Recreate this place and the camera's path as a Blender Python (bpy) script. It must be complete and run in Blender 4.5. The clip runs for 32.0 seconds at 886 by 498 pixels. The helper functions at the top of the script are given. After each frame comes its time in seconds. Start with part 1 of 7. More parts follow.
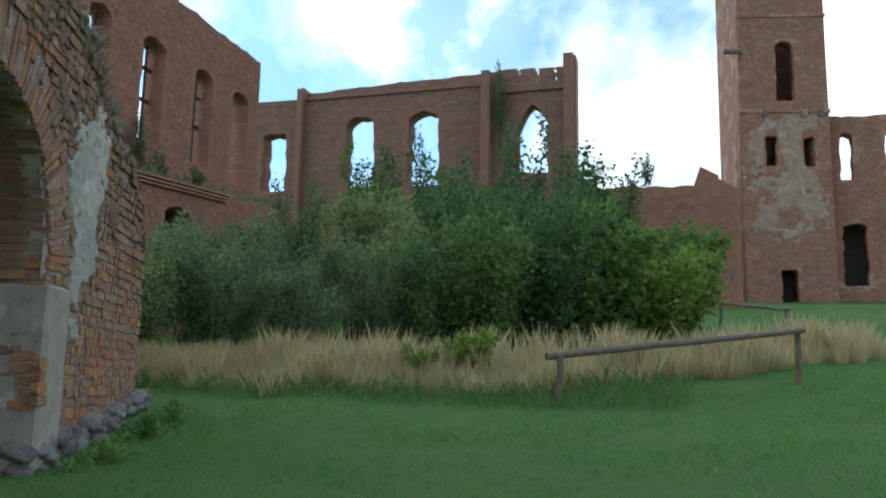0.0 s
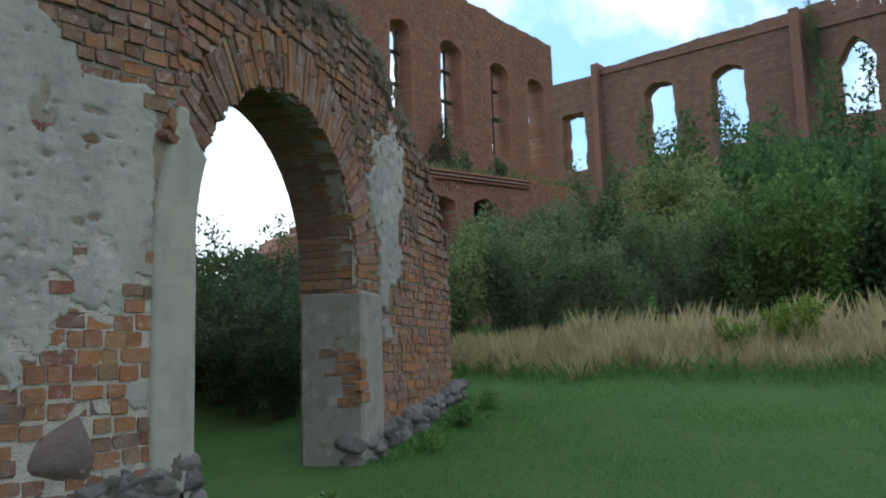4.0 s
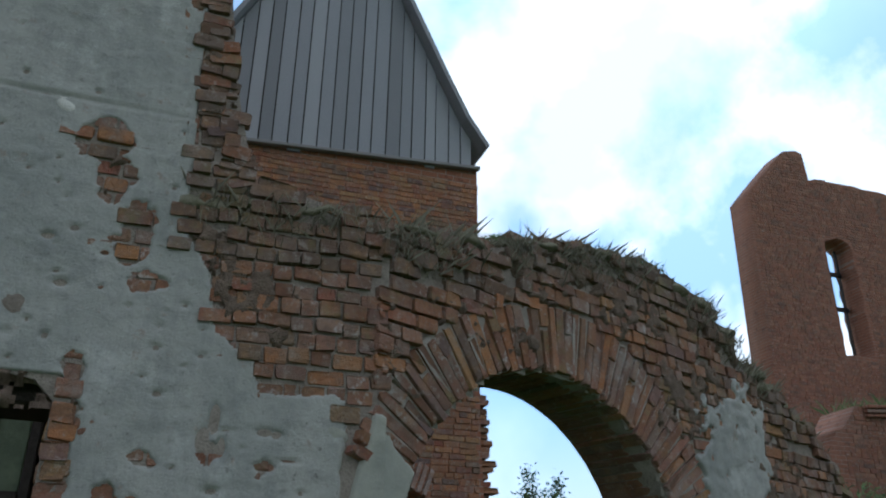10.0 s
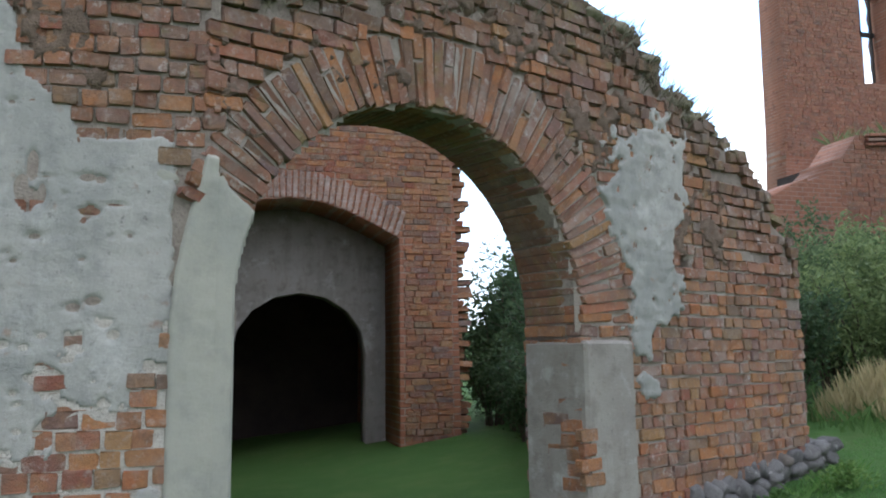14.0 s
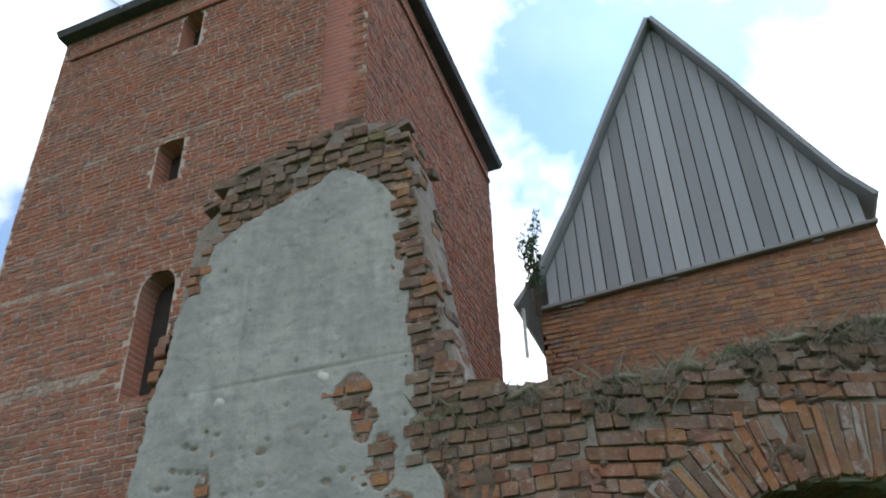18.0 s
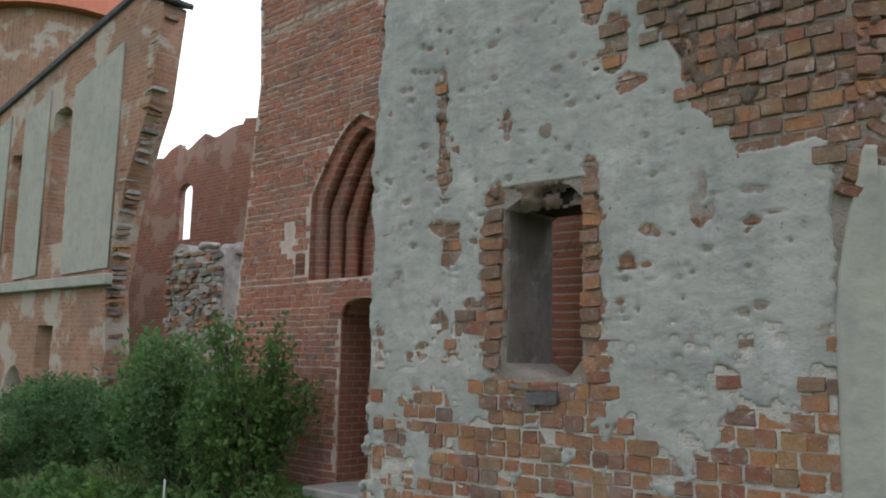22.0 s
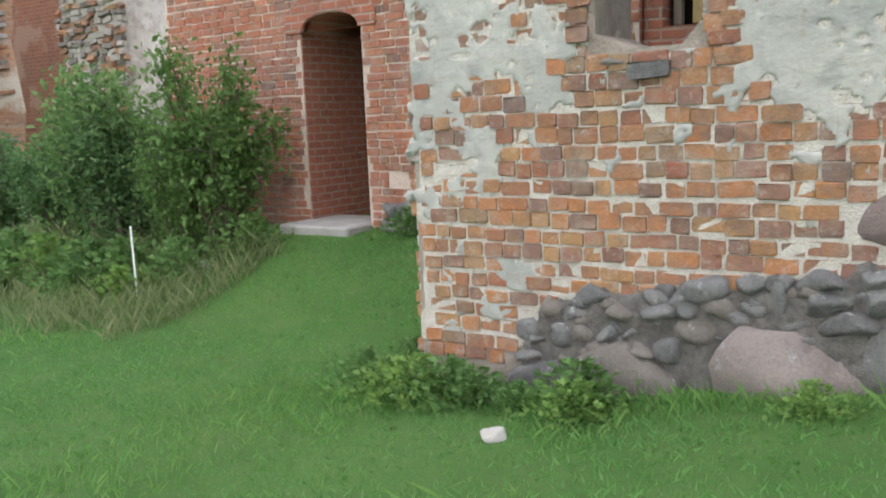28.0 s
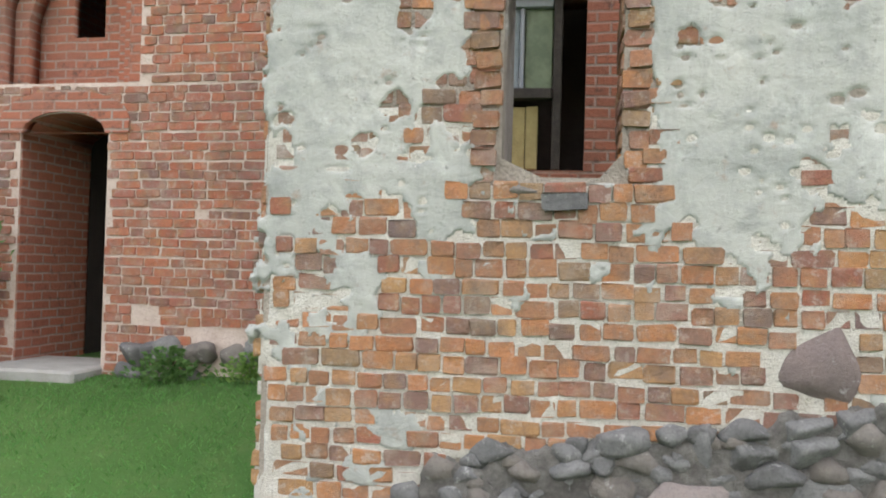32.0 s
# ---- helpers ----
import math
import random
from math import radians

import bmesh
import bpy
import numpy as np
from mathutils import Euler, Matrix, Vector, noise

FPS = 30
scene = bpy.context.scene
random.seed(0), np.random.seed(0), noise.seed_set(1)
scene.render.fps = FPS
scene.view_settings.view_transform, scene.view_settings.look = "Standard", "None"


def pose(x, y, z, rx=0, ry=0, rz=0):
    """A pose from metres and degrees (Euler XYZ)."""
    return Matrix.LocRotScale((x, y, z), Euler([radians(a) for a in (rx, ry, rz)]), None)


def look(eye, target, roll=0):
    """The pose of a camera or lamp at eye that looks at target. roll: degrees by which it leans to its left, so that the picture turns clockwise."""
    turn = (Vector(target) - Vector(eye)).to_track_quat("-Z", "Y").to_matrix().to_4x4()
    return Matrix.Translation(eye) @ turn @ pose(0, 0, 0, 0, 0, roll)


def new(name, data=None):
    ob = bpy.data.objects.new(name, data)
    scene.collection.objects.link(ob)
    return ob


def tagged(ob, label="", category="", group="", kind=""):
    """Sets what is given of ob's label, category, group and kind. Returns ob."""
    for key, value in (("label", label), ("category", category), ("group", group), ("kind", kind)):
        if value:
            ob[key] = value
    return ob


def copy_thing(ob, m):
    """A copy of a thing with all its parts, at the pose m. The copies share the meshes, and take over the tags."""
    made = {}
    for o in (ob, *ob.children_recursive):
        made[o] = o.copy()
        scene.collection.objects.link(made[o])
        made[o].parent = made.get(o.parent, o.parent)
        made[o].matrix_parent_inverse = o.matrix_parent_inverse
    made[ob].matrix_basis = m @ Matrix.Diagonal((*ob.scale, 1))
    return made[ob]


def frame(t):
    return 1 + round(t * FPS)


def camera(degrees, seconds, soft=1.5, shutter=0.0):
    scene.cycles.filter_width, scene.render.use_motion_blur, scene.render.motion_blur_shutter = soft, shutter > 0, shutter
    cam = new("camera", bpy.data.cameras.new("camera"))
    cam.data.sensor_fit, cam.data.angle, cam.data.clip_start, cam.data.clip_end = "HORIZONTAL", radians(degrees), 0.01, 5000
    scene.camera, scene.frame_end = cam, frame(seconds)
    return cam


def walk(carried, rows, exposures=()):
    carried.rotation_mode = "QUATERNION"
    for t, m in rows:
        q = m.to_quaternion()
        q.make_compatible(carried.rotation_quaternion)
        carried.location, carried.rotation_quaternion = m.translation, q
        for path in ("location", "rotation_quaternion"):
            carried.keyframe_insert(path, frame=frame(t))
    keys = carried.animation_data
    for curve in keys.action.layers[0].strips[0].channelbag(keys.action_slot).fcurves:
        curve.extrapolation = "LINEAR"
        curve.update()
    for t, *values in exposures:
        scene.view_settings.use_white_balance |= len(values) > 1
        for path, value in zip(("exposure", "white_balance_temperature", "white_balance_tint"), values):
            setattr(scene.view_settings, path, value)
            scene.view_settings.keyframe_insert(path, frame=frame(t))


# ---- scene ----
cam = camera(56.0, 32.0, soft=2.0)


def aim(x, y, z, yaw, pitch, roll):
    """Camera pose from a place and heading: yaw to the left of +y, pitch up, roll."""
    a, p = radians(yaw), radians(pitch)
    way = Vector((-math.sin(a) * math.cos(p), math.cos(a) * math.cos(p), math.sin(p)))
    return look((x, y, z), Vector((x, y, z)) + way, roll)


# seconds, place, yaw, pitch, roll
PATH = [
    (0, 0.246, -3.620, 1.036, -72.88, 9.19, 1.21),
    (0.5, 0.255, -3.656, 1.037, -70.67, 10.09, 1.31),
    (1, 0.266, -3.698, 1.044, -67.51, 10.25, 1.62),
    (1.5, 0.270, -3.728, 1.047, -64.42, 10.77, 2.05),
    (2, 0.273, -3.740, 1.055, -60.95, 11.13, 2.54),
    (2.5, 0.282, -3.730, 1.066, -56.48, 10.71, 2.83),
    (4.5, 0.514, -3.773, 1.153, -50.88, 7.71, -2.86),
    (5, 0.612, -3.775, 1.180, -51.82, 10.33, -4.91),
    (5.5, 0.736, -3.748, 1.197, -45.90, 11.62, -1.87),
    (6, 0.858, -3.687, 1.230, -44.15, 10.21, -3.31),
    (6.5, 1.007, -3.631, 1.269, -38.64, 14.70, -3.22),
    (7, 1.184, -3.596, 1.296, -31.51, 15.92, -3.10),
    (7.5, 1.367, -3.579, 1.325, -30.33, 16.98, -1.26),
    (8, 1.524, -3.576, 1.380, -30.54, 16.26, -3.37),
    (8.5, 1.643, -3.600, 1.447, -24.50, 17.50, -1.00),
    (9, 1.760, -3.631, 1.515, -23.17, 20.58, 0.68),
    (9.5, 1.854, -3.658, 1.558, -19.85, 23.37, -0.30),
    (10, 1.962, -3.693, 1.594, -18.95, 24.75, 0.73),
    (10.5, 2.082, -3.714, 1.620, -20.86, 24.66, -0.40),
    (11, 2.185, -3.683, 1.624, -18.68, 24.21, 0.89),
    (11.5, 2.292, -3.647, 1.623, -18.77, 20.81, 2.66),
    (12, 2.407, -3.633, 1.609, -18.29, 18.16, 0.10),
    (12.5, 2.520, -3.645, 1.600, -17.15, 13.58, -0.55),
    (13, 2.650, -3.702, 1.595, -16.12, 9.41, -1.75),
    (13.5, 2.766, -3.751, 1.592, -17.40, 7.05, -1.34),
    (15.5, 3.183, -3.883, 1.632, -6.42, 14.79, 2.95),
    (16, 3.286, -3.943, 1.633, -0.61, 20.06, 0.22),
    (16.5, 3.388, -4.023, 1.620, 1.61, 25.41, -2.18),
    (17, 3.485, -4.104, 1.614, 6.75, 29.81, -1.15),
    (17.5, 3.562, -4.164, 1.617, 13.68, 31.15, -1.29),
    (18, 3.594, -4.173, 1.626, 19.12, 33.62, -1.99),
    (18.5, 3.581, -4.157, 1.651, 23.68, 36.16, -0.73),
    (19, 3.571, -4.127, 1.660, 25.81, 36.46, -0.71),
    (19.5, 3.562, -4.096, 1.659, 27.04, 36.16, -0.86),
    (20, 3.552, -4.052, 1.646, 28.76, 34.51, -0.60),
    (20.5, 3.607, -3.962, 1.621, 32.04, 28.05, -1.73),
    (21, 3.751, -3.856, 1.618, 36.03, 21.60, 0.15),
    (21.5, 3.831, -3.775, 1.613, 38.97, 14.34, 1.11),
    (22, 3.779, -3.714, 1.583, 40.57, 7.59, 1.18),
    (22.5, 3.746, -3.716, 1.536, 41.53, 4.14, 0.91),
    (23, 3.715, -3.703, 1.501, 40.49, 2.23, 1.46),
    (23.5, 3.667, -3.662, 1.481, 39.34, -1.26, 0.97),
    (24, 3.612, -3.617, 1.457, 38.16, -2.53, 1.57),
    (24.5, 3.514, -3.544, 1.436, 37.01, -2.98, 0.25),
    (25, 3.435, -3.495, 1.421, 36.72, -2.68, -0.81),
    (25.5, 3.339, -3.496, 1.418, 35.99, -2.32, -0.16),
    (27.5, 2.762, -3.677, 1.272, 30.67, -1.52, 2.31),
    (28, 2.588, -3.689, 1.234, 33.09, -9.11, -2.24),
    (28.5, 2.413, -3.649, 1.198, 31.84, -10.50, -0.17),
    (29, 2.226, -3.607, 1.166, 23.01, -4.38, 0.69),
    (29.5, 2.031, -3.588, 1.155, 22.30, -5.41, 1.20),
    (30, 1.881, -3.569, 1.124, 24.04, -5.34, -4.26),
    (30.5, 1.686, -3.512, 1.129, 21.07, -1.94, -4.09),
    (31, 1.576, -3.464, 1.141, 17.48, -2.39, -0.34),
    (31.5, 1.468, -3.456, 1.138, 11.44, 0.12, 1.77),
    (32, 1.359, -3.490, 1.131, 8.85, 0.97, 1.62),
]
EXPOSURES = [(0, -0.75, 5950, 6), (2.5, -0.88, 5950, 7), (5, -0.72, 6100, 9), (6, -0.82, 6050, 10), (7, -0.9, 6100, 9), (8, -0.92, 6000, 9), (9, -1.08, 5950, 9), (10, -1.28, 5800, 9), (11, -1.62, 5550, 8), (12, -1.46, 5700, 9), (13, -0.6, 6150, 16), (15, 0.05, 6100, 15), (16, 0.25, 6100, 14), (17, -0.36, 6100, 13), (18, -0.52, 6150, 11), (19, -0.98, 6050, 10), (20.5, -1.1, 6000, 10), (21, -1.0, 6050, 11), (22, -0.45, 6450, 14), (23, 0.2, 6400, 16), (24, 0.4, 6550, 15), (25, 0.62, 6650, 15), (28, 0.74, 6750, 14), (29, 0.92, 6850, 14), (31, 0.84, 6800, 14), (32, 0.80, 6800, 14)]
walk(cam, [(t, aim(*row)) for t, *row in PATH], EXPOSURES)

# ---- light ----
SUN_ELEVATION, SUN_TURN = radians(50), radians(35)
world = bpy.data.worlds.new("sky")
scene.world = world
world.use_nodes = True
wn, wl = world.node_tree.nodes, world.node_tree.links
wn.clear()
sky = wn.new("ShaderNodeTexSky")
sky.sky_type, sky.sun_disc = "NISHITA", False
sky.sun_elevation, sky.sun_rotation = SUN_ELEVATION, SUN_TURN
cloud = wn.new("ShaderNodeTexNoise")
cloud.inputs["Scale"].default_value, cloud.inputs["Detail"].default_value = 2.6, 7
cloud.inputs["Roughness"].default_value = 0.55
cover = wn.new("ShaderNodeMapRange")
cover.inputs["From Min"].default_value, cover.inputs["From Max"].default_value = 0.42, 0.53
cover.inputs["To Min"].default_value = 0.16
gain = wn.new("ShaderNodeMix")
gain.data_type, gain.blend_type = "RGBA", "MULTIPLY"
gain.inputs[0].default_value, gain.inputs[7].default_value = 1.0, (1.35, 2.4, 3.0, 1)
mixed = wn.new("ShaderNodeMix")
mixed.data_type = "RGBA"
shade = wn.new("ShaderNodeTexNoise")
shade.inputs["Scale"].default_value, shade.inputs["Detail"].default_value = 4.5, 6
cloud_tone = wn.new("ShaderNodeMapRange")
cloud_tone.inputs["From Min"].default_value, cloud_tone.inputs["From Max"].default_value = 0.40, 0.62
cloud_colour = wn.new("ShaderNodeMix")
cloud_colour.data_type = "RGBA"
cloud_colour.inputs[6].default_value, cloud_colour.inputs[7].default_value = (22.0, 23.8, 26.0, 1), (38.0, 38.0, 37.0, 1)
wl.new(shade.outputs["Fac"], cloud_tone.inputs["Value"])
wl.new(cloud_tone.outputs["Result"], cloud_colour.inputs[0])
wl.new(cloud_colour.outputs[2], mixed.inputs[7])
back = wn.new("ShaderNodeBackground")
back.inputs["Strength"].default_value = 0.10
wo = wn.new("ShaderNodeOutputWorld")
wl.new(cloud.outputs["Fac"], cover.inputs["Value"])
wl.new(sky.outputs["Color"], gain.inputs[6])
wl.new(gain.outputs[2], mixed.inputs[6])
way = wn.new("ShaderNodeTexCoord")
near_sun = wn.new("ShaderNodeVectorMath")
near_sun.operation = "DOT_PRODUCT"
near_sun.inputs[1].default_value = (math.sin(SUN_TURN) * math.cos(SUN_ELEVATION), math.cos(SUN_TURN) * math.cos(SUN_ELEVATION), math.sin(SUN_ELEVATION))
wl.new(way.outputs["Generated"], near_sun.inputs[0])
drift = wn.new("ShaderNodeMapping")
drift.inputs["Location"].default_value = (3.7, 1.9, 0.6)
wl.new(way.outputs["Generated"], drift.inputs["Vector"])
wl.new(drift.outputs["Vector"], cloud.inputs["Vector"])
wl.new(drift.outputs["Vector"], shade.inputs["Vector"])
# the cloud closes towards the horizon
height = wn.new("ShaderNodeSeparateXYZ")
wl.new(way.outputs["Generated"], height.inputs["Vector"])
low_cloud = wn.new("ShaderNodeMapRange")
low_cloud.inputs["From Min"].default_value, low_cloud.inputs["From Max"].default_value = 0.10, 0.30
low_cloud.inputs["To Min"].default_value, low_cloud.inputs["To Max"].default_value = 0.8, 0.0
wl.new(height.outputs["Z"], low_cloud.inputs["Value"])
cloud_most = wn.new("ShaderNodeMath")
cloud_most.operation = "MAXIMUM"
wl.new(cover.outputs["Result"], cloud_most.inputs[0])
wl.new(low_cloud.outputs["Result"], cloud_most.inputs[1])
wl.new(cloud_most.outputs["Value"], mixed.inputs[0])
veil = wn.new("ShaderNodeMapRange")
veil.inputs["From Min"].default_value, veil.inputs["From Max"].default_value = -0.4, 1.0
veil.inputs["To Min"].default_value, veil.inputs["To Max"].default_value = 0.62, 1.15
wl.new(near_sun.outputs["Value"], veil.inputs["Value"])
glow = wn.new("ShaderNodeVectorMath")
glow.operation = "SCALE"
wl.new(mixed.outputs[2], glow.inputs[0])
wl.new(veil.outputs["Result"], glow.inputs["Scale"])
wl.new(glow.outputs["Vector"], back.inputs["Color"])
wl.new(back.outputs["Background"], wo.inputs["Surface"])
sun = new("sun", bpy.data.lights.new("sun", "SUN"))
sun.data.energy, sun.data.angle, sun.data.color = 0.5, radians(30), (1.0, 0.95, 0.88)
sun.matrix_world = look((0, 0, 0), (-math.sin(SUN_TURN) * math.cos(SUN_ELEVATION), -math.cos(SUN_TURN) * math.cos(SUN_ELEVATION), -math.sin(SUN_ELEVATION)))

# ---- materials ----


def material(name, roughness=0.9):
    m = bpy.data.materials.new(name)
    m.use_nodes = True
    n, k = m.node_tree.nodes, m.node_tree.links
    b = n["Principled BSDF"]
    b.inputs["Roughness"].default_value = roughness
    b.inputs["Specular IOR Level"].default_value = 0.25
    return m, n, k, b


def noise_node(n, k, scale, detail=5, rough=0.6, coord=None):
    t = n.new("ShaderNodeTexNoise")
    t.inputs["Scale"].default_value, t.inputs["Detail"].default_value, t.inputs["Roughness"].default_value = scale, detail, rough
    if coord is not None:
        k.new(coord, t.inputs["Vector"])
    return t


def ramp(n, k, value, stops):
    r = n.new("ShaderNodeValToRGB")
    e = r.color_ramp.elements
    while len(e) < len(stops):
        e.new(0.5)
    for el, (p, c) in zip(e, stops):
        el.position, el.color = p, (*c, 1)
    k.new(value, r.inputs["Fac"])
    return r.outputs["Color"]


def blend(n, k, fac, a, b, mode="MIX"):
    x = n.new("ShaderNodeMix")
    x.data_type, x.blend_type = "RGBA", mode
    for sock, v in ((x.inputs[0], fac), (x.inputs[6], a), (x.inputs[7], b)):
        if isinstance(v, (int, float)):
            sock.default_value = v
        elif isinstance(v, tuple):
            sock.default_value = (*v, 1)
        else:
            k.new(v, sock)
    return x.outputs[2]


def bumped(n, k, b, height, strength=0.5, distance=0.02):
    x = n.new("ShaderNodeBump")
    x.inputs["Strength"].default_value, x.inputs["Distance"].default_value = strength, distance
    k.new(height, x.inputs["Height"])
    k.new(x.outputs["Normal"], b.inputs["Normal"])


def ranged(n, k, value, lo, hi, to0=0.0, to1=1.0):
    x = n.new("ShaderNodeMapRange")
    x.inputs["From Min"].default_value, x.inputs["From Max"].default_value = lo, hi
    x.inputs["To Min"].default_value, x.inputs["To Max"].default_value = to0, to1
    k.new(value, x.inputs["Value"])
    return x.outputs["Result"]


def object_coord(n):
    return n.new("ShaderNodeTexCoord").outputs["Object"]


def brick_piece_material(name, stops, dirt=(0.30, 0.27, 0.24), dirt_amount=0.5, island=False, moss=False):
    """Fired clay of single bricks: each its own tone, with mortar smears and pits."""
    m, n, k, b = material(name, 0.92)
    if island:
        rnd = n.new("ShaderNodeNewGeometry").outputs["Random Per Island"]
    else:
        rnd = n.new("ShaderNodeObjectInfo").outputs["Random"]
    base = ramp(n, k, rnd, stops)
    geo = n.new("ShaderNodeNewGeometry").outputs["Position"]
    grain = noise_node(n, k, 60, 7, 0.75, geo).outputs["Fac"]
    stain = noise_node(n, k, 5.5, 7, 0.7, geo).outputs["Fac"]
    tint = noise_node(n, k, 9.0, 5, 0.65, geo).outputs["Color"]
    split = n.new("ShaderNodeSeparateColor")
    k.new(tint, split.inputs[0])
    c = blend(n, k, ranged(n, k, split.outputs[0], 0.48, 0.66, 0, 0.55), base, (0.36, 0.205, 0.095))
    c = blend(n, k, ranged(n, k, split.outputs[1], 0.50, 0.66, 0, 0.6), c, (0.185, 0.125, 0.095))
    c = blend(n, k, ranged(n, k, grain, 0.42, 0.72, 0, 0.55), c, (0.13, 0.078, 0.055))
    c = blend(n, k, ranged(n, k, stain, 0.50, 0.66, 0, dirt_amount), c, dirt)
    bumped(n, k, b, grain, 0.8, 0.016)
    smear = noise_node(n, k, 19, 8, 0.75, geo).outputs["Fac"]
    soot = noise_node(n, k, 2.2, 7, 0.7, geo).outputs["Fac"]
    c = blend(n, k, ranged(n, k, smear, 0.55, 0.63, 0, dirt_amount), c, (0.50, 0.465, 0.42))
    c = blend(n, k, ranged(n, k, soot, 0.48, 0.66, 0, 0.5), c, (0.13, 0.105, 0.085))
    if moss:
        green = noise_node(n, k, 3.1, 7, 0.7, geo).outputs["Fac"]
        c = blend(n, k, ranged(n, k, green, 0.54, 0.66, 0, 0.6), c, (0.19, 0.18, 0.075))
    k.new(c, b.inputs["Base Color"])
    return m


def brick_field_material(name, tones, mortar=(0.34, 0.25, 0.20), course=0.095, length=0.27, along="xz", patches=None, grime=0.5, soot=0.0):
    """Brickwork seen from afar: courses at their true size, weathered in patches."""
    m, n, k, b = material(name, 0.93)
    coord = object_coord(n)
    sep = n.new("ShaderNodeSeparateXYZ")
    k.new(coord, sep.inputs[0])
    comb = n.new("ShaderNodeCombineXYZ")
    k.new(sep.outputs["X"], comb.inputs[0])
    k.new(sep.outputs["Y"], comb.inputs[1])
    wob = noise_node(n, k, 3.0, 3, 0.5, coord)
    add = n.new("ShaderNodeVectorMath")
    add.operation = "MULTIPLY_ADD"
    k.new(wob.outputs["Color"], add.inputs[0])
    add.inputs[1].default_value = (0.03, 0.03, 0.0)
    k.new(comb.outputs[0], add.inputs[2])
    t = n.new("ShaderNodeTexBrick")
    k.new(add.outputs[0], t.inputs["Vector"])
    t.inputs["Scale"].default_value = 1.0
    t.inputs["Brick Width"].default_value, t.inputs["Row Height"].default_value = length, course
    t.inputs["Mortar Size"].default_value, t.inputs["Mortar Smooth"].default_value = 0.011, 0.4
    t.inputs["Bias"].default_value = -0.1
    t.inputs["Color1"].default_value, t.inputs["Color2"].default_value = (*tones[0], 1), (*tones[1], 1)
    t.inputs["Mortar"].default_value = (*mortar, 1)
    big = noise_node(n, k, 0.55, 6, 0.6, coord).outputs["Fac"]
    mid = noise_node(n, k, 2.6, 7, 0.65, coord).outputs["Fac"]
    fine = noise_node(n, k, 30, 5, 0.7, coord).outputs["Fac"]
    c = blend(n, k, ranged(n, k, mid, 0.42, 0.68, 0, 0.75), t.outputs["Color"], tones[2], "MIX")
    c = blend(n, k, ranged(n, k, fine, 0.35, 0.75, 0, 0.35), c, (0.12, 0.07, 0.05), "MIX")
    c = blend(n, k, ranged(n, k, big, 0.50, 0.70, 0, grime), c, (0.17, 0.145, 0.125), "MIX")
    spot = noise_node(n, k, 6.5, 7, 0.75, coord).outputs["Fac"]
    c = blend(n, k, ranged(n, k, spot, 0.56, 0.66, 0, 0.7), c, (0.07, 0.05, 0.042), "MIX")
    stretch = n.new("ShaderNodeMapping")
    stretch.inputs["Scale"].default_value = (1.1, 0.4, 1)
    k.new(coord, stretch.inputs["Vector"])
    streak = noise_node(n, k, 1.0, 6, 0.7, stretch.outputs["Vector"]).outputs["Fac"]
    c = blend(n, k, ranged(n, k, streak, 0.50, 0.70, 0, 0.28), c, (0.115, 0.092, 0.078), "MIX")
    if patches:
        pn = noise_node(n, k, 0.9, 7, 0.6, coord).outputs["Fac"]
        c = blend(n, k, ranged(n, k, pn, 0.52, 0.58, 0, 0.95), c, patches, "MIX")
    k.new(c, b.inputs["Base Color"])
    hh = n.new("ShaderNodeMath")
    hh.operation = "SUBTRACT"
    k.new(fine, hh.inputs[0])
    k.new(t.outputs["Fac"], hh.inputs[1])
    bumped(n, k, b, hh.outputs[0], 0.6, 0.02)
    return m


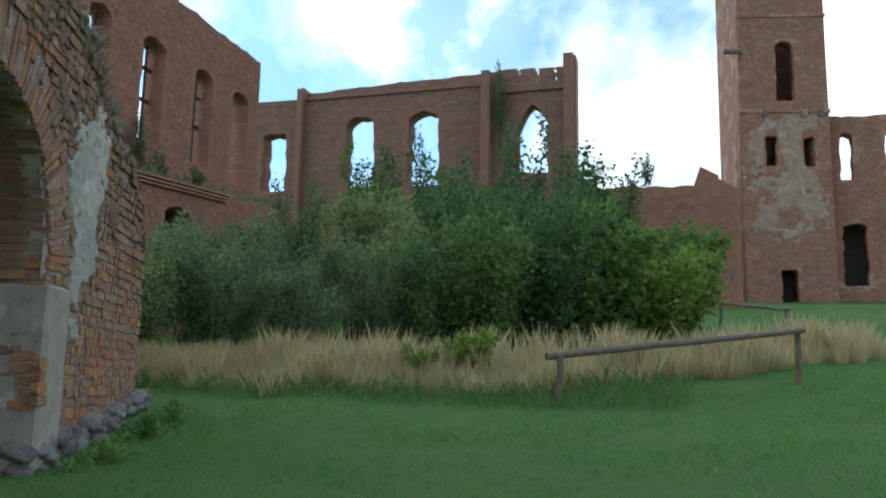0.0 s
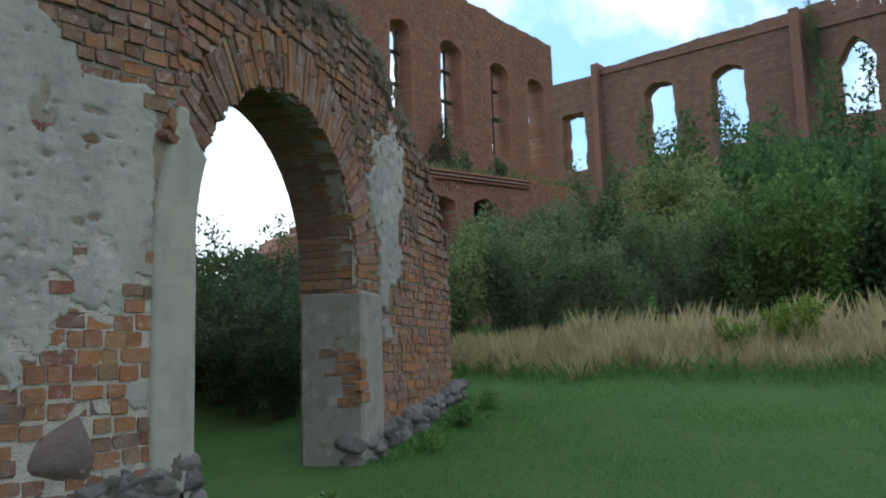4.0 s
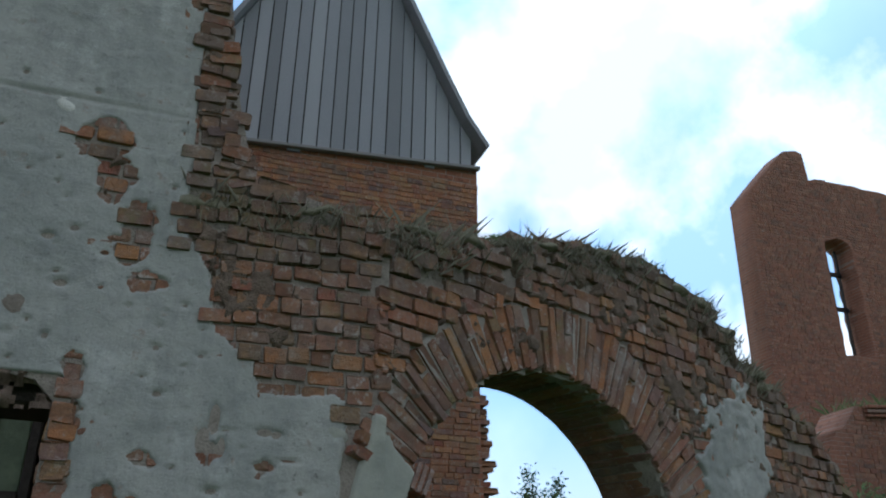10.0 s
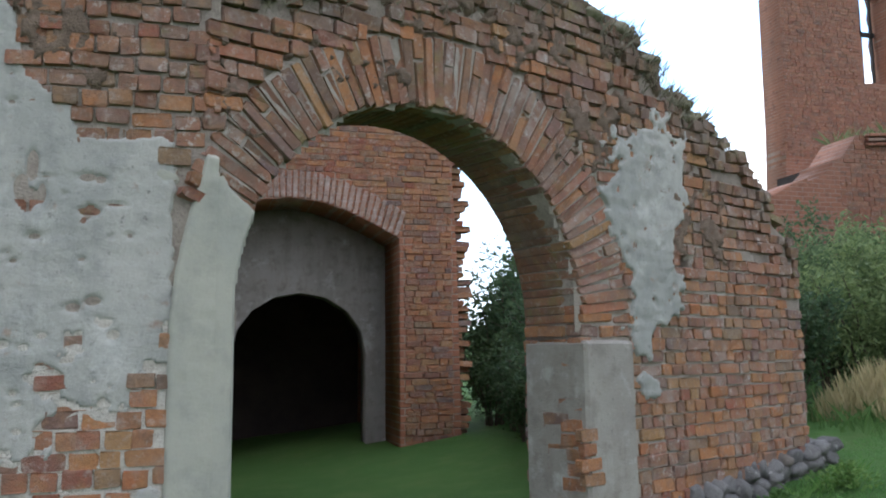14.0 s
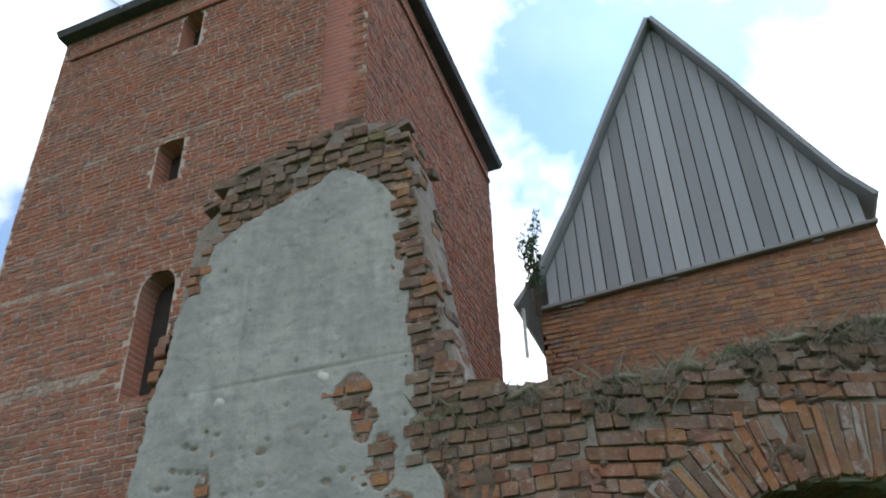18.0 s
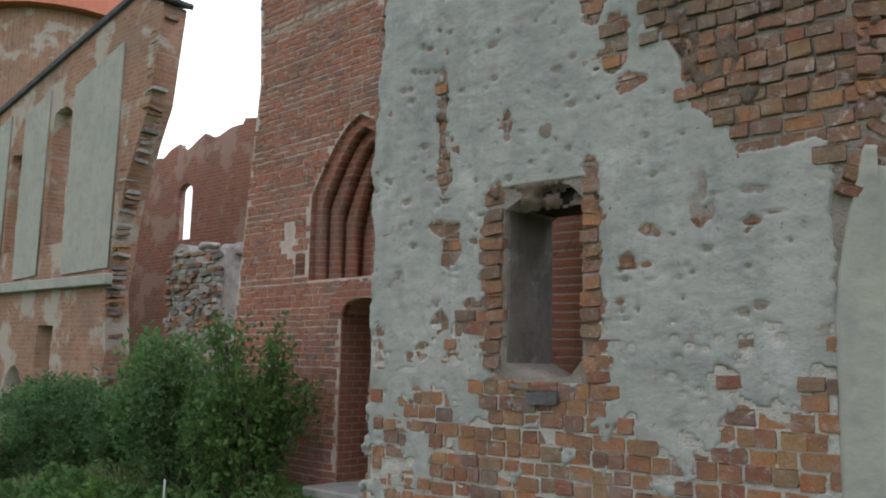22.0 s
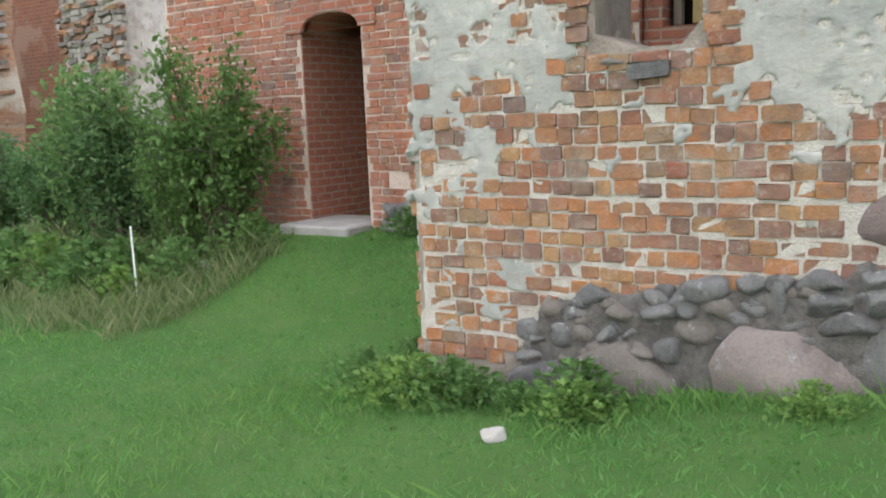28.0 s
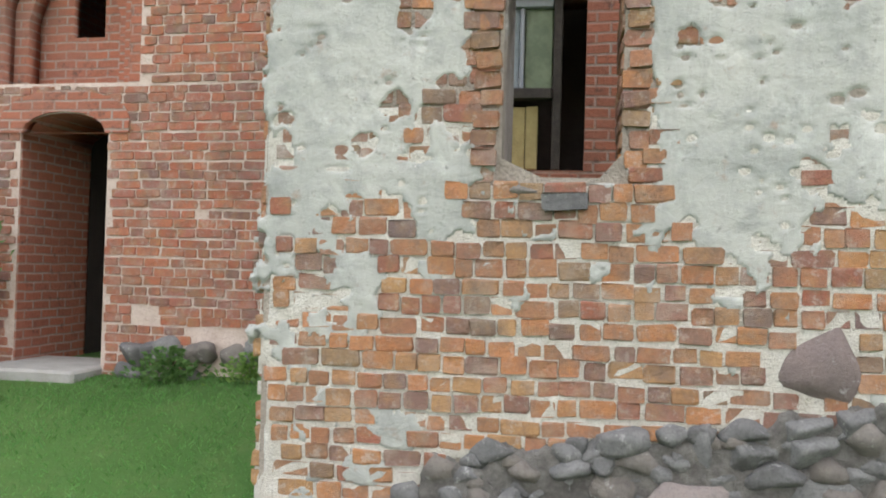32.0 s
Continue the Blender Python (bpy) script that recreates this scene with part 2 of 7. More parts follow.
def plaster_material(name, base, warm, dark, rust=None, grain=0.5):
    m, n, k, b = material(name, 0.95)
    geo = n.new("ShaderNodeNewGeometry").outputs["Position"]
    big = noise_node(n, k, 1.4, 6, 0.6, geo).outputs["Fac"]
    mid = noise_node(n, k, 6.0, 6, 0.65, geo).outputs["Fac"]
    fine = noise_node(n, k, 60, 5, 0.7, geo).outputs["Fac"]
    c = blend(n, k, ranged(n, k, big, 0.40, 0.66), base, warm)
    c = blend(n, k, ranged(n, k, mid, 0.50, 0.72, 0, 0.7), c, dark)
    c = blend(n, k, ranged(n, k, fine, 0.55, 0.8, 0, 0.4), c, (0.30, 0.28, 0.25))
    if rust:
        patch = noise_node(n, k, 9.0, 8, 0.7, geo).outputs["Fac"]
        c = blend(n, k, ranged(n, k, patch, 0.60, 0.70, 0, 0.75), c, rust)
        pale = noise_node(n, k, 3.3, 8, 0.7, geo).outputs["Fac"]
        c = blend(n, k, ranged(n, k, pale, 0.55, 0.66, 0, 0.45), c, (0.57, 0.56, 0.52))
        speck = noise_node(n, k, 26, 6, 0.75, geo).outputs["Fac"]
        c = blend(n, k, ranged(n, k, speck, 0.60, 0.70, 0, 0.75), c, (0.12, 0.115, 0.105))
    drip = n.new("ShaderNodeMapping")
    drip.inputs["Scale"].default_value = (5.0, 5.0, 0.8)
    k.new(geo, drip.inputs["Vector"])
    run = noise_node(n, k, 1.0, 7, 0.7, drip.outputs["Vector"]).outputs["Fac"]
    c = blend(n, k, ranged(n, k, run, 0.50, 0.68, 0, 0.4), c, dark)
    cloudy = noise_node(n, k, 2.6, 8, 0.75, geo).outputs["Fac"]
    c = blend(n, k, ranged(n, k, cloudy, 0.53, 0.62, 0, 0.35), c, warm)
    k.new(c, b.inputs["Base Color"])
    hh = n.new("ShaderNodeMath")
    hh.operation = "ADD"
    k.new(mid, hh.inputs[0])
    k.new(fine, hh.inputs[1])
    bumped(n, k, b, hh.outputs[0], grain, 0.03)
    return m


def mottled(name, a, c2, scale=8.0, rough=0.9, dark=None, bump=0.4, metal=0.0):
    m, n, k, b = material(name, rough)
    geo = n.new("ShaderNodeNewGeometry").outputs["Position"]
    f = noise_node(n, k, scale, 6, 0.65, geo).outputs["Fac"]
    fine = noise_node(n, k, scale * 9, 4, 0.6, geo).outputs["Fac"]
    c = blend(n, k, ranged(n, k, f, 0.35, 0.65), a, c2)
    if dark:
        c = blend(n, k, ranged(n, k, fine, 0.5, 0.75, 0, 0.6), c, dark)
    k.new(c, b.inputs["Base Color"])
    b.inputs["Metallic"].default_value = metal
    bumped(n, k, b, fine, bump, 0.02)
    return m


def leaf_material(name, a, c2):
    m, n, k, b = material(name, 0.55)
    rnd = n.new("ShaderNodeNewGeometry").outputs["Random Per Island"]
    c = ramp(n, k, rnd, [(0.0, a), (1.0, c2)])
    own = n.new("ShaderNodeObjectInfo").outputs["Random"]
    tone = ramp(n, k, own, [(0.0, (0.72, 0.78, 0.72)), (0.5, (1.0, 1.0, 1.0)), (1.0, (1.35, 1.22, 0.95))])
    c = blend(n, k, 1.0, c, tone, "MULTIPLY")
    k.new(c, b.inputs["Base Color"])
    b.inputs["Subsurface Weight"].default_value = 0.0
    tr = n.new("ShaderNodeBsdfTranslucent")
    k.new(c, tr.inputs["Color"])
    mx = n.new("ShaderNodeMixShader")
    mx.inputs[0].default_value = 0.45
    k.new(b.outputs[0], mx.inputs[1])
    k.new(tr.outputs[0], mx.inputs[2])
    k.new(mx.outputs[0], n["Material Output"].inputs["Surface"])
    return m


def plank_material(name, a, c2):
    m, n, k, b = material(name, 0.85)
    coord = object_coord(n)
    mp = n.new("ShaderNodeMapping")
    mp.inputs["Scale"].default_value = (30, 30, 1.2)
    k.new(coord, mp.inputs["Vector"])
    g = noise_node(n, k, 2.0, 6, 0.65, mp.outputs["Vector"]).outputs["Fac"]
    rnd = n.new("ShaderNodeObjectInfo").outputs["Random"]
    c = blend(n, k, ranged(n, k, g, 0.3, 0.7), a, c2)
    c = blend(n, k, ranged(n, k, rnd, 0.5, 1, 0, 0.6), c, (0.40, 0.41, 0.42))
    c = blend(n, k, ranged(n, k, rnd, 0.5, 0, 0, 0.6), c, (0.17, 0.172, 0.18))
    k.new(c, b.inputs["Base Color"])
    bumped(n, k, b, g, 0.5, 0.01)
    return m


BRICK_STOPS = [(0.0, (0.37, 0.145, 0.065)), (0.14, (0.44, 0.20, 0.085)), (0.26, (0.31, 0.14, 0.085)), (0.38, (0.41, 0.235, 0.105)), (0.5, (0.30, 0.105, 0.065)), (0.6, (0.20, 0.125, 0.105)), (0.72, (0.45, 0.19, 0.085)), (0.83, (0.27, 0.175, 0.095)), (0.92, (0.16, 0.11, 0.105)), (1.0, (0.38, 0.16, 0.09))]
BROWN_STOPS = [(0.0, (0.19, 0.088, 0.058)), (0.3, (0.28, 0.125, 0.072)), (0.55, (0.33, 0.165, 0.092)), (0.75, (0.235, 0.105, 0.07)), (0.9, (0.22, 0.145, 0.105)), (1.0, (0.14, 0.105, 0.085))]
LOOSE_STOPS = [(0.0, (0.12, 0.085, 0.065)), (0.35, (0.20, 0.125, 0.09)), (0.6, (0.225, 0.17, 0.135)), (0.8, (0.23, 0.115, 0.078)), (1.0, (0.14, 0.105, 0.085))]
RED_STOPS = [(0.0, (0.34, 0.105, 0.06)), (0.4, (0.42, 0.145, 0.08)), (0.7, (0.37, 0.13, 0.085)), (0.9, (0.29, 0.115, 0.085)), (1.0, (0.18, 0.10, 0.085))]
M_BRICK = brick_piece_material("old brick", BRICK_STOPS, (0.40, 0.33, 0.27), 0.36)
M_BRICK_BROWN = brick_piece_material("weathered brick", BROWN_STOPS, (0.33, 0.29, 0.25), 0.36, False, True)
M_BRICK_RED = brick_piece_material("red tower brick", RED_STOPS, (0.40, 0.33, 0.28), 0.35)
M_BRICK_STUFF = brick_piece_material("old brick far", BRICK_STOPS, (0.40, 0.33, 0.27), 0.36, True)
M_BROWN_STUFF = brick_piece_material("weathered brick far", BROWN_STOPS, (0.33, 0.29, 0.25), 0.36, True, True)
M_RED_STUFF = brick_piece_material("red tower brick far", RED_STOPS, (0.40, 0.33, 0.28), 0.35, True)
M_MORTAR = mottled("lime mortar", (0.60, 0.57, 0.51), (0.45, 0.41, 0.35), 13, 0.95, (0.20, 0.17, 0.14), 0.8)

M_PLASTER = plaster_material("grey lime plaster", (0.305, 0.307, 0.280), (0.405, 0.395, 0.355), (0.195, 0.202, 0.19), (0.27, 0.185, 0.14), 0.36)
M_RENDER = plaster_material("smooth grey render", (0.32, 0.322, 0.275), (0.38, 0.37, 0.305), (0.24, 0.245, 0.215), None, 0.22)
M_PALE = plaster_material("pale plaster", (0.60, 0.585, 0.53), (0.66, 0.64, 0.58), (0.45, 0.41, 0.35))
M_FIELD_U = brick_field_material("palace brickwork", ((0.33, 0.145, 0.09), (0.26, 0.115, 0.075), (0.36, 0.17, 0.11)), grime=0.35)
M_FIELD_F = brick_field_material("far wing brickwork", ((0.27, 0.135, 0.095), (0.22, 0.11, 0.08), (0.31, 0.165, 0.12)), grime=0.5)
M_FIELD_M = brick_field_material("gate tower brickwork", ((0.36, 0.12, 0.07), (0.27, 0.10, 0.065), (0.33, 0.125, 0.08)), mortar=(0.33, 0.25, 0.21), course=0.075, length=0.2, grime=0.45)
M_FIELD_H = brick_field_material("gable house brickwork", ((0.40, 0.17, 0.09), (0.33, 0.13, 0.075), (0.36, 0.165, 0.10)), mortar=(0.36, 0.29, 0.23), grime=0.2)
M_FIELD_C = brick_field_material("courtyard wing brickwork", ((0.37, 0.18, 0.10), (0.29, 0.14, 0.085), (0.42, 0.27, 0.18)), patches=(0.40, 0.35, 0.29), grime=0.5)
M_FIELD_T = brick_field_material("corner tower brickwork", ((0.36, 0.155, 0.095), (0.28, 0.12, 0.08), (0.40, 0.19, 0.125)), patches=(0.38, 0.255, 0.195), grime=0.45)
M_PLANK = plank_material("grey weathered boards", (0.38, 0.39, 0.41), (0.26, 0.268, 0.28))
M_PLANK_BROWN = plank_material("old brown timber", (0.16, 0.12, 0.085), (0.10, 0.08, 0.06))
M_ROOF = mottled("dark roof edge", (0.055, 0.055, 0.06), (0.09, 0.085, 0.085), 4, 0.8)
M_TILE = mottled("red roof tile", (0.40, 0.13, 0.065), (0.33, 0.10, 0.055), 6, 0.8, (0.2, 0.07, 0.05))
M_BARK = mottled("bark", (0.13, 0.10, 0.075), (0.08, 0.065, 0.05), 12, 0.95)
M_LEAF = leaf_material("dark shrub leaf", (0.052, 0.115, 0.042), (0.14, 0.245, 0.09))
M_LEAF_WILLOW = leaf_material("willow leaf", (0.055, 0.10, 0.05), (0.12, 0.185, 0.09))
M_LEAF_LIGHT = leaf_material("light green leaf", (0.09, 0.17, 0.035), (0.21, 0.32, 0.08))
M_LEAF_MID = leaf_material("weed leaf", (0.07, 0.145, 0.036), (0.16, 0.265, 0.08))
M_GRASS = leaf_material("lawn grass", (0.075, 0.165, 0.04), (0.14, 0.24, 0.075))
M_DRY = leaf_material("dry grass", (0.42, 0.355, 0.185), (0.66, 0.555, 0.33))
M_MOSS = mottled("moss and dry weeds", (0.16, 0.15, 0.09), (0.24, 0.22, 0.16), 20, 1.0, (0.09, 0.08, 0.06))
M_IRON = mottled("dark window bars", (0.03, 0.03, 0.032), (0.06, 0.05, 0.045), 20, 0.6)
# Near black, standing for the shade inside rooms, gaps and holes.
M_DARK = mottled("dark interior shade", (0.035, 0.03, 0.028), (0.055, 0.045, 0.04), 3, 1.0)
M_WHITE = mottled("white painted metal", (0.72, 0.73, 0.72), (0.62, 0.63, 0.62), 9, 0.5)
M_SLAB = mottled("pale stone slab", (0.35, 0.335, 0.31), (0.28, 0.265, 0.24), 6, 0.9)
M_PANE = mottled("dusty window pane", (0.30, 0.33, 0.35), (0.22, 0.25, 0.26), 10, 0.3)
M_PANE_GREEN = mottled("grimy greenish pane", (0.20, 0.24, 0.15), (0.13, 0.16, 0.10), 10, 0.35)
M_YELLOW = mottled("yellowed board", (0.42, 0.33, 0.15), (0.33, 0.25, 0.11), 14, 0.8, (0.2, 0.15, 0.08))


def ground_material():
    m, n, k, b = material("meadow ground", 0.98)
    geo = n.new("ShaderNodeNewGeometry").outputs["Position"]
    big = noise_node(n, k, 0.35, 6, 0.6, geo).outputs["Fac"]
    mid = noise_node(n, k, 3.0, 6, 0.7, geo).outputs["Fac"]
    fine = noise_node(n, k, 45, 4, 0.7, geo).outputs["Fac"]
    c = blend(n, k, ranged(n, k, big, 0.35, 0.65), (0.046, 0.122, 0.023), (0.075, 0.16, 0.035))
    c = blend(n, k, ranged(n, k, mid, 0.48, 0.70, 0, 0.7), c, (0.105, 0.165, 0.048))
    c = blend(n, k, ranged(n, k, fine, 0.45, 0.7, 0, 0.5), c, (0.055, 0.11, 0.03))
    k.new(c, b.inputs["Base Color"])
    bumped(n, k, b, fine, 0.8, 0.05)
    return m


M_GROUND = ground_material()

# ---- building helpers ----
rng = random.Random(7)


def part(name, bm, mat, parent, label=""):
    me = bpy.data.meshes.new(name)
    bm.to_mesh(me)
    bm.free()
    return part_mesh(name, me, mat, parent, label)


def part_mesh(name, me, mat, parent, label=""):
    if mat is not None and not me.materials:
        me.materials.append(mat)
    ob = new(name, me)
    ob.parent = parent
    if label:
        ob["label"] = label
    return ob


def thing(name, label, category, m=None, group="", kind=""):
    ob = new(name)
    if m is not None:
        ob.matrix_world = m
    return tagged(ob, label, category, group, kind)


def raw_mesh(name, verts, faces, smooth=False):
    me = bpy.data.meshes.new(name)
    me.from_pydata(verts, [], faces)
    me.update()
    if smooth:
        me.polygons.foreach_set("use_smooth", [True] * len(me.polygons))
    return me


def add_box(bm, lo, hi, m=None):
    vs = [bm.verts.new(Vector((x, y, z)) if m is None else m @ Vector((x, y, z))) for x in (lo[0], hi[0]) for y in (lo[1], hi[1]) for z in (lo[2], hi[2])]
    for f in ((0, 1, 3, 2), (4, 6, 7, 5), (0, 4, 5, 1), (2, 3, 7, 6), (0, 2, 6, 4), (1, 5, 7, 3)):
        bm.faces.new([vs[i] for i in f])
    return vs


def box_mesh(lo, hi, bevel=0.0):
    bm = bmesh.new()
    add_box(bm, lo, hi)
    bmesh.ops.recalc_face_normals(bm, faces=bm.faces)
    if bevel:
        bmesh.ops.bevel(bm, geom=bm.edges[:], offset=bevel, segments=1, affect="EDGES")
    return bm


def slab(name, outline, holes, depth):
    """A wall of that depth, upright in local x, y with its face at z = 0, with holes right through."""
    cu = bpy.data.curves.new(name, "CURVE")
    cu.dimensions, cu.fill_mode, cu.extrude = "2D", "BOTH", depth / 2
    for loop in (outline, *holes):
        sp = cu.splines.new("POLY")
        sp.points.add(len(loop) - 1)
        for p, (u, v) in zip(sp.points, loop):
            p.co = (u, v, -depth / 2, 1)
        sp.use_cyclic_u = True
    ob = bpy.data.objects.new(name, cu)
    scene.collection.objects.link(ob)
    dg = bpy.context.evaluated_depsgraph_get()
    me = bpy.data.meshes.new_from_object(ob.evaluated_get(dg))
    me.name = name
    bpy.data.objects.remove(ob)
    bpy.data.curves.remove(cu)
    me.materials.clear()
    bm = bmesh.new()
    bm.from_mesh(me)
    bmesh.ops.remove_doubles(bm, verts=bm.verts, dist=0.0005)
    bm.to_mesh(me)
    bm.free()
    return me


def upright(x, y, z, turn=0.0):
    """A frame whose local x runs along a wall, y up and z out of its face. turn: degrees by which the wall turns to the left of +x."""
    return pose(x, y, z, 90, 0, turn)


def arch_top(u0, u1, v0, v1, rise, n=8, pointed=False):
    """An opening from v0 up to v1 with an arched head."""
    pts = [(u0, v0), (u1, v0)]
    c, w = (u0 + u1) / 2, (u1 - u0) / 2
    for i in range(n + 1):
        a = math.pi * i / n
        x = math.cos(a)
        y = math.sin(a) if not pointed else 1 - abs(x) ** 1.6
        pts.append((c + w * x, v1 - rise + rise * y))
    return pts


def rough(loop, amp=0.045, step=0.3, seed=0):
    """An opening's outline with crumbled edges."""
    q = random.Random(seed + len(loop))
    out = []
    for (x0, y0), (x1, y1) in zip(loop, loop[1:] + loop[:1]):
        n = max(1, int(math.hypot(x1 - x0, y1 - y0) / step))
        for i in range(n):
            out.append((x0 + (x1 - x0) * i / n + q.uniform(-amp, amp), y0 + (y1 - y0) * i / n + q.uniform(-amp, amp)))
    return out


def ragged(u0, v0, u1, v1, step=0.25, amp=0.08, seed=0):
    """Points of a broken wall head from one place to another."""
    r = random.Random(seed)
    n = max(2, int(abs(u1 - u0) / step))
    pts = []
    for i in range(n + 1):
        f = i / n
        v = v0 + (v1 - v0) * f + (r.uniform(-amp, amp) if 0 < i < n else 0)
        pts.append((u0 + (u1 - u0) * f + (r.uniform(-0.3, 0.3) * step if 0 < i < n else 0), v))
        if 0 < i < n and r.random() < 0.5:
            pts.append((pts[-1][0] + 0.02, v + r.uniform(-amp, amp)))
    return pts


def ground_z(x, y=0.0):
    g = -0.21 + 0.122 * x if x > 0 else -0.21 + 0.012 * x
    f = max(0.0, min(1.0, (y - 0.3) / 1.9)) * max(0.0, min(1.0, (1.5 - x) / 1.2)) * max(0.0, min(1.0, (9 + x) / 3))
    g += 0.50 * f * f * (3 - 2 * f)
    return g + 0.03 * math.sin(0.7 * x + 0.4 * y) + 0.02 * math.sin(1.9 * y - 0.6 * x) - 0.03


# ---- ground ----


def build_ground():
    verts, faces = [], []
    xs = sorted(set([-900, -300, -120, -60, -40] + [-30 + i for i in range(20)] + [-10 + 0.4 * i for i in range(76)] + [20.4 + 1.5 * i for i in range(30)] + [70, 100, 160, 320, 900]))
    ys = sorted(set([-900, -300, -120, -60, -40] + [-30 + 1.5 * i for i in range(15)] + [-8 + 0.4 * i for i in range(51)] + [13 + 1.5 * i for i in range(20)] + [50, 80, 140, 320, 900]))
    for y in ys:
        for x in xs:
            xc = min(x, 60)
            verts.append((x, y, ground_z(xc, y) + 0.02 * noise.noise(Vector((x * 1.3, y * 1.3, 0)))))
    nx = len(xs)
    for j in range(len(ys) - 1):
        for i in range(nx - 1):
            a = j * nx + i
            faces.append((a, a + 1, a + nx + 1, a + nx))
    ob = new("ground", raw_mesh("ground", verts, faces, True))
    ob.data.materials.append(M_GROUND)
    tagged(ob, "sloping green meadow ground of the castle courtyard", "ground", kind="structure")


build_ground()

# ---- walls of the ruin ----
M_W = upright(0, 0, 0)
M_A = upright(2.95, 0, 0, 22.5)
ARCH_C, ARCH_R, SPRING = 1.24, 1.16, 1.80


def structure(name, mesh, mat, m, label, category="wall"):
    mesh.materials.append(mat)
    ob = new(name, mesh)
    ob.matrix_world = m
    return tagged(ob, label, category, kind="structure")


M_MORTAR_MID = mottled("weathered mortar", (0.33, 0.285, 0.24), (0.215, 0.18, 0.15), 8, 0.95, (0.12, 0.10, 0.08), 0.7)
W_HOLE = [(1.05, 1.58), (1.22, 1.50), (1.46, 1.50), (1.55, 1.60), (1.55, 2.44), (1.47, 2.52), (1.34, 2.54), (1.18, 2.49), (1.05, 2.42)]
W_OUT = [(0.03, -0.7), (2.95, -0.7), (2.95, 3.46), (2.6, 3.54), (2.24, 3.62), (2.13, 4.03), (2.05, 4.44), (1.98, 5.0), (1.91, 5.5), (1.82, 5.74), (1.6, 5.82), (1.38, 5.88), (1.18, 5.78), (0.9, 5.70), (0.69, 5.70), (0.48, 5.66), (0.40, 5.35), (0.24, 5.2), (0.20, 4.8), (0.15, 4.2), (0.06, 3.7), (0.0, 3.0), (0.02, 2.0), (0.03, 0.4)]
wall_w = structure("wall_west", slab("wall_west", W_OUT, [W_HOLE], 0.48), M_MORTAR_MID, M_W, "ruined gate wall with crumbling grey plaster over old brick on a boulder footing")
ARCH = [(ARCH_C - ARCH_R, 0.0)] + [(ARCH_C - ARCH_R * math.cos(math.pi * i / 20), SPRING + ARCH_R * math.sin(math.pi * i / 20)) for i in range(21)] + [(ARCH_C + ARCH_R, 0.0)]
A_TOP = [(5.08, 0.0), (5.08, 2.35), (4.98, 2.5), (4.72, 2.62), (4.70, 2.9), (4.45, 2.95), (4.40, 3.1), (3.98, 3.16), (3.95, 3.26), (3.62, 3.3), (3.6, 3.42), (3.34, 3.45), (3.32, 3.62), (3.08, 3.64), (3.05, 3.8), (2.62, 3.82), (2.5, 3.9), (2.2, 3.93), (1.5, 3.8), (1.0, 3.68), (0.5, 3.52), (0.0, 3.42), (0.0, 0.0)]
wall_a = structure("wall_arch", slab("wall_arch", ARCH + A_TOP, [[(3.43, 2.13), (3.57, 2.14), (3.56, 2.28), (3.44, 2.27)]], 0.5), M_MORTAR_MID, M_A, "brick gate wall with a round-arched passage and a broken, weed-grown top")

for vtx in wall_a.data.vertices:
    if vtx.co.z > -0.1:
        vtx.co.z -= 0.018

# gate tower
M_MORTAR_RED = mottled("pale brick-stained mortar", (0.57, 0.47, 0.41), (0.45, 0.35, 0.29), 7, 0.95, (0.28, 0.20, 0.16), 0.6)
TW = upright(0.45, 2.3, 0, 0)
M_HOLES = [arch_top(-3.42, -2.65, 0.2, 2.22, 0.16), arch_top(-3.08, -2.72, 10.68, 11.42, 0.08), arch_top(-3.06, -2.64, 8.23, 8.95, 0.08), arch_top(-2.88, -2.38, 5.27, 6.88, 0.25), arch_top(-4.29, -4.10, 2.52, 2.78, 0.02)]
tower = thing("gate_tower", "tall square red brick gate tower with narrow windows and dark eaves", "tower")
NICHE = arch_top(-4.03, -2.4, 2.45, 4.27, 0.85, 12, True)
f = part_mesh("front_wall", slab("front_wall", [(-5.75, -0.8), (0, -0.8), (0, 11.9), (-5.45, 11.9), (-5.4, 8.0), (-5.2, 5.0), (-5.45, 2.5)], M_HOLES + [NICHE], 0.9), M_MORTAR_RED, tower)
f.matrix_world = TW
f.data.materials.append(M_FIELD_M)
for vtx in f.data.vertices:
    if vtx.co.x > -0.01 and vtx.co.z < -0.5:
        vtx.co.x -= 0.06
for face in f.data.polygons:
    if abs(face.normal.z) < 0.5:
        face.material_index = 1
for nm, m, w, z0, z1 in (("side_wall", upright(0.45, 2.3, 0, 93), 5.3, 11.88, 11.5), ("side_wall", upright(-4.15, 7.6, 0, -90), 5.3, 11.5, 11.88), ("back_wall", upright(0.17, 7.6, 0, 180), 4.6, 11.5, 11.5)):
    g = part_mesh(nm, slab(nm, [(0.003, -0.8), (w - 0.003, -0.8), (w - 0.003, z1), (0.003, z0)], [arch_top(1.1, 1.5, 5.6, 6.7, 0.1)] if nm == "side_wall" else [], 0.6), M_FIELD_M, tower)
    g.matrix_world = m
bm = bmesh.new()
e = [bm.verts.new(v) for v in ((-5.02, 2.12, 11.9), (0.62, 2.12, 11.9), (0.37, 7.75, 11.52), (-5.02, 7.75, 11.52), (-5.06, 2.08, 12.02), (0.66, 2.08, 12.02), (0.41, 7.8, 11.64), (-5.06, 7.8, 11.64), (-2.2, 4.9, 13.5))]
for q in ((3, 2, 1, 0), (0, 1, 5, 4), (1, 2, 6, 5), (2, 3, 7, 6), (3, 0, 4, 7), (4, 5, 8), (5, 6, 8), (6, 7, 8), (7, 4, 8)):
    bm.faces.new([e[i] for i in q])
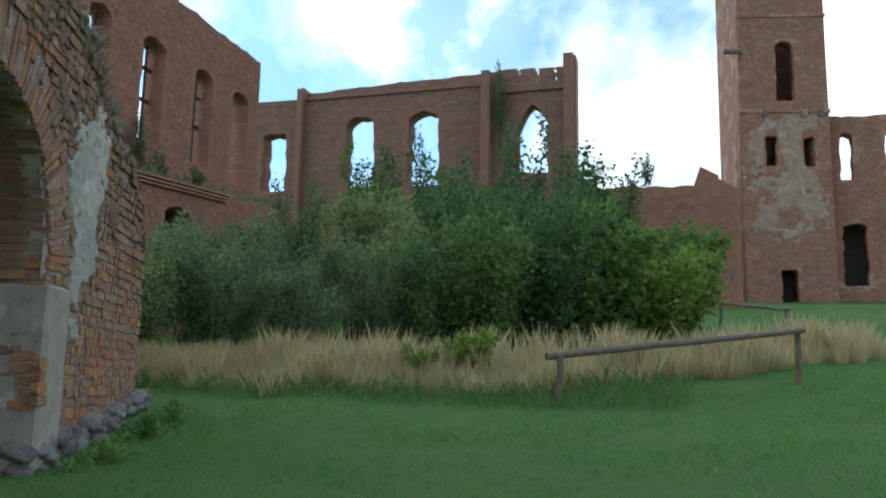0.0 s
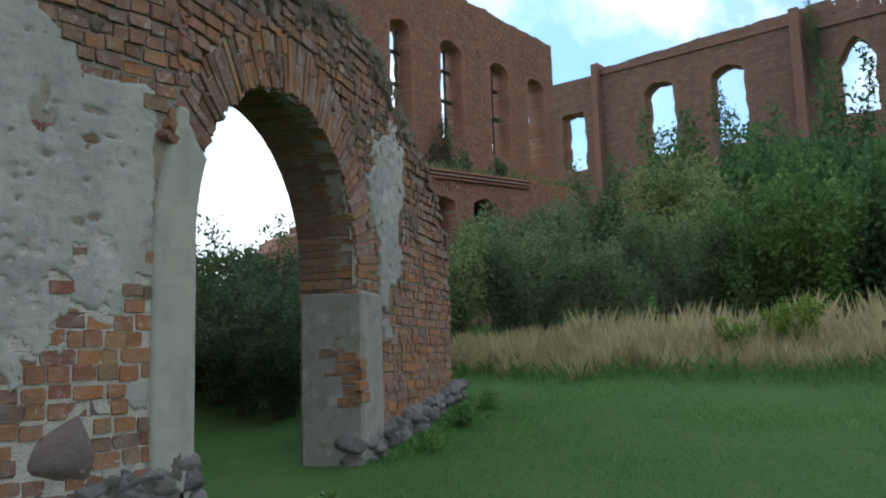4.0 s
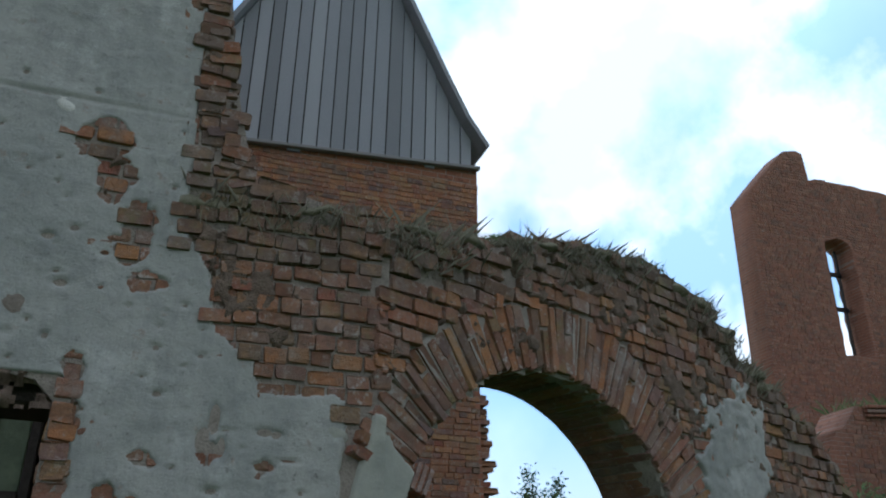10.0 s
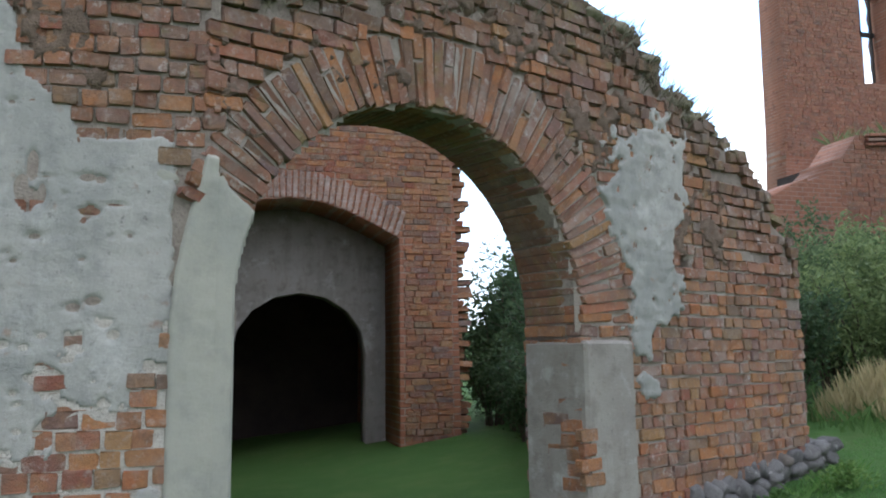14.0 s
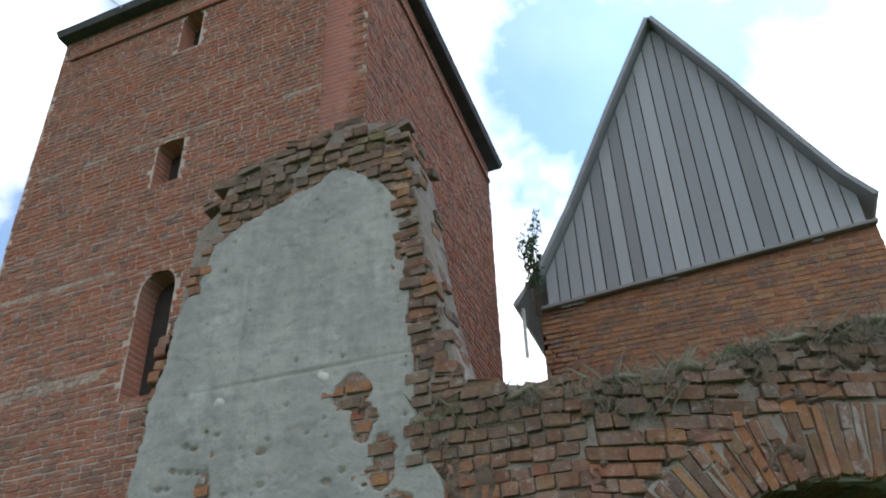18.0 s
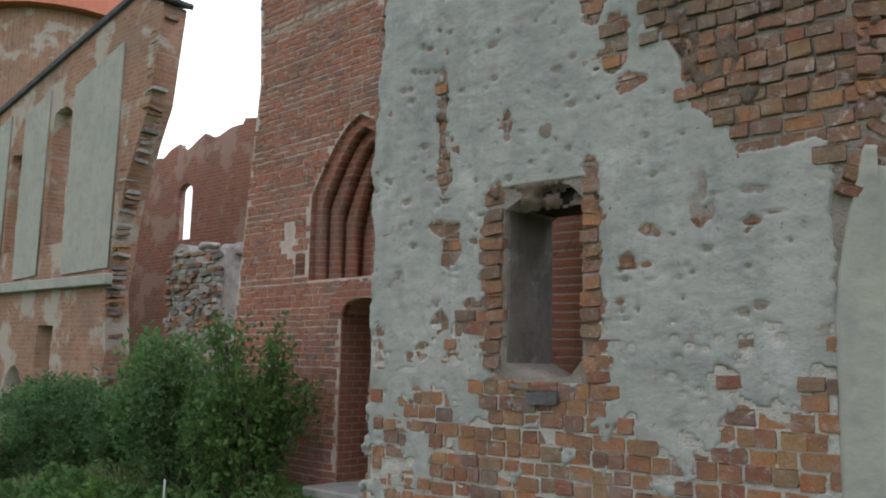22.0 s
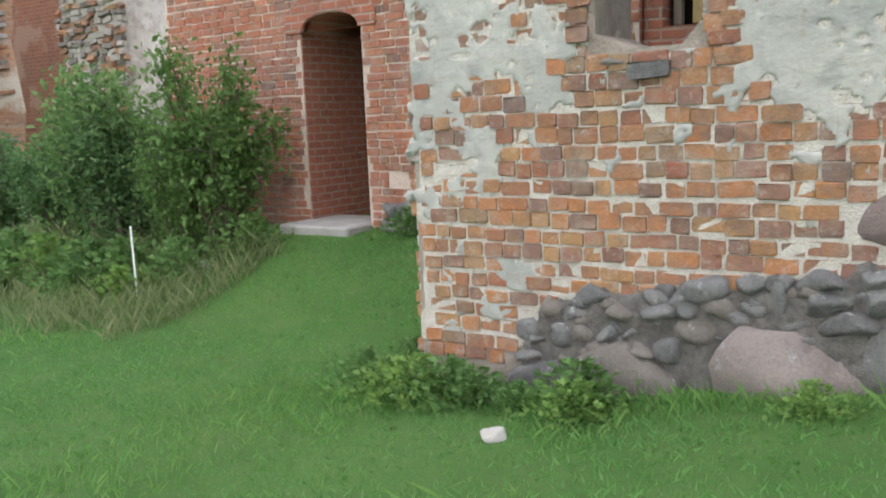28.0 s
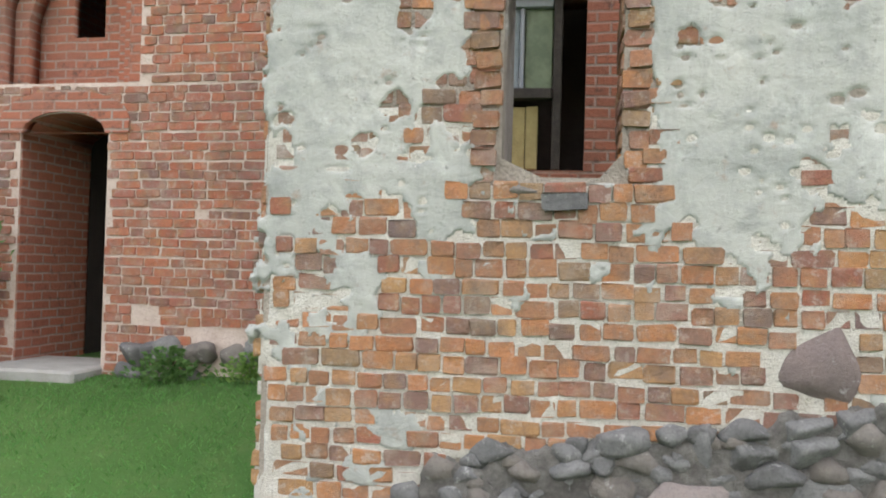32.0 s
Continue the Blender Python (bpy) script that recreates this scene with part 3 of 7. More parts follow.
part("roof", bm, M_ROOF, tower, "dark low pyramid roof with wide eaves")
part_mesh("niche_back", slab("niche_back", [(-4.15, 2.3), (-2.3, 2.3), (-2.3, 4.4), (-4.15, 4.4)], [arch_top(-3.35, -3.05, 2.95, 3.7, 0.1)], 0.1), M_FIELD_M, tower).matrix_world = upright(0.45, 2.3 + 0.5, 0)
for i in range(3):
    g1, g2 = 0.13 * i, 0.13 * (i + 1)
    ringm = slab("niche_moulding", arch_top(-4.03 + g1, -2.4 - g1, 2.45, 4.27 - g1, 0.85, 14, True), [arch_top(-4.03 + g2, -2.4 - g2, 2.46, 4.27 - g2, 0.82, 14, True)], 0.14)
    part_mesh("niche_moulding", ringm, M_FIELD_M, tower).matrix_world = upright(0.45, 2.3 + 0.06 + 0.13 * i, 0)
# Door passage: end and sides are near black in place of its shade.
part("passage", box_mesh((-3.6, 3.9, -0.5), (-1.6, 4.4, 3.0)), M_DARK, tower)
# Added dark sheets: the window interiors' shade is painted, no boards are there.
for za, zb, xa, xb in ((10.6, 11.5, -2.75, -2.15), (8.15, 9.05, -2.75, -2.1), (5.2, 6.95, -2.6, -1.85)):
    part("shutter", box_mesh((xa, 2.58, za), (xb, 2.62, zb), 0.005), M_DARK, tower, "dark sheet standing for the shade inside the window")
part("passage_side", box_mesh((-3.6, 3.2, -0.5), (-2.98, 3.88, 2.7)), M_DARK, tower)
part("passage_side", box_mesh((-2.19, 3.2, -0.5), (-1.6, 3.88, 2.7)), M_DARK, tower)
part("cornice", box_mesh((-4.78, 2.25, 11.42), (0.5, 2.298, 11.50), 0.008), M_FIELD_M, tower)
part("cornice", box_mesh((0.0, 0.0, 0.0), (0.05, 5.25, 0.08), 0.008), M_FIELD_M, tower).matrix_world = pose(0.452, 2.3, 11.42, -3.9, 0, 3)
part("stay_rod", box_mesh((-0.014, -0.014, 0), (0.014, 0.014, 3.6), 0.003), M_WHITE, tower, "thin pale metal rod").matrix_world = pose(-3.75, 2.1, 11.98, 0, -42, 0)
part_mesh("door_arch", slab("door_arch", arch_top(-3.60, -2.47, 2.06, 2.40, 0.22), [arch_top(-3.40, -2.67, 2.061, 2.23, 0.16)], 0.09), M_FIELD_M, tower, "brick door arch").matrix_world = upright(0.45, 2.28, 0)
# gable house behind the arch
# Niche wall render: darker and browner than the other renders.
M_NICHE = plaster_material("dark grey-brown render", (0.24, 0.225, 0.205), (0.30, 0.28, 0.255), (0.14, 0.115, 0.095), (0.17, 0.11, 0.085))
house = thing("gable_house", "brick house with a steep gable of grey weathered boards", "house")
H_OUT = [(-0.0, -0.6), (2.6 - 1.26, -0.6), (2.6 - 1.26, 3.2)] + [(2.6 - 1.26 + 2.9 * i / 8, 3.2 + 0.5 * math.sin(math.pi * i / 8)) for i in range(1, 8)] + [(5.5 - 1.26, 3.2), (5.5 - 1.26, -0.6), (5.1, -0.6), (5.05, 3.0), (5.0, 4.0), (4.96, 8.36), (0, 8.02)]
part_mesh("front_wall", slab("front_wall", H_OUT, [], 0.9), M_FIELD_H, house).matrix_world = upright(1.26, 7.1, 0)
part_mesh("niche_wall", slab("niche_wall", [(0, -0.6), (3.1, -0.6), (3.1, 4.0), (0, 4.0)], [arch_top(0.85, 2.72, -0.5, 2.52, 0.85)], 0.4), M_NICHE, house, "dark grey-brown rendered niche wall with a dark arched doorway").matrix_world = upright(2.5, 8.0, 0)
# Near-black block added so the doorway's darkness comes from its colour.
part("room_shade", box_mesh((1.9, 11.2, -0.6), (5.7, 11.6, 7.0)), M_DARK, house)
for nm, m, w in (("side_wall", upright(6.22, 7.1, 0, 90), 6.0), ("side_wall", upright(1.26, 13.1, 0, -90), 6.0)):
    part_mesh(nm, slab(nm, [(0.003, -0.6), (w, -0.6), (w, 8.0), (0.003, 8.0)], [], 0.5), M_FIELD_H, house).matrix_world = m
GABLE = [(0.95, 8.0), (1.35, 8.5), (2.0, 9.65), (2.9, 11.5), (3.85, 13.35), (4.75, 11.6), (5.55, 9.9), (5.95, 9.1), (6.28, 8.62)]


def gable_height(x):
    for (x0, z0), (x1, z1) in zip(GABLE, GABLE[1:]):
        if x0 <= x <= x1:
            return z0 + (z1 - z0) * (x - x0) / (x1 - x0)
    return 8.0


x = 1.42
while x < 6.05:
    w = rng.uniform(0.17, 0.24)
    x1 = min(x + w, 6.12)
    low = 7.97 + rng.choice((0, 0, 0, 0.03, -0.05)) + (x - 1.4) * 0.07
    mid = (x + x1) / 2
    top = [(x, gable_height(x) - 0.05), (mid, gable_height(mid) - 0.05), (x1 - 0.020, gable_height(x1 - 0.020) - 0.05)]
    me = slab("board", [(x, low), (x1 - 0.020, low)] + top[::-1], [], 0.03)
    part_mesh("board", me, M_PLANK, house).matrix_world = upright(0, 7.05 + rng.uniform(-0.012, 0.012), 0)
    x = x1
# Dark backing sheet: shade in the gaps between boards is put in as colour.
part_mesh("gable_backing", slab("gable_backing", [(1.3, 7.9)] + [(gx, gz - 0.12) for gx, gz in GABLE[2:-2]] + [(6.12, 8.3)], [], 0.06), M_DARK, house).matrix_world = upright(0, 7.12, 0)
for a, b2 in zip(GABLE, GABLE[1:]):
    d = Vector((b2[0] - a[0], 0, b2[1] - a[1]))
    n2 = Vector((-d.z, 0, d.x)).normalized() * (0.075)
    bm = bmesh.new()
    vs = []
    for yy in (6.82, 13.2):
        for p in (a, b2):
            for o in (0, 1):
                v = Vector((p[0], yy, p[1])) + n2 * o
                vs.append(bm.verts.new(v))
    for q in ((0, 1, 3, 2), (4, 6, 7, 5), (0, 4, 5, 1), (2, 3, 7, 6), (0, 2, 6, 4), (1, 5, 7, 3)):
        bm.faces.new([vs[i] for i in q])
    bmesh.ops.recalc_face_normals(bm, faces=bm.faces)
    part("roof_slope", bm, M_PLANK, house)
part("sill_beam", box_mesh((0, -0.05, -0.06), (5.0, 0.05, 0.0), 0.01), M_PLANK_BROWN, house).matrix_world = pose(1.25, 7.03, 8.0, 0, -4.0, 0)
part("downpipe", box_mesh((0.98, 7.0, 7.2), (1.03, 7.05, 8.05), 0.005), M_WHITE, house)

# palace wing with tall windows
palace = thing("palace_wing", "roofless brick palace wing with tall barred windows", "ruin")
UW = [(21.2, 22.3), (24.0, 25.3), (27.2, 28.5), (30.0, 31.3)]
U_OUT = [(18.0, 0), (32.3, 0)] + ragged(32.1, 15.2, 21.3, 15.35, 0.5, 0.07, 3) + [(21.06, 15.25), (20.98, 16.25), (20.75, 16.32), (20.2, 16.18), (19.4, 15.3), (18.45, 14.2), (18.42, 11.2), (18.38, 7.7)]
part_mesh("wall", slab("wall", U_OUT, [rough(arch_top(a, b2, 9.3, 13.25, 0.35), 0.04, 0.3, int(a)) for a, b2 in UW], 0.85), M_FIELD_U, palace).matrix_world = upright(0, 15, 0)
for a, b2 in UW[:3]:
    win = part("window_bars", box_mesh((a + 0.1, 15.6, 9.3), (a + 0.18, 15.67, 13.2)), M_IRON, palace)
    for off in (0.55, 0.95):
        part("bar", box_mesh((a + off, 15.6, 9.3), (a + off + 0.07, 15.67, 13.2)), M_IRON, win)
    for z in (11.0, 12.2):
        part("crossbar", box_mesh((a, 15.6, z), (b2, 15.67, z + 0.14)), M_IRON, win)
LOW_OUT = [(11.7, 0.3), (27, 2.0)] + ragged(27, 6.95, 16, 6.1, 0.5, 0.05, 5) + ragged(15.6, 5.6, 11.8, 3.5, 0.3, 0.15, 6)
low = part_mesh("lower_wall", slab("lower_wall", LOW_OUT, [rough(arch_top(16.85, 18.25, 2.4, 5.52, 0.22), 0.05, 0.3), rough(arch_top(19.0, 20.35, 2.4, 5.68, 0.25), 0.05, 0.3)], 1.0), M_FIELD_U, palace)
low.matrix_world = upright(0, 10, 0)
# Block painted dark behind the lower openings, for the shade within.
part("room_shade", box_mesh((15.9, 11.6, 1.5), (21.4, 12.4, 5.65)), M_DARK, palace)

# far wing
wing = thing("far_wing", "ruined brick wing with round-headed windows open to the sky", "ruin")
F_OUT = [(-20.5, 1), (-1.9, 1), (-1.9, 17.45), (-2.5, 17.5), (-2.5, 16.9), (-2.85, 16.9), (-2.85, 16.2), (-3.05, 16.2), (-3.05, 16.9), (-3.75, 16.9), (-3.75, 16.2), (-3.95, 16.2), (-3.95, 16.95), (-4.7, 16.95), (-4.7, 16.2), (-4.9, 16.2), (-4.9, 17.0), (-5.6, 17.0)] + ragged(-5.8, 16.95, -16.7, 16.65, 0.5, 0.06, 8) + [(-16.9, 17.05), (-17.05, 16.35), (-20.5, 16.4)]
part_mesh("wall", slab("wall", F_OUT, [rough(arch_top(-19.2, -17.75, 11.2, 14.45, 0.02), 0.06, 0.35), rough(arch_top(-14.25, -12.6, 11.2, 15.1, 0.5), 0.06, 0.35), rough(arch_top(-10.7, -9.0, 11.1, 15.1, 0.5), 0.06, 0.35), rough(arch_top(-4.85, -3.3, 11.5, 15.05, 1.1, 10, True), 0.06, 0.35), rough(arch_top(-6.25, -6.05, 13.9, 14.3, 0.02), 0.06, 0.35)], 1.0), M_FIELD_F, wing).matrix_world = upright(40, 0, 0, -90)
for u, w, d, top in ((-17.0, 0.35, 0.5, 16.9), (-6.6, 0.45, 0.7, 16.9), (-2.45, 0.5, 0.5, 17.5)):
    part("buttress", box_mesh((40 - d, -u - w, 1), (39.998, -u, top - 0.1), 0.02), M_FIELD_F, wing)
part("cornice", box_mesh((39.88, 6.6, 16.2), (39.998, 16.7, 16.4), 0.02), M_FIELD_F, wing)
part("cornice", box_mesh((39.86, 2.4, 15.7), (39.998, 5.8, 15.9), 0.02), M_FIELD_F, wing)
part_mesh("low_wall", slab("low_wall", [(-1.88, 2), (5.6, 2)] + ragged(5.6, 10.2, 3.9, 11.4, 0.6, 0.2, 9) + ragged(3.6, 10.5, -1.88, 10.6, 0.5, 0.12, 10), [], 1.0), M_FIELD_U, wing).matrix_world = upright(40.2, 0, 0, -90)

# corner tower
T_M = upright(50, -6.3, 0, -78)
corner = thing("corner_tower", "tall square brick corner tower with arched windows and a dark doorway", "tower")
part_mesh("front_wall", slab("front_wall", [(0, 4), (5.0, 4), (5.0, 26.5), (0, 26.5)], [rough(arch_top(1.95, 2.9, 5.0, 7.8, 0.05), 0.05, 0.3), rough(arch_top(2.1, 3.2, 17.75, 21.45, 0.5), 0.05, 0.3), rough(arch_top(1.35, 2.05, 13.85, 15.7, 0.3), 0.05, 0.3), rough(arch_top(3.5, 4.15, 13.8, 15.6, 0.3), 0.05, 0.3)], 0.9), M_FIELD_T, corner).matrix_world = T_M

part_mesh("side_wall", slab("side_wall", [(-5, 4), (-0.003, 4), (-0.003, 26.5), (-5, 26.5)], [arch_top(-1.2, -0.6, 12.6, 15.8, 0.3)], 0.9), M_FIELD_T, corner).matrix_world = T_M @ pose(0, 0, 0, 0, -90, 0)
part_mesh("side_wall", slab("side_wall", [(0.003, 4), (5, 4), (5, 26.5), (0.003, 26.5)], [], 0.9), M_FIELD_T, corner).matrix_world = T_M @ pose(5.0, 0, 0, 0, 90, 0)
part_mesh("back_wall", slab("back_wall", [(0.9, 4), (4.1, 4), (4.1, 26.5), (0.9, 26.5)], [arch_top(2.3, 2.8, 17.75, 20.0, 0.2), arch_top(1.6, 1.9, 13.8, 14.9, 0.1)], 0.6), M_FIELD_T, corner).matrix_world = T_M @ pose(0, 0, -4.4, 0, 0, 0)
for z in (17.0, 22.9):
    b2 = part("string_course", box_mesh((-0.08, z, -0.1), (5.08, z + 0.22, 0.07), 0.02), M_FIELD_T, corner)
    b2.matrix_world = T_M
b2 = part("wooden_beam", box_mesh((-0.9, 20.6, 0.1), (0.2, 20.85, 0.3), 0.03), M_PLANK_BROWN, corner)
b2.matrix_world = T_M
# Dark block inside the tower doorway carries its shade as colour.
b2 = part("room_shade", box_mesh((1.6, 4.5, -3.0), (3.4, 8.4, -1.3)), M_DARK, corner)
b2.matrix_world = T_M
part_mesh("curtain_wall", slab("curtain_wall", [(11.3, 4), (24, 4)] + ragged(24, 16.6, 11.3, 17.1, 0.6, 0.1, 12), [rough(arch_top(11.8, 12.5, 13.2, 16.0, 0.2), 0.05, 0.3), rough(arch_top(14.2, 15.0, 13.2, 16.0, 0.2), 0.05, 0.3), rough(arch_top(11.7, 13.0, 7.0, 10.6, 0.2), 0.05, 0.3)], 1.0), M_FIELD_T, corner, "brick curtain wall with window openings").matrix_world = upright(52, 0, 0, -90)
# Near-black filler added behind the curtain wall's low opening, as painted shade.
part("room_shade", box_mesh((53.3, -13.6, 6), (54.2, -11.2, 11)), M_DARK, corner)

CORNER_HOLES = [(1.7, 14.78, 0.36, 0.95), (3.82, 14.7, 0.34, 0.95)]


# courtyard wing beside the gate tower
cwing = thing("courtyard_wing", "roofless courtyard wing with grey plaster strips between tall windows", "ruin")
C_OUT = [(-24, -1), (-11.8, -1), (-11.95, 0.5), (-11.7, 1.6), (-11.9, 2.8), (-11.75, 3.4), (-11.62, 4.2), (-11.4, 4.9), (-11.0, 5.8), (-10.7, 6.4), (-10.4, 8.35), (-11.4, 8.75), (-18, 7.35), (-24, 6.1)]
part_mesh("wall", slab("wall", C_OUT, [rough(arch_top(-14.75, -13.9, 3.9, 6.95, 0.1), 0.05, 0.3), rough(arch_top(-16.85, -16.3, 3.85, 6.25, 0.1), 0.05, 0.3), rough(arch_top(-14.75, -14.0, 0.4, 2.2, 0.2), 0.05, 0.3), rough(arch_top(-16.2, -15.3, 0.2, 1.25, 0.4), 0.05, 0.3)], 0.5), M_FIELD_C, cwing).matrix_world = upright(0, 4.4, 0)
for u0, u1 in ((-13.75, -11.78), (-16.15, -14.95), (-18.6, -17.0)):
    part_mesh("plaster_strip", slab("plaster_strip", [(u0, 3.2), (u1, 3.25), (u1, 7.6 + (u1 + 14) * 0.12), (u0, 7.3 + (u0 + 14) * 0.12)], [], 0.05), M_RENDER, cwing).matrix_world = upright(0, 4.35, 0)
part("ledge", box_mesh((-24, 4.22, 2.9), (-11.6, 4.398, 3.12), 0.02), M_RENDER, cwing)
for (ua, va), (ub, vb) in (((-24.0, 6.1), (-18.0, 7.35)), ((-18.0, 7.35), (-11.4, 8.75)), ((-11.4, 8.75), (-10.3, 8.35))):
    part_mesh("coping", slab("coping", [(ua, va), (ub, vb), (ub, vb + 0.12), (ua, va + 0.12)], [], 0.66), M_ROOF, cwing).matrix_world = upright(0, 4.32, 0)
M_STONE_RUBBLE = plaster_material("limewashed rubble", (0.30, 0.27, 0.245), (0.41, 0.385, 0.345), (0.14, 0.12, 0.105), (0.16, 0.10, 0.08))
structure("wall_gap", slab("wall_gap", [(-22, -1), (-11.6, -1)] + ragged(-13.5, 7.7, -22, 6.9, 0.4, 0.12, 15), [arch_top(-16.98, -16.3, 4.75, 6.35, 0.25)], 0.22), M_FIELD_T, upright(0, 9, 0), "plain brick wall with one small window behind the gap")
stub = structure("wall_stub", slab("wall_stub", [(-10.6, -0.8), (-8.85, -0.8)] + ragged(-8.95, 3.5, -10.5, 3.55, 0.25, 0.15, 16), [], 1.2), M_STONE_RUBBLE, upright(0, 5.0, 0), "crumbling white-grey rubble wall stub with a stone cap")


# round turret far behind
turret = thing("round_turret", "round brick turret with a pointed red tiled roof", "tower")
bm = bmesh.new()
bmesh.ops.create_cone(bm, cap_ends=True, segments=24, radius1=3.5, radius2=3.5, depth=17.0, matrix=pose(-32.6, 12.4, 7.1))
part("wall", bm, M_FIELD_C, turret)
bm = bmesh.new()
bmesh.ops.create_cone(bm, cap_ends=True, segments=24, radius1=4.1, radius2=0.05, depth=5.6, matrix=pose(-32.6, 12.4, 18.3))
part("roof", bm, M_TILE, turret, "pointed red tiled roof")

# ---- masonry, boulders and plaster ----


def interp(pts, x):
    if x <= pts[0][0]:
        return pts[0][1]
    for (x0, y0), (x1, y1) in zip(pts, pts[1:]):
        if x <= x1:
            return y0 + (y1 - y0) * (x - x0) / max(1e-6, x1 - x0)
    return pts[-1][1]


def worn_brick(r):
    """A unit brick with worn, rounded front edges: corners and faces."""
    vs = []
    cut = [r.uniform(0.04, 0.20) for i in range(4)]
    for grow, deep in ((1.0, -0.5), (1.0, 0.36), (0.94, 0.5)):
        for i, (sx, sy) in enumerate(((-1, -1), (1, -1), (1, 1), (-1, 1))):
            ends = [(sx * 0.5, sy * (0.5 - cut[i])), (sx * (0.5 - cut[i] * 0.45), sy * 0.5)]
            if i in (1, 3):
                ends.reverse()
            for (a, b2) in ends:
                j = 0.0 if deep < 0 else 1.0
                vs.append((a * (grow * 0.5 + 0.5 if grow < 1 else 1) + j * r.uniform(-0.02, 0.02), b2 * grow + j * r.uniform(-0.05, 0.05), deep + j * r.uniform(-0.12, 0.08)))
    fs = [tuple(range(16, 24))]
    for o in (0, 8):
        for i in range(8):
            j = (i + 1) % 8
            fs.append((o + i, o + j, o + 8 + j, o + 8 + i))
    return vs, fs


BRICK_KINDS = [worn_brick(random.Random(40 + i)) for i in range(8)]
BRICK_MESHES = {}


def brick_mesh(kind, mat):
    key = (kind, mat.name)
    if key not in BRICK_MESHES:
        vs, fs = BRICK_KINDS[kind]
        me = raw_mesh("brick", vs, fs)
        me.materials.append(mat)
        BRICK_MESHES[key] = me
    return BRICK_MESHES[key]


def lay(parent, bricks, mats, limit, near, name="brick", label="rows of old bricks", base=None):
    """Bricks (u, v, out, length, height, depth, turn, tilt, sort) in a wall's own frame: the nearest as pieces, the rest joined."""
    bricks = sorted(bricks, key=lambda q: (q[0] - near[0]) ** 2 + (q[1] - near[1]) ** 2)
    base = base or Matrix.Identity(4)
    joined = {}
    for i, (u, v, out, ln, hg, dp, turn, tilt, sort) in enumerate(bricks):
        m = base @ Matrix.Translation((u, v, out - dp / 2)) @ Matrix.Rotation(turn, 4, "Z") @ Matrix.Rotation(tilt, 4, "X") @ Matrix.Diagonal((ln, hg, dp, 1))
        kind = i * 5 % 8
        if i < limit:
            ob = new(name, brick_mesh(kind, mats[sort][0]))
            ob.parent = parent
            ob.matrix_basis = m
        else:
            vs, fs = joined.setdefault(sort, ([], []))
            o = len(vs)
            kv, kf = BRICK_KINDS[kind]
            vs.extend([tuple(m @ Vector(p)) for p in kv])
            fs.extend([tuple(o + q for q in f) for f in kf])
    for sort, (vs, fs) in joined.items():
        ob = part_mesh("brickwork", raw_mesh("brickwork", vs, fs), mats[sort][1], parent, label)
        ob.matrix_basis = Matrix.Identity(4)
        ob["kind"] = "stuff"


def courses(u0, u1, v0, v1, keep, r, course=0.095, lengths=(0.13, 0.26, 0.26), joint=0.016, rough=1.0, proud=0.012, depth=0.09, sort=0):
    out = []
    v, row = v0, 0
    while v < v1:
        h = course - joint + r.uniform(-0.006, 0.006) * rough
        u = u0 - r.uniform(0, 0.2)
        while u < u1:
            ln = r.choice(lengths) * r.uniform(1 - 0.08 * rough, 1 + 0.08 * rough)
            a, b2 = max(u, u0), min(u + ln - joint, u1)
            c = (a + b2) / 2
            if b2 - a > 0.045:
                spans = [(a, b2)]
                if not keep(c, v + h / 2, (b2 - a) / 2) and b2 - a > 0.11:
                    w4 = (b2 - a) / 4
                    spans, run = [], None
                    for q4 in range(5):
                        ok = q4 < 4 and keep(a + w4 * (q4 + 0.5), v + h / 2, w4 / 2)
                        if ok and run is None:
                            run = q4
                        elif not ok and run is not None:
                            if q4 - run > 1:
                                spans.append((a + w4 * run, a + w4 * q4 - 0.004))
                            run = None
                for (a, b2) in spans:
                    c = (a + b2) / 2
                    k = keep(c, v + h / 2, (b2 - a) / 2)
                    if not k:
                        continue
                    s2 = k[0] if isinstance(k, tuple) else sort
                    w = k[1] if isinstance(k, tuple) else 1.0
                    out.append((c + r.uniform(-0.004, 0.004) * rough, v + h / 2 + r.uniform(-0.005, 0.005) * rough, proud * r.uniform(0.2, 1.4) * w + 0.004, b2 - a, h, depth, r.gauss(0, 0.012) * rough * w, r.gauss(0, 0.02) * rough * w, s2))
            u += ln
        v += course
        row += 1
    return out


def fbm(u, v, s, seed):
    p = Vector((u * s, v * s, seed * 7.3))
    return noise.noise(p) + 0.5 * noise.noise(p * 2.1) + 0.25 * noise.noise(p * 4.3)


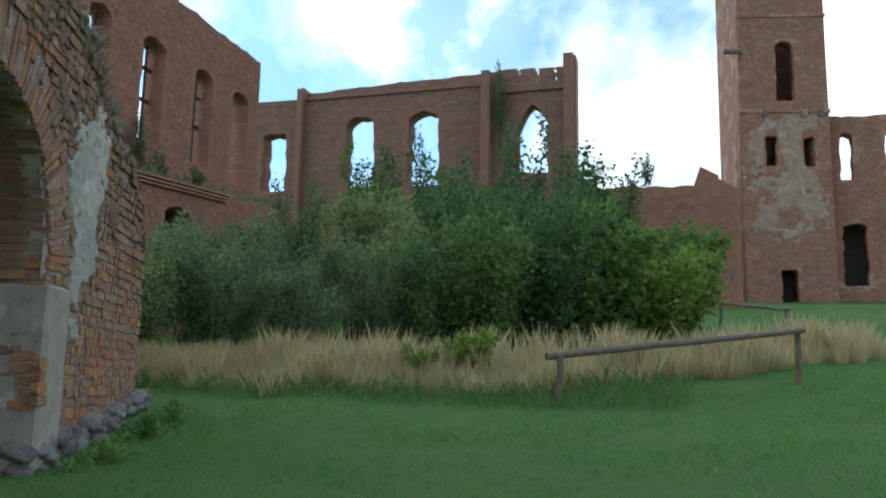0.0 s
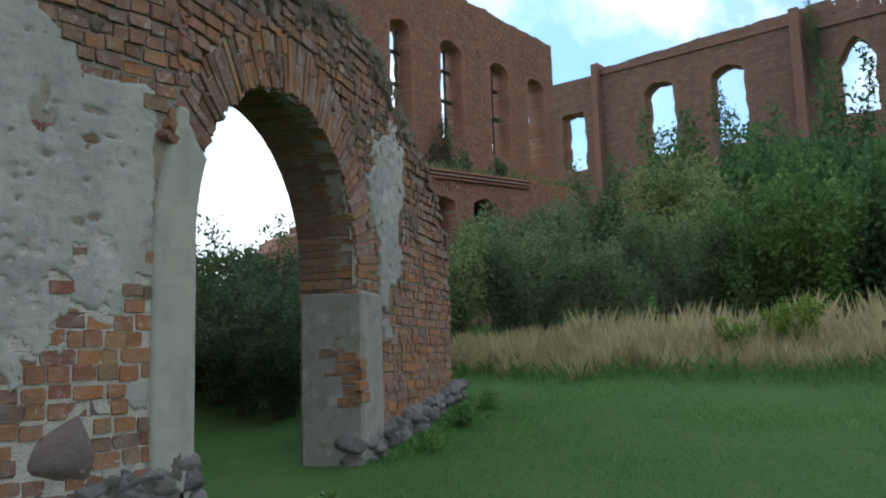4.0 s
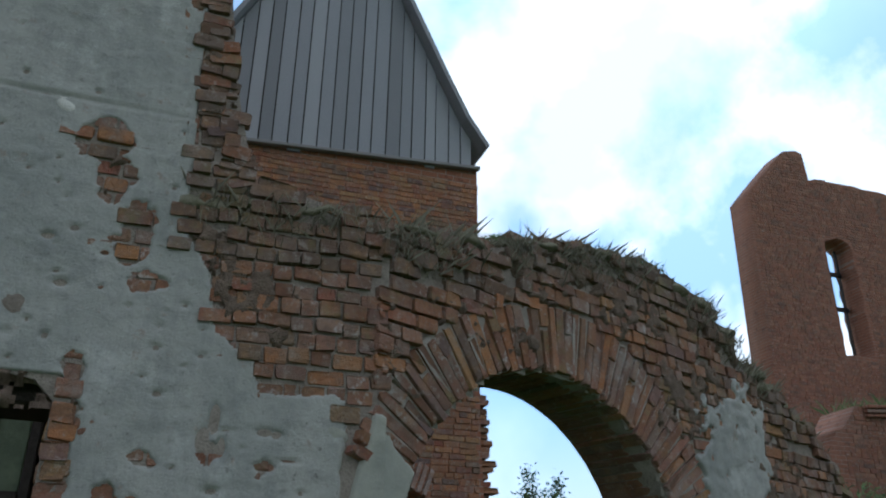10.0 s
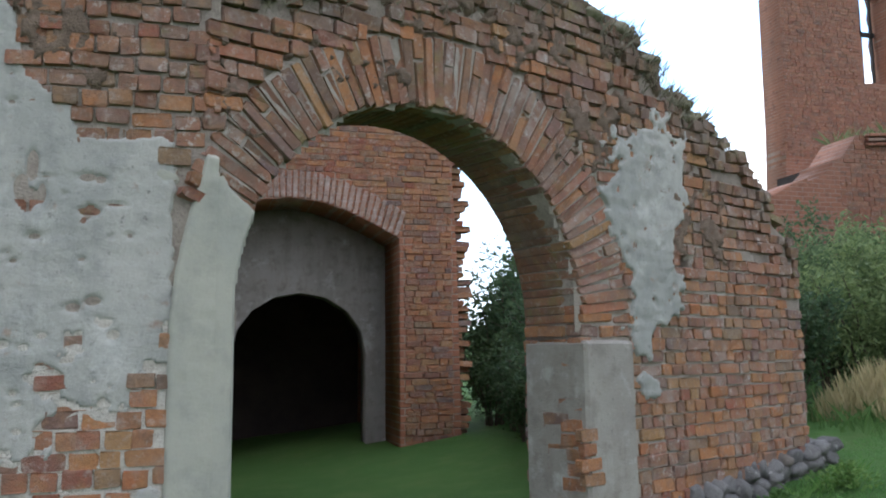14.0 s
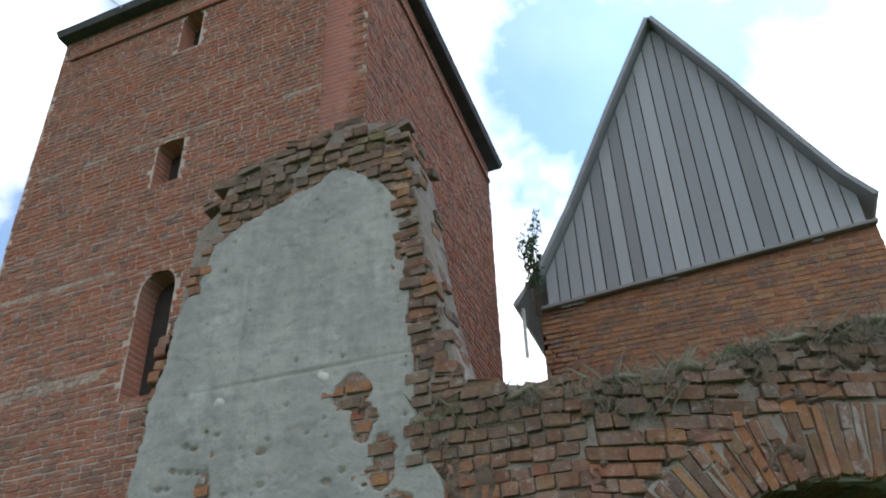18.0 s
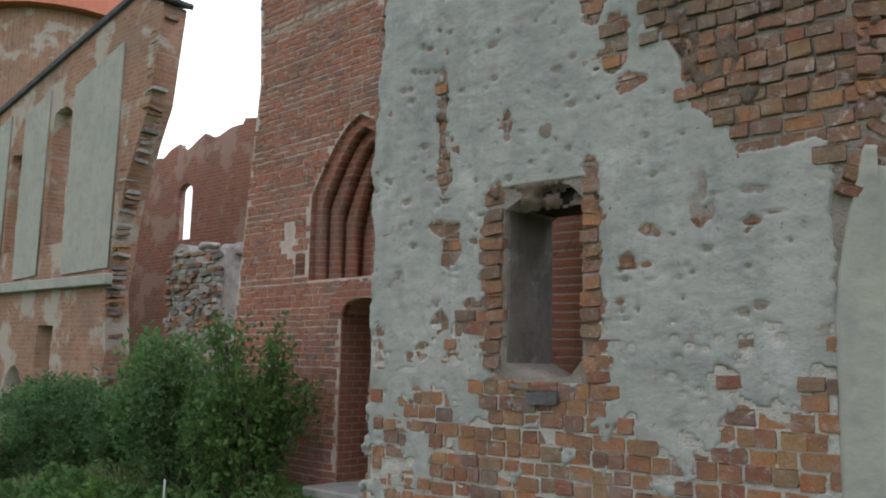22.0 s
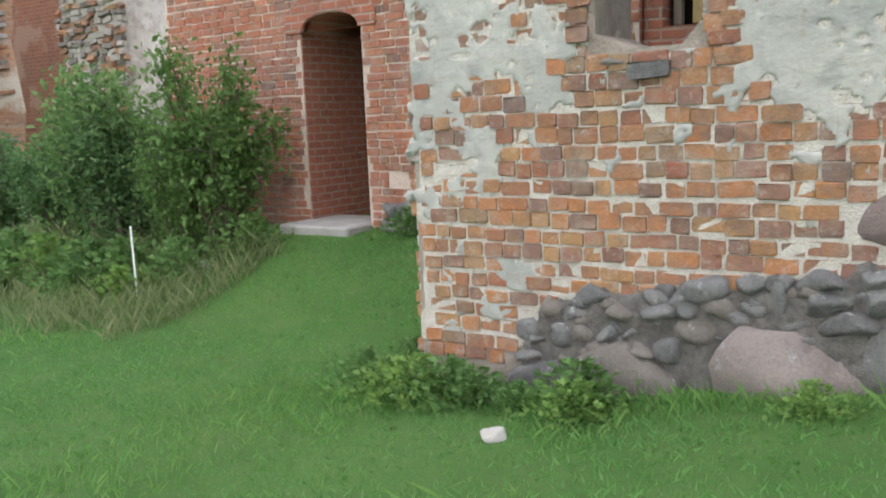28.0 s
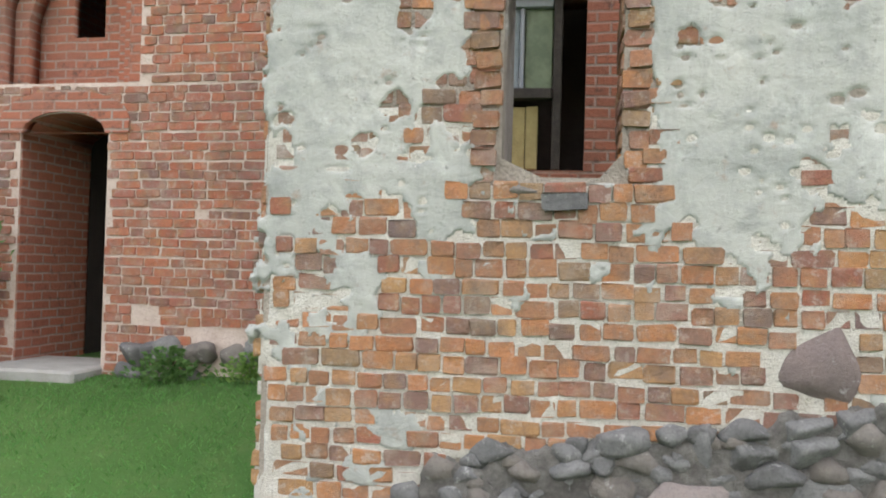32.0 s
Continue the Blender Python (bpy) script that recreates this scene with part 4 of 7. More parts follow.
def plaster_sheet(name, parent, mat, box, step, field, thick, pits=(), relief=1.0, seed=1, label=""):
    """A coat of plaster on a wall: full where the field is positive, broken off where it is negative."""
    u0, u1, v0, v1 = box
    nu, nv = int((u1 - u0) / step) + 1, int((v1 - v0) / step) + 1
    F = np.zeros((nv, nu))
    Hh = np.zeros((nv, nu))
    for j in range(nv):
        v = v0 + j * step
        for i in range(nu):
            u = u0 + i * step
            f = field(u, v)
            F[j, i] = f
            if f > -0.04:
                Hh[j, i] = relief * (0.010 * noise.noise(Vector((u * 2.2, v * 2.2, seed))) + 0.007 * noise.noise(Vector((u * 5, v * 15, seed + 3))) + 0.006 * noise.noise(Vector((u * 17, v * 19, seed + 5))) + 0.0035 * noise.noise(Vector((u * 45, v * 45, seed + 9))))
    us = u0 + step * np.arange(nu)
    vs_ = v0 + step * np.arange(nv)
    dip = np.zeros((nv, nu))
    for (pu, pv, ru, rv, dd) in pits:
        i0, i1 = np.searchsorted(us, (pu - 2 * ru, pu + 2 * ru))
        j0, j1 = np.searchsorted(vs_, (pv - 2 * rv, pv + 2 * rv))
        if i1 > i0 and j1 > j0:
            q = ((us[None, i0:i1] - pu) / ru) ** 2 + ((vs_[j0:j1, None] - pv) / rv) ** 2
            dip[j0:j1, i0:i1] = np.maximum(dip[j0:j1, i0:i1], dd * np.exp(-q * 1.4))
    full = np.clip(F * 2.2, -0.03, thick) + np.where(F > 0, Hh * np.clip(F / 0.05, 0, 1), 0) - dip
    verts, faces, idx = [], [], {}
    for j in range(nv - 1):
        for i in range(nu - 1):
            if max(F[j, i], F[j, i + 1], F[j + 1, i], F[j + 1, i + 1]) <= -0.01:
                continue
            q = []
            for (jj, ii) in ((j, i), (j, i + 1), (j + 1, i + 1), (j + 1, i)):
                if (jj, ii) not in idx:
                    idx[(jj, ii)] = len(verts)
                    verts.append((us[ii], vs_[jj], full[jj, ii]))
                q.append(idx[(jj, ii)])
            faces.append(q)
    ob = part_mesh(name, raw_mesh(name, verts, faces, True), mat, parent, label)
    ob.matrix_basis = Matrix.Identity(4)
    return ob


def boulder_mesh(seed, mat):
    """A split field stone: a rounded block with flat broken sides."""
    q = random.Random(int(seed * 13 + 5))
    cuts = []
    for i in range(11):
        d = Vector((q.gauss(0, 1), q.gauss(0, 1), q.gauss(0, 1))).normalized()
        cuts.append((d, q.uniform(0.33, 0.46)))
    bm = bmesh.new()
    bmesh.ops.create_icosphere(bm, subdivisions=3, radius=0.56)
    for v in bm.verts:
        p = v.co.copy()
        w = Vector([math.copysign(abs(c * 2) ** 0.86, c) / 2 for c in p])
        for d, far in cuts:
            over = w.dot(d) - far
            if over > 0:
                w -= d * over * 0.92
        v.co = w * (1 + 0.10 * noise.noise(p * 2.1 + Vector((seed * 3.1, 0, 0))) + 0.05 * noise.noise(p * 7 + Vector((seed, 4, 0))) + 0.025 * noise.noise(p * 17 + Vector((seed, 9, 0))))
    me = bpy.data.meshes.new("boulder")
    bm.to_mesh(me)
    bm.free()
    me.polygons.foreach_set("use_smooth", [True] * len(me.polygons))
    me.materials.append(mat)
    return me


def stone_material(name, a, c2, pale, dark):
    """Split granite: speckled grain, lime smears and lichen."""
    m, n, k, b = material(name, 0.88)
    geo = n.new("ShaderNodeNewGeometry").outputs["Position"]
    f = noise_node(n, k, 6, 7, 0.7, geo).outputs["Fac"]
    speck = noise_node(n, k, 70, 5, 0.75, geo).outputs["Fac"]
    lime = noise_node(n, k, 15, 8, 0.75, geo).outputs["Fac"]
    shade = noise_node(n, k, 4.0, 6, 0.7, geo).outputs["Fac"]
    own = n.new("ShaderNodeObjectInfo").outputs["Random"]
    c = blend(n, k, ranged(n, k, f, 0.35, 0.65), a, c2)
    c = blend(n, k, ranged(n, k, own, 0.4, 1.0, 0, 0.3), c, pale)
    c = blend(n, k, ranged(n, k, speck, 0.48, 0.70, 0, 0.6), c, dark)
    c = blend(n, k, ranged(n, k, shade, 0.54, 0.66, 0, 0.6), c, dark)
    c = blend(n, k, ranged(n, k, lime, 0.58, 0.66, 0, 0.7), c, (0.42, 0.41, 0.385))
    k.new(c, b.inputs["Base Color"])
    bumped(n, k, b, speck, 0.8, 0.02)
    return m


M_STONE = stone_material("grey field stone", (0.145, 0.142, 0.136), (0.215, 0.208, 0.20), (0.27, 0.265, 0.25), (0.065, 0.062, 0.058))
M_STONE_PINK = stone_material("pink granite boulder", (0.29, 0.235, 0.21), (0.24, 0.205, 0.19), (0.30, 0.26, 0.24), (0.15, 0.12, 0.11))
M_STONE_DARK = stone_material("dark field stone", (0.11, 0.108, 0.105), (0.17, 0.163, 0.158), (0.22, 0.215, 0.205), (0.065, 0.062, 0.06))
M_STONE_BROWN = stone_material("brownish field stone", (0.20, 0.175, 0.15), (0.16, 0.142, 0.126), (0.24, 0.215, 0.195), (0.11, 0.095, 0.085))
BOULDERS = [boulder_mesh(i, (M_STONE, M_STONE_DARK, M_STONE, M_STONE_BROWN, M_STONE, M_STONE_PINK)[i % 6]) for i in range(12)]


def boulder(parent, u, v, out, w, h, d, r, mesh=None):
    ob = new("boulder", mesh or r.choice(BOULDERS[:5] + BOULDERS[6:11]))
    ob.parent = parent
    ob.matrix_basis = Matrix.Translation((u, v, out - d / 2)) @ Matrix.Rotation(r.uniform(-0.25, 0.25), 4, "Z") @ Matrix.Diagonal((w, h, d, 1)) @ Matrix.Rotation(r.choice((0, math.pi)), 4, "Y")
    return ob


def footing(parent, u0, u1, low, top, r, keepout=(), out=0.05):
    """Field stones packed in rough rows: large ones below, small ones above."""
    for row in range(7):
        u = u0 + r.uniform(-0.05, 0.0)
        while u < u1:
            w = r.uniform(0.28, 0.50) if row == 0 else r.uniform(0.09, 0.24)
            c = u + w / 2
            base = low(c) if row == 0 else low(c) + 0.22 + (row - 1) * 0.095
            h = r.uniform(0.27, 0.36) if row == 0 else r.uniform(0.12, 0.19)
            t = top(c)
            if base < t - 0.05:
                h = min(h, t - base + 0.05)
                if not any(abs(c - ku) < kw and abs(base + h / 2 - kv) < kh for ku, kv, kw, kh in keepout):
                    boulder(parent, c, base + h / 2, out + r.uniform(-0.03, 0.04) + (0.04 if row == 0 else 0), w * 1.1, h * 1.12, r.uniform(0.2, 0.3), r)
            u += w * 0.97


DUSTY_STOPS = [(0.0, (0.27, 0.135, 0.09)), (0.4, (0.33, 0.17, 0.115)), (0.7, (0.24, 0.125, 0.09)), (1.0, (0.30, 0.20, 0.155))]
PALE_STOPS = [(0.0, (0.40, 0.25, 0.19)), (1.0, (0.50, 0.38, 0.31))]
PIECE_MATS = [(M_BRICK, M_BRICK_STUFF), (M_BRICK_BROWN, M_BROWN_STUFF), (M_BRICK_RED, M_RED_STUFF), (brick_piece_material("limed brick", PALE_STOPS, (0.50, 0.46, 0.40), 0.6), brick_piece_material("limed brick far", PALE_STOPS, (0.50, 0.46, 0.40), 0.6, True)), (brick_piece_material("dusty red brick", DUSTY_STOPS, (0.36, 0.31, 0.27), 0.7), brick_piece_material("dusty red brick far", DUSTY_STOPS, (0.36, 0.31, 0.27), 0.7, True)), (brick_piece_material("loose mossy brick", LOOSE_STOPS, (0.28, 0.25, 0.22), 0.35, False, True), brick_piece_material("loose mossy brick far", LOOSE_STOPS, (0.28, 0.25, 0.22), 0.35, True, True))]

# gate wall: where its plaster still holds
W_LOW = [(-0.1, 0.7), (0.0, 0.86), (0.1, 0.80), (0.29, 0.70), (0.48, 0.74), (0.58, 0.98), (0.66, 1.22), (0.88, 1.25), (1.1, 1.2), (1.5, 1.38), (1.66, 1.18), (1.83, 1.29), (2.05, 1.14), (2.31, 1.17), (2.36, 1.40), (2.56, 1.36), (2.77, 1.47)]
W_UP = [(1.90, 4.6), (1.97, 3.3), (2.1, 3.1), (2.16, 2.85), (2.34, 2.74), (2.38, 2.58), (2.6, 2.58), (2.9, 2.56)]
P_TOP = [(-0.2, 4.2), (0.17, 4.6), (0.3, 4.68), (0.4, 5.03), (0.73, 5.23), (1.2, 5.38), (1.38, 5.52), (1.65, 5.32), (1.89, 4.99), (1.98, 4.39), (2.05, 4.0)]
W_LEFT = [(-0.7, 0.03), (0.4, 0.03), (2.0, 0.02), (3.0, 0.0), (3.7, 0.06), (4.2, 0.15), (4.8, 0.20), (5.4, 0.42)]
W_BARE = [(1.545, 3.68, 0.10, 0.09), (1.62, 3.50, 0.06, 0.10), (1.75, 3.2, 0.05, 0.13), (1.82, 3.0, 0.07, 0.05), (0.58, 3.07, 0.022, 0.17), (0.61, 2.72, 0.02, 0.05), (0.67, 2.23, 0.05, 0.06), (0.62, 2.36, 0.06, 0.02), (1.06, 2.9, 0.016, 0.03), (0.5, 1.26, 0.035, 0.03), (0.46, 1.64, 0.03, 0.03), (0.36, 0.95, 0.035, 0.03), (0.25, 1.02, 0.03, 0.04), (0.2, 0.8, 0.03, 0.03), (0.33, 0.68, 0.03, 0.04), (1.86, 4.62, 0.035, 0.04), (2.385, 1.62, 0.036, 0.026), (2.30, 1.5, 0.02, 0.015), (1.80, 2.09, 0.03, 0.02), (0.975, 2.05, 0.06, 0.42), (0.86, 1.78, 0.06, 0.10), (1.605, 2.05, 0.035, 0.42), (1.3, 1.40, 0.28, 0.14), (0.72, 1.66, 0.04, 0.07), (2.5, 1.24, 0.14, 0.03)]
br = random.Random(12)
for i in range(20):
    W_BARE.append((br.uniform(0.06, 0.6), br.uniform(0.25, 1.9), br.uniform(0.018, 0.04), br.uniform(0.018, 0.04)))
for i in range(3):
    W_BARE.append((br.uniform(1.8, 2.62), br.uniform(1.4, 2.3), br.uniform(0.02, 0.04), br.uniform(0.015, 0.025)))
W_BARE += [(0.06, 0.4, 0.05, 0.3)]
W_SMEAR = [(0.64, 0.42, 0.2, 0.10), (0.5, 0.25, 0.14, 0.08), (0.14, 0.6, 0.12, 0.05), (0.78, 1.04, 0.05, 0.08), (1.1, 0.99, 0.06, 0.06), (1.0, 1.05, 0.05, 0.06), (1.6, 0.97, 0.04, 0.04), (0.25, 0.1, 0.12, 0.07), (2.6, 0.66, 0.12, 0.05), (1.25, 0.72, 0.05, 0.03), (2.0, 0.76, 0.04, 0.04), (2.68, 1.0, 0.08, 0.1), (0.22, 0.72, 0.10, 0.16), (0.42, 0.78, 0.13, 0.10), (0.3, 0.55, 0.05, 0.10), (0.22, 0.38, 0.05, 0.07), (0.28, 0.2, 0.07, 0.06), (0.95, 0.86, 0.03, 0.03), (1.45, 1.12, 0.04, 0.04), (1.7, 1.05, 0.05, 0.07), (1.95, 1.02, 0.06, 0.05), (2.15, 1.0, 0.04, 0.06), (1.3, 0.6, 0.04, 0.03), (1.8, 0.6, 0.05, 0.03)]


def w_field(u, v):
    low = v - interp(W_LOW, u)
    d = low
    if u > 1.90:
        d = min(d, interp(W_UP, u) - v)
    elif v > 3.0:
        d = min(d, (2.0 if v > 3.86 else 1.93) - u)
    d = min(d, interp(P_TOP, u) - v, u - interp(W_LEFT, v) + 0.02, 2.785 - u)
    wu = u + 0.030 * noise.noise(Vector((u * 11, v * 11, 51))) + 0.016 * noise.noise(Vector((u * 27, v * 27, 52)))
    wv = v + 0.030 * noise.noise(Vector((u * 11, v * 11, 61))) + 0.016 * noise.noise(Vector((u * 27, v * 27, 62)))
    for (a, b2, ru, rv) in W_BARE:
        if abs(u - a) < ru + 0.5 and abs(v - b2) < rv + 0.5:
            d = min(d, (math.hypot((wu - a) / ru, (wv - b2) / rv) - 1) * min(ru, rv))
    for (a, b2, ru, rv) in W_SMEAR:
        if abs(u - a) < ru * 1.6 and abs(v - b2) < rv * 1.6:
            d = max(d, (1 - math.hypot((wu - a) / ru, (wv - b2) / rv)) * min(ru, rv))
    if not (-0.5 < d < 0.45):
        return d
    if 1.03 < u < 1.57 and 1.48 < v < 2.55:
        return -0.2
    spread = 0.16 * math.exp(-((low - 0.05) / 0.32) ** 2)
    return d - 0.02 + 0.035 * fbm(u, v, 4.5, 1) + (0.012 + spread) * fbm(u, v, 9, 2) + 0.010 * noise.noise(Vector((u * 40, v * 40, 3)))


pr = random.Random(21)
PITS = []
for i in range(330):
    s = pr.uniform(0.006, 0.019)
    PITS.append((pr.uniform(-0.1, 2.6), pr.uniform(0.3, 3.6), s * pr.uniform(0.9, 2.2), s, pr.uniform(0.012, 0.035)))
for i in range(24):
    s = pr.uniform(0.006, 0.014)
    PITS.append((pr.uniform(0.3, 1.9), pr.uniform(3.6, 5.3), s, s, pr.uniform(0.02, 0.04)))
for i in range(22):
    PITS.append((pr.uniform(0.2, 2.6), pr.uniform(1.5, 2.6), pr.uniform(0.03, 0.07), pr.uniform(0.007, 0.012), pr.uniform(0.010, 0.02)))
PITS += [(2.20, 2.42, 0.018, 0.06, 0.06), (2.16, 2.32, 0.03, 0.06, 0.04), (2.24, 2.3, 0.02, 0.05, 0.03), (1.2, 3.88, 0.8, 0.010, 0.018), (0.72, 4.4, 0.012, 0.5, 0.006)]
plaster_sheet("plaster", wall_w, M_PLASTER, (-0.05, 2.80, -0.05, 5.6), 0.0125, w_field, 0.011, PITS, 0.5, 2, "crumbling grey lime plaster with pits")


def w_render_field(u, v):
    left = interp([(-0.3, 2.76), (1.75, 2.76), (2.0, 2.785), (2.22, 2.83), (2.47, 2.89), (2.7, 2.96)], v)
    lowv = interp([(2.7, 0.62), (2.95, 0.50)], u)
    return min(u - left, 2.62 - 0.9 * (u - 2.8) - v + 0.03 * fbm(u, v, 9, 8), v - lowv + 0.02 * fbm(u, v, 6, 4)) + 0.004 * fbm(u, v, 8, 7)


plaster_sheet("pilaster_render", wall_w, M_RENDER, (2.73, 2.966, 0.2, 2.66), 0.012, w_render_field, 0.03, [(2.82, 1.5, 0.01, 0.05, 0.01)], 0.4, 5, "smooth grey render on the pilaster")

r = random.Random(31)
FOOT_TOP = [(0.0, -0.1), (0.5, 0.0), (0.68, 0.08), (0.78, 0.26), (0.9, 0.34), (1.54, 0.42), (2.1, 0.50), (2.77, 0.64), (2.95, 0.66)]
W_BOX = lambda u, v: 1.01 < u < 1.59 and 1.48 < v < 2.57


def w_keep(u, v, half):
    if u + half > 2.975 + 0.04 * noise.noise(Vector((v * 30, 5, 0))) or W_BOX(u, v) or u - half < interp(W_LEFT, v) or v < interp(FOOT_TOP, u) - 0.02:
        return False
    top = interp([(p[0], p[1]) for p in ((0.2, 5.1), (0.45, 5.62), (0.69, 5.68), (1.38, 5.86), (1.9, 5.66))], u) if u < 1.90 else interp([(1.90, 5.6), (1.97, 5.0), (2.12, 4.0), (2.22, 3.62), (2.95, 3.44)], u)
    if v > top - 0.03 or ((u - 2.33) / 0.17) ** 2 + ((v - 0.77) / 0.15) ** 2 < 1 or (u > interp([(2.0, 2.77), (2.47, 2.88), (2.64, 2.94)], v) and v < 2.64):
        return False
    if (u - 4.19) ** 2 + (v - 1.79) ** 2 < 1.50 ** 2 and v > 1.79:
        return False
    if min(w_field(u, v), w_field(u - half, v), w_field(u + half, v)) > 0.018:
        return False
    if v > 3.15 and u > 1.9:
        return (5, 2.6) if r.random() > 0.12 else False
    if min(w_field(u, v), w_field(u + half * 0.7, v), w_field(u - half * 0.7, v)) > -0.035 and (v > 1.45 or u > 1.9):
        return (r.choice((1, 4)), 0.2)
    if v > 5.3:
        return (5, 3.0) if r.random() > 0.1 else False
    if v > 2.4:
        return (r.choice((1, 0, 4)), 1.5)
    return (0, 1.0)


W_BRICKS = courses(0.02, 3.0, -0.3, 5.7, w_keep, r, 0.081, (0.092, 0.10, 0.105, 0.11, 0.12, 0.135, 0.16), 0.009, 1.6, 0.010, 0.05)
plaster_sheet("mortar", wall_w, M_MORTAR, (0.0, 2.76, 0.02, 1.9), 0.03, lambda u, v: min(v - interp(FOOT_TOP, u) + 0.02, 1.8 - v, u - interp(W_LEFT, v) - 0.01, -0.2 if 0.98 < u < 1.62 and v > 1.48 else 1) + 0.03 * fbm(u, v, 5, 17), 0.005, (), 0.25, 3, "pale lime mortar between the bricks")
# brick jambs of the opening, laid course by course
for i in range(11):
    v = 1.58 + 0.082 * i
    for u, w in ((0.985, 0.12), (1.605, 0.10)):
        W_BRICKS.append((u + r.uniform(-0.012, 0.012), v, 0.016 + r.uniform(-0.01, 0.010), w + r.uniform(-0.02, 0.02), 0.072, 0.12, r.gauss(0, 0.03), r.gauss(0, 0.03), 0 if u > 1 or r.random() < 0.4 else 1))
lay(wall_w, W_BRICKS, PIECE_MATS, 290, (1.3, 0.9))
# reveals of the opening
M_REVEAL = plaster_material("dark brown-grey plaster", (0.15, 0.13, 0.11), (0.21, 0.18, 0.155), (0.09, 0.075, 0.063), (0.14, 0.085, 0.06))
REV = []
for i in range(11):
    v = 1.58 + 0.082 * i
    for k in range(2):
        REV.append((0.10 + 0.2 * k + (0.06 if i % 2 else 0), v, 0.012, 0.185, 0.070, 0.05, 0, 0, 0))

# Left reveal: darker and browner than the wall plaster.
pm = part("reveal", box_mesh((1.035, 1.52, -0.47), (1.062, 2.44, -0.03), 0.006), M_REVEAL, wall_w, "dark brown-grey side of the opening")
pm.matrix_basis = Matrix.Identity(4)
lay(wall_w, REV, PIECE_MATS, 30, (0.3, 1), base=Matrix.Translation((1.552, 0, 0)) @ Matrix.Rotation(math.radians(-90), 4, "Y") @ Matrix.Translation((-0.47, 0, 0)))
# Lintel set low and near black: its colour carries the opening's head shadow.
M_LINTEL = mottled("near-black shaded timber", (0.07, 0.058, 0.048), (0.045, 0.038, 0.033), 12, 0.9, (0.025, 0.02, 0.018), 0.6)
pm = part("lintel", box_mesh((0.99, 2.44, -0.46), (1.61, 2.56, -0.10), 0.012), M_LINTEL, wall_w, "timber lintel, near black for the shadow under it")
pm.matrix_basis = Matrix.Identity(4)
footing(wall_w, 0.62, 2.97, lambda u: -0.36 + 0.14 * u, lambda u: interp(FOOT_TOP, u), r, [(1.90, 0.10, 0.34, 0.2)], 0.06)
for i in range(70):
    u = r.uniform(0.66, 2.95)
    lo_v, hi_v = -0.2 + 0.14 * u, interp(FOOT_TOP, u) - 0.03
    w = r.uniform(0.08, 0.17)
    boulder(wall_w, u, r.uniform(max(lo_v, hi_v - 0.3), hi_v), r.uniform(0.02, 0.055), w, w * r.uniform(0.6, 0.9), 0.16, r)
M_BEDDING = mottled("dirty bedding mortar", (0.22, 0.205, 0.185), (0.11, 0.10, 0.09), 16, 1.0, (0.09, 0.085, 0.078), 1.0)
plaster_sheet("bedding_mortar", wall_w, M_BEDDING, (0.6, 2.95, -0.2, 0.75), 0.022, lambda u, v: min(interp(FOOT_TOP, u) - v, u - 0.66) * 0.5 + 0.05 * fbm(u, v, 7, 71), 0.030, (), 2.0, 23, "dirty mortar between the field stones")
boulder(wall_w, 1.92, 0.06, 0.17, 0.60, 0.50, 0.34, r, BOULDERS[5])
boulder(wall_w, 2.33, 0.765, 0.06, 0.43, 0.37, 0.18, r, boulder_mesh(83, stone_material("purplish brown stone", (0.22, 0.165, 0.15), (0.18, 0.14, 0.13), (0.22, 0.18, 0.165), (0.12, 0.095, 0.088))))
boulder(wall_w, 1.317, 2.81, 0.012, 0.20, 0.21, 0.05, r, boulder_mesh(84, mottled("buff brown stone", (0.23, 0.19, 0.155), (0.18, 0.15, 0.125), 7, 0.85, (0.12, 0.10, 0.085), 0.4)))
sill = new("sill_stone", brick_mesh(2, M_STONE_DARK))
sill.parent = wall_w
sill.matrix_basis = Matrix.Translation((1.32, 1.40, -0.02)) @ Matrix.Rotation(0.05, 4, "Z") @ Matrix.Diagonal((0.19, 0.075, 0.12, 1))
boulder(wall_w, 1.14, 1.45, 0.03, 0.16, 0.10, 0.12, r, BOULDERS[3])
boulder(wall_w, 2.735, 2.41, 0.012, 0.12, 0.11, 0.04, r, boulder_mesh(35, M_RENDER))
boulder(wall_w, 1.367, 3.835, 0.015, 0.16, 0.10, 0.05, r, boulder_mesh(33, M_PALE))
boulder(wall_w, 0.617, 3.79, 0.015, 0.15, 0.09, 0.05, r, boulder_mesh(34, M_PALE))
# left flank of the gate wall, seen edge on
FL = courses(0.0, 0.46, -0.25, 4.4, lambda u, v, h: (0, 1.5), r, 0.095, (0.13, 0.26), 0.018, 1.4, 0.02)
lay(wall_w, FL, PIECE_MATS, 0, (0, 0), base=Matrix.Translation((0.02, 0, 0)) @ Matrix.Rotation(math.radians(-90), 4, "Y") @ Matrix.Translation((-0.47, 0, 0)) @ Matrix(((1, 0, 0, 0), (0, 1, 0, 0), (0, -0.006, 1, 0), (0, 0, 0, 1))))

# arch wall
A_HEAD = [(p[0], p[1]) for p in reversed(A_TOP[1:-1])]


def ring_out(a):
    """Outer radius of the arch ring: thicker towards its right side."""
    return interp([(0.0, 1.48), (1.2, 1.51), (1.9, 1.60), (3.1, 1.62)], a)


def in_ring(u, v):
    return v > SPRING - 0.02 and math.hypot(u - ARCH_C, v - SPRING) < ring_out(math.atan2(v - SPRING, ARCH_C - u)) + 0.01


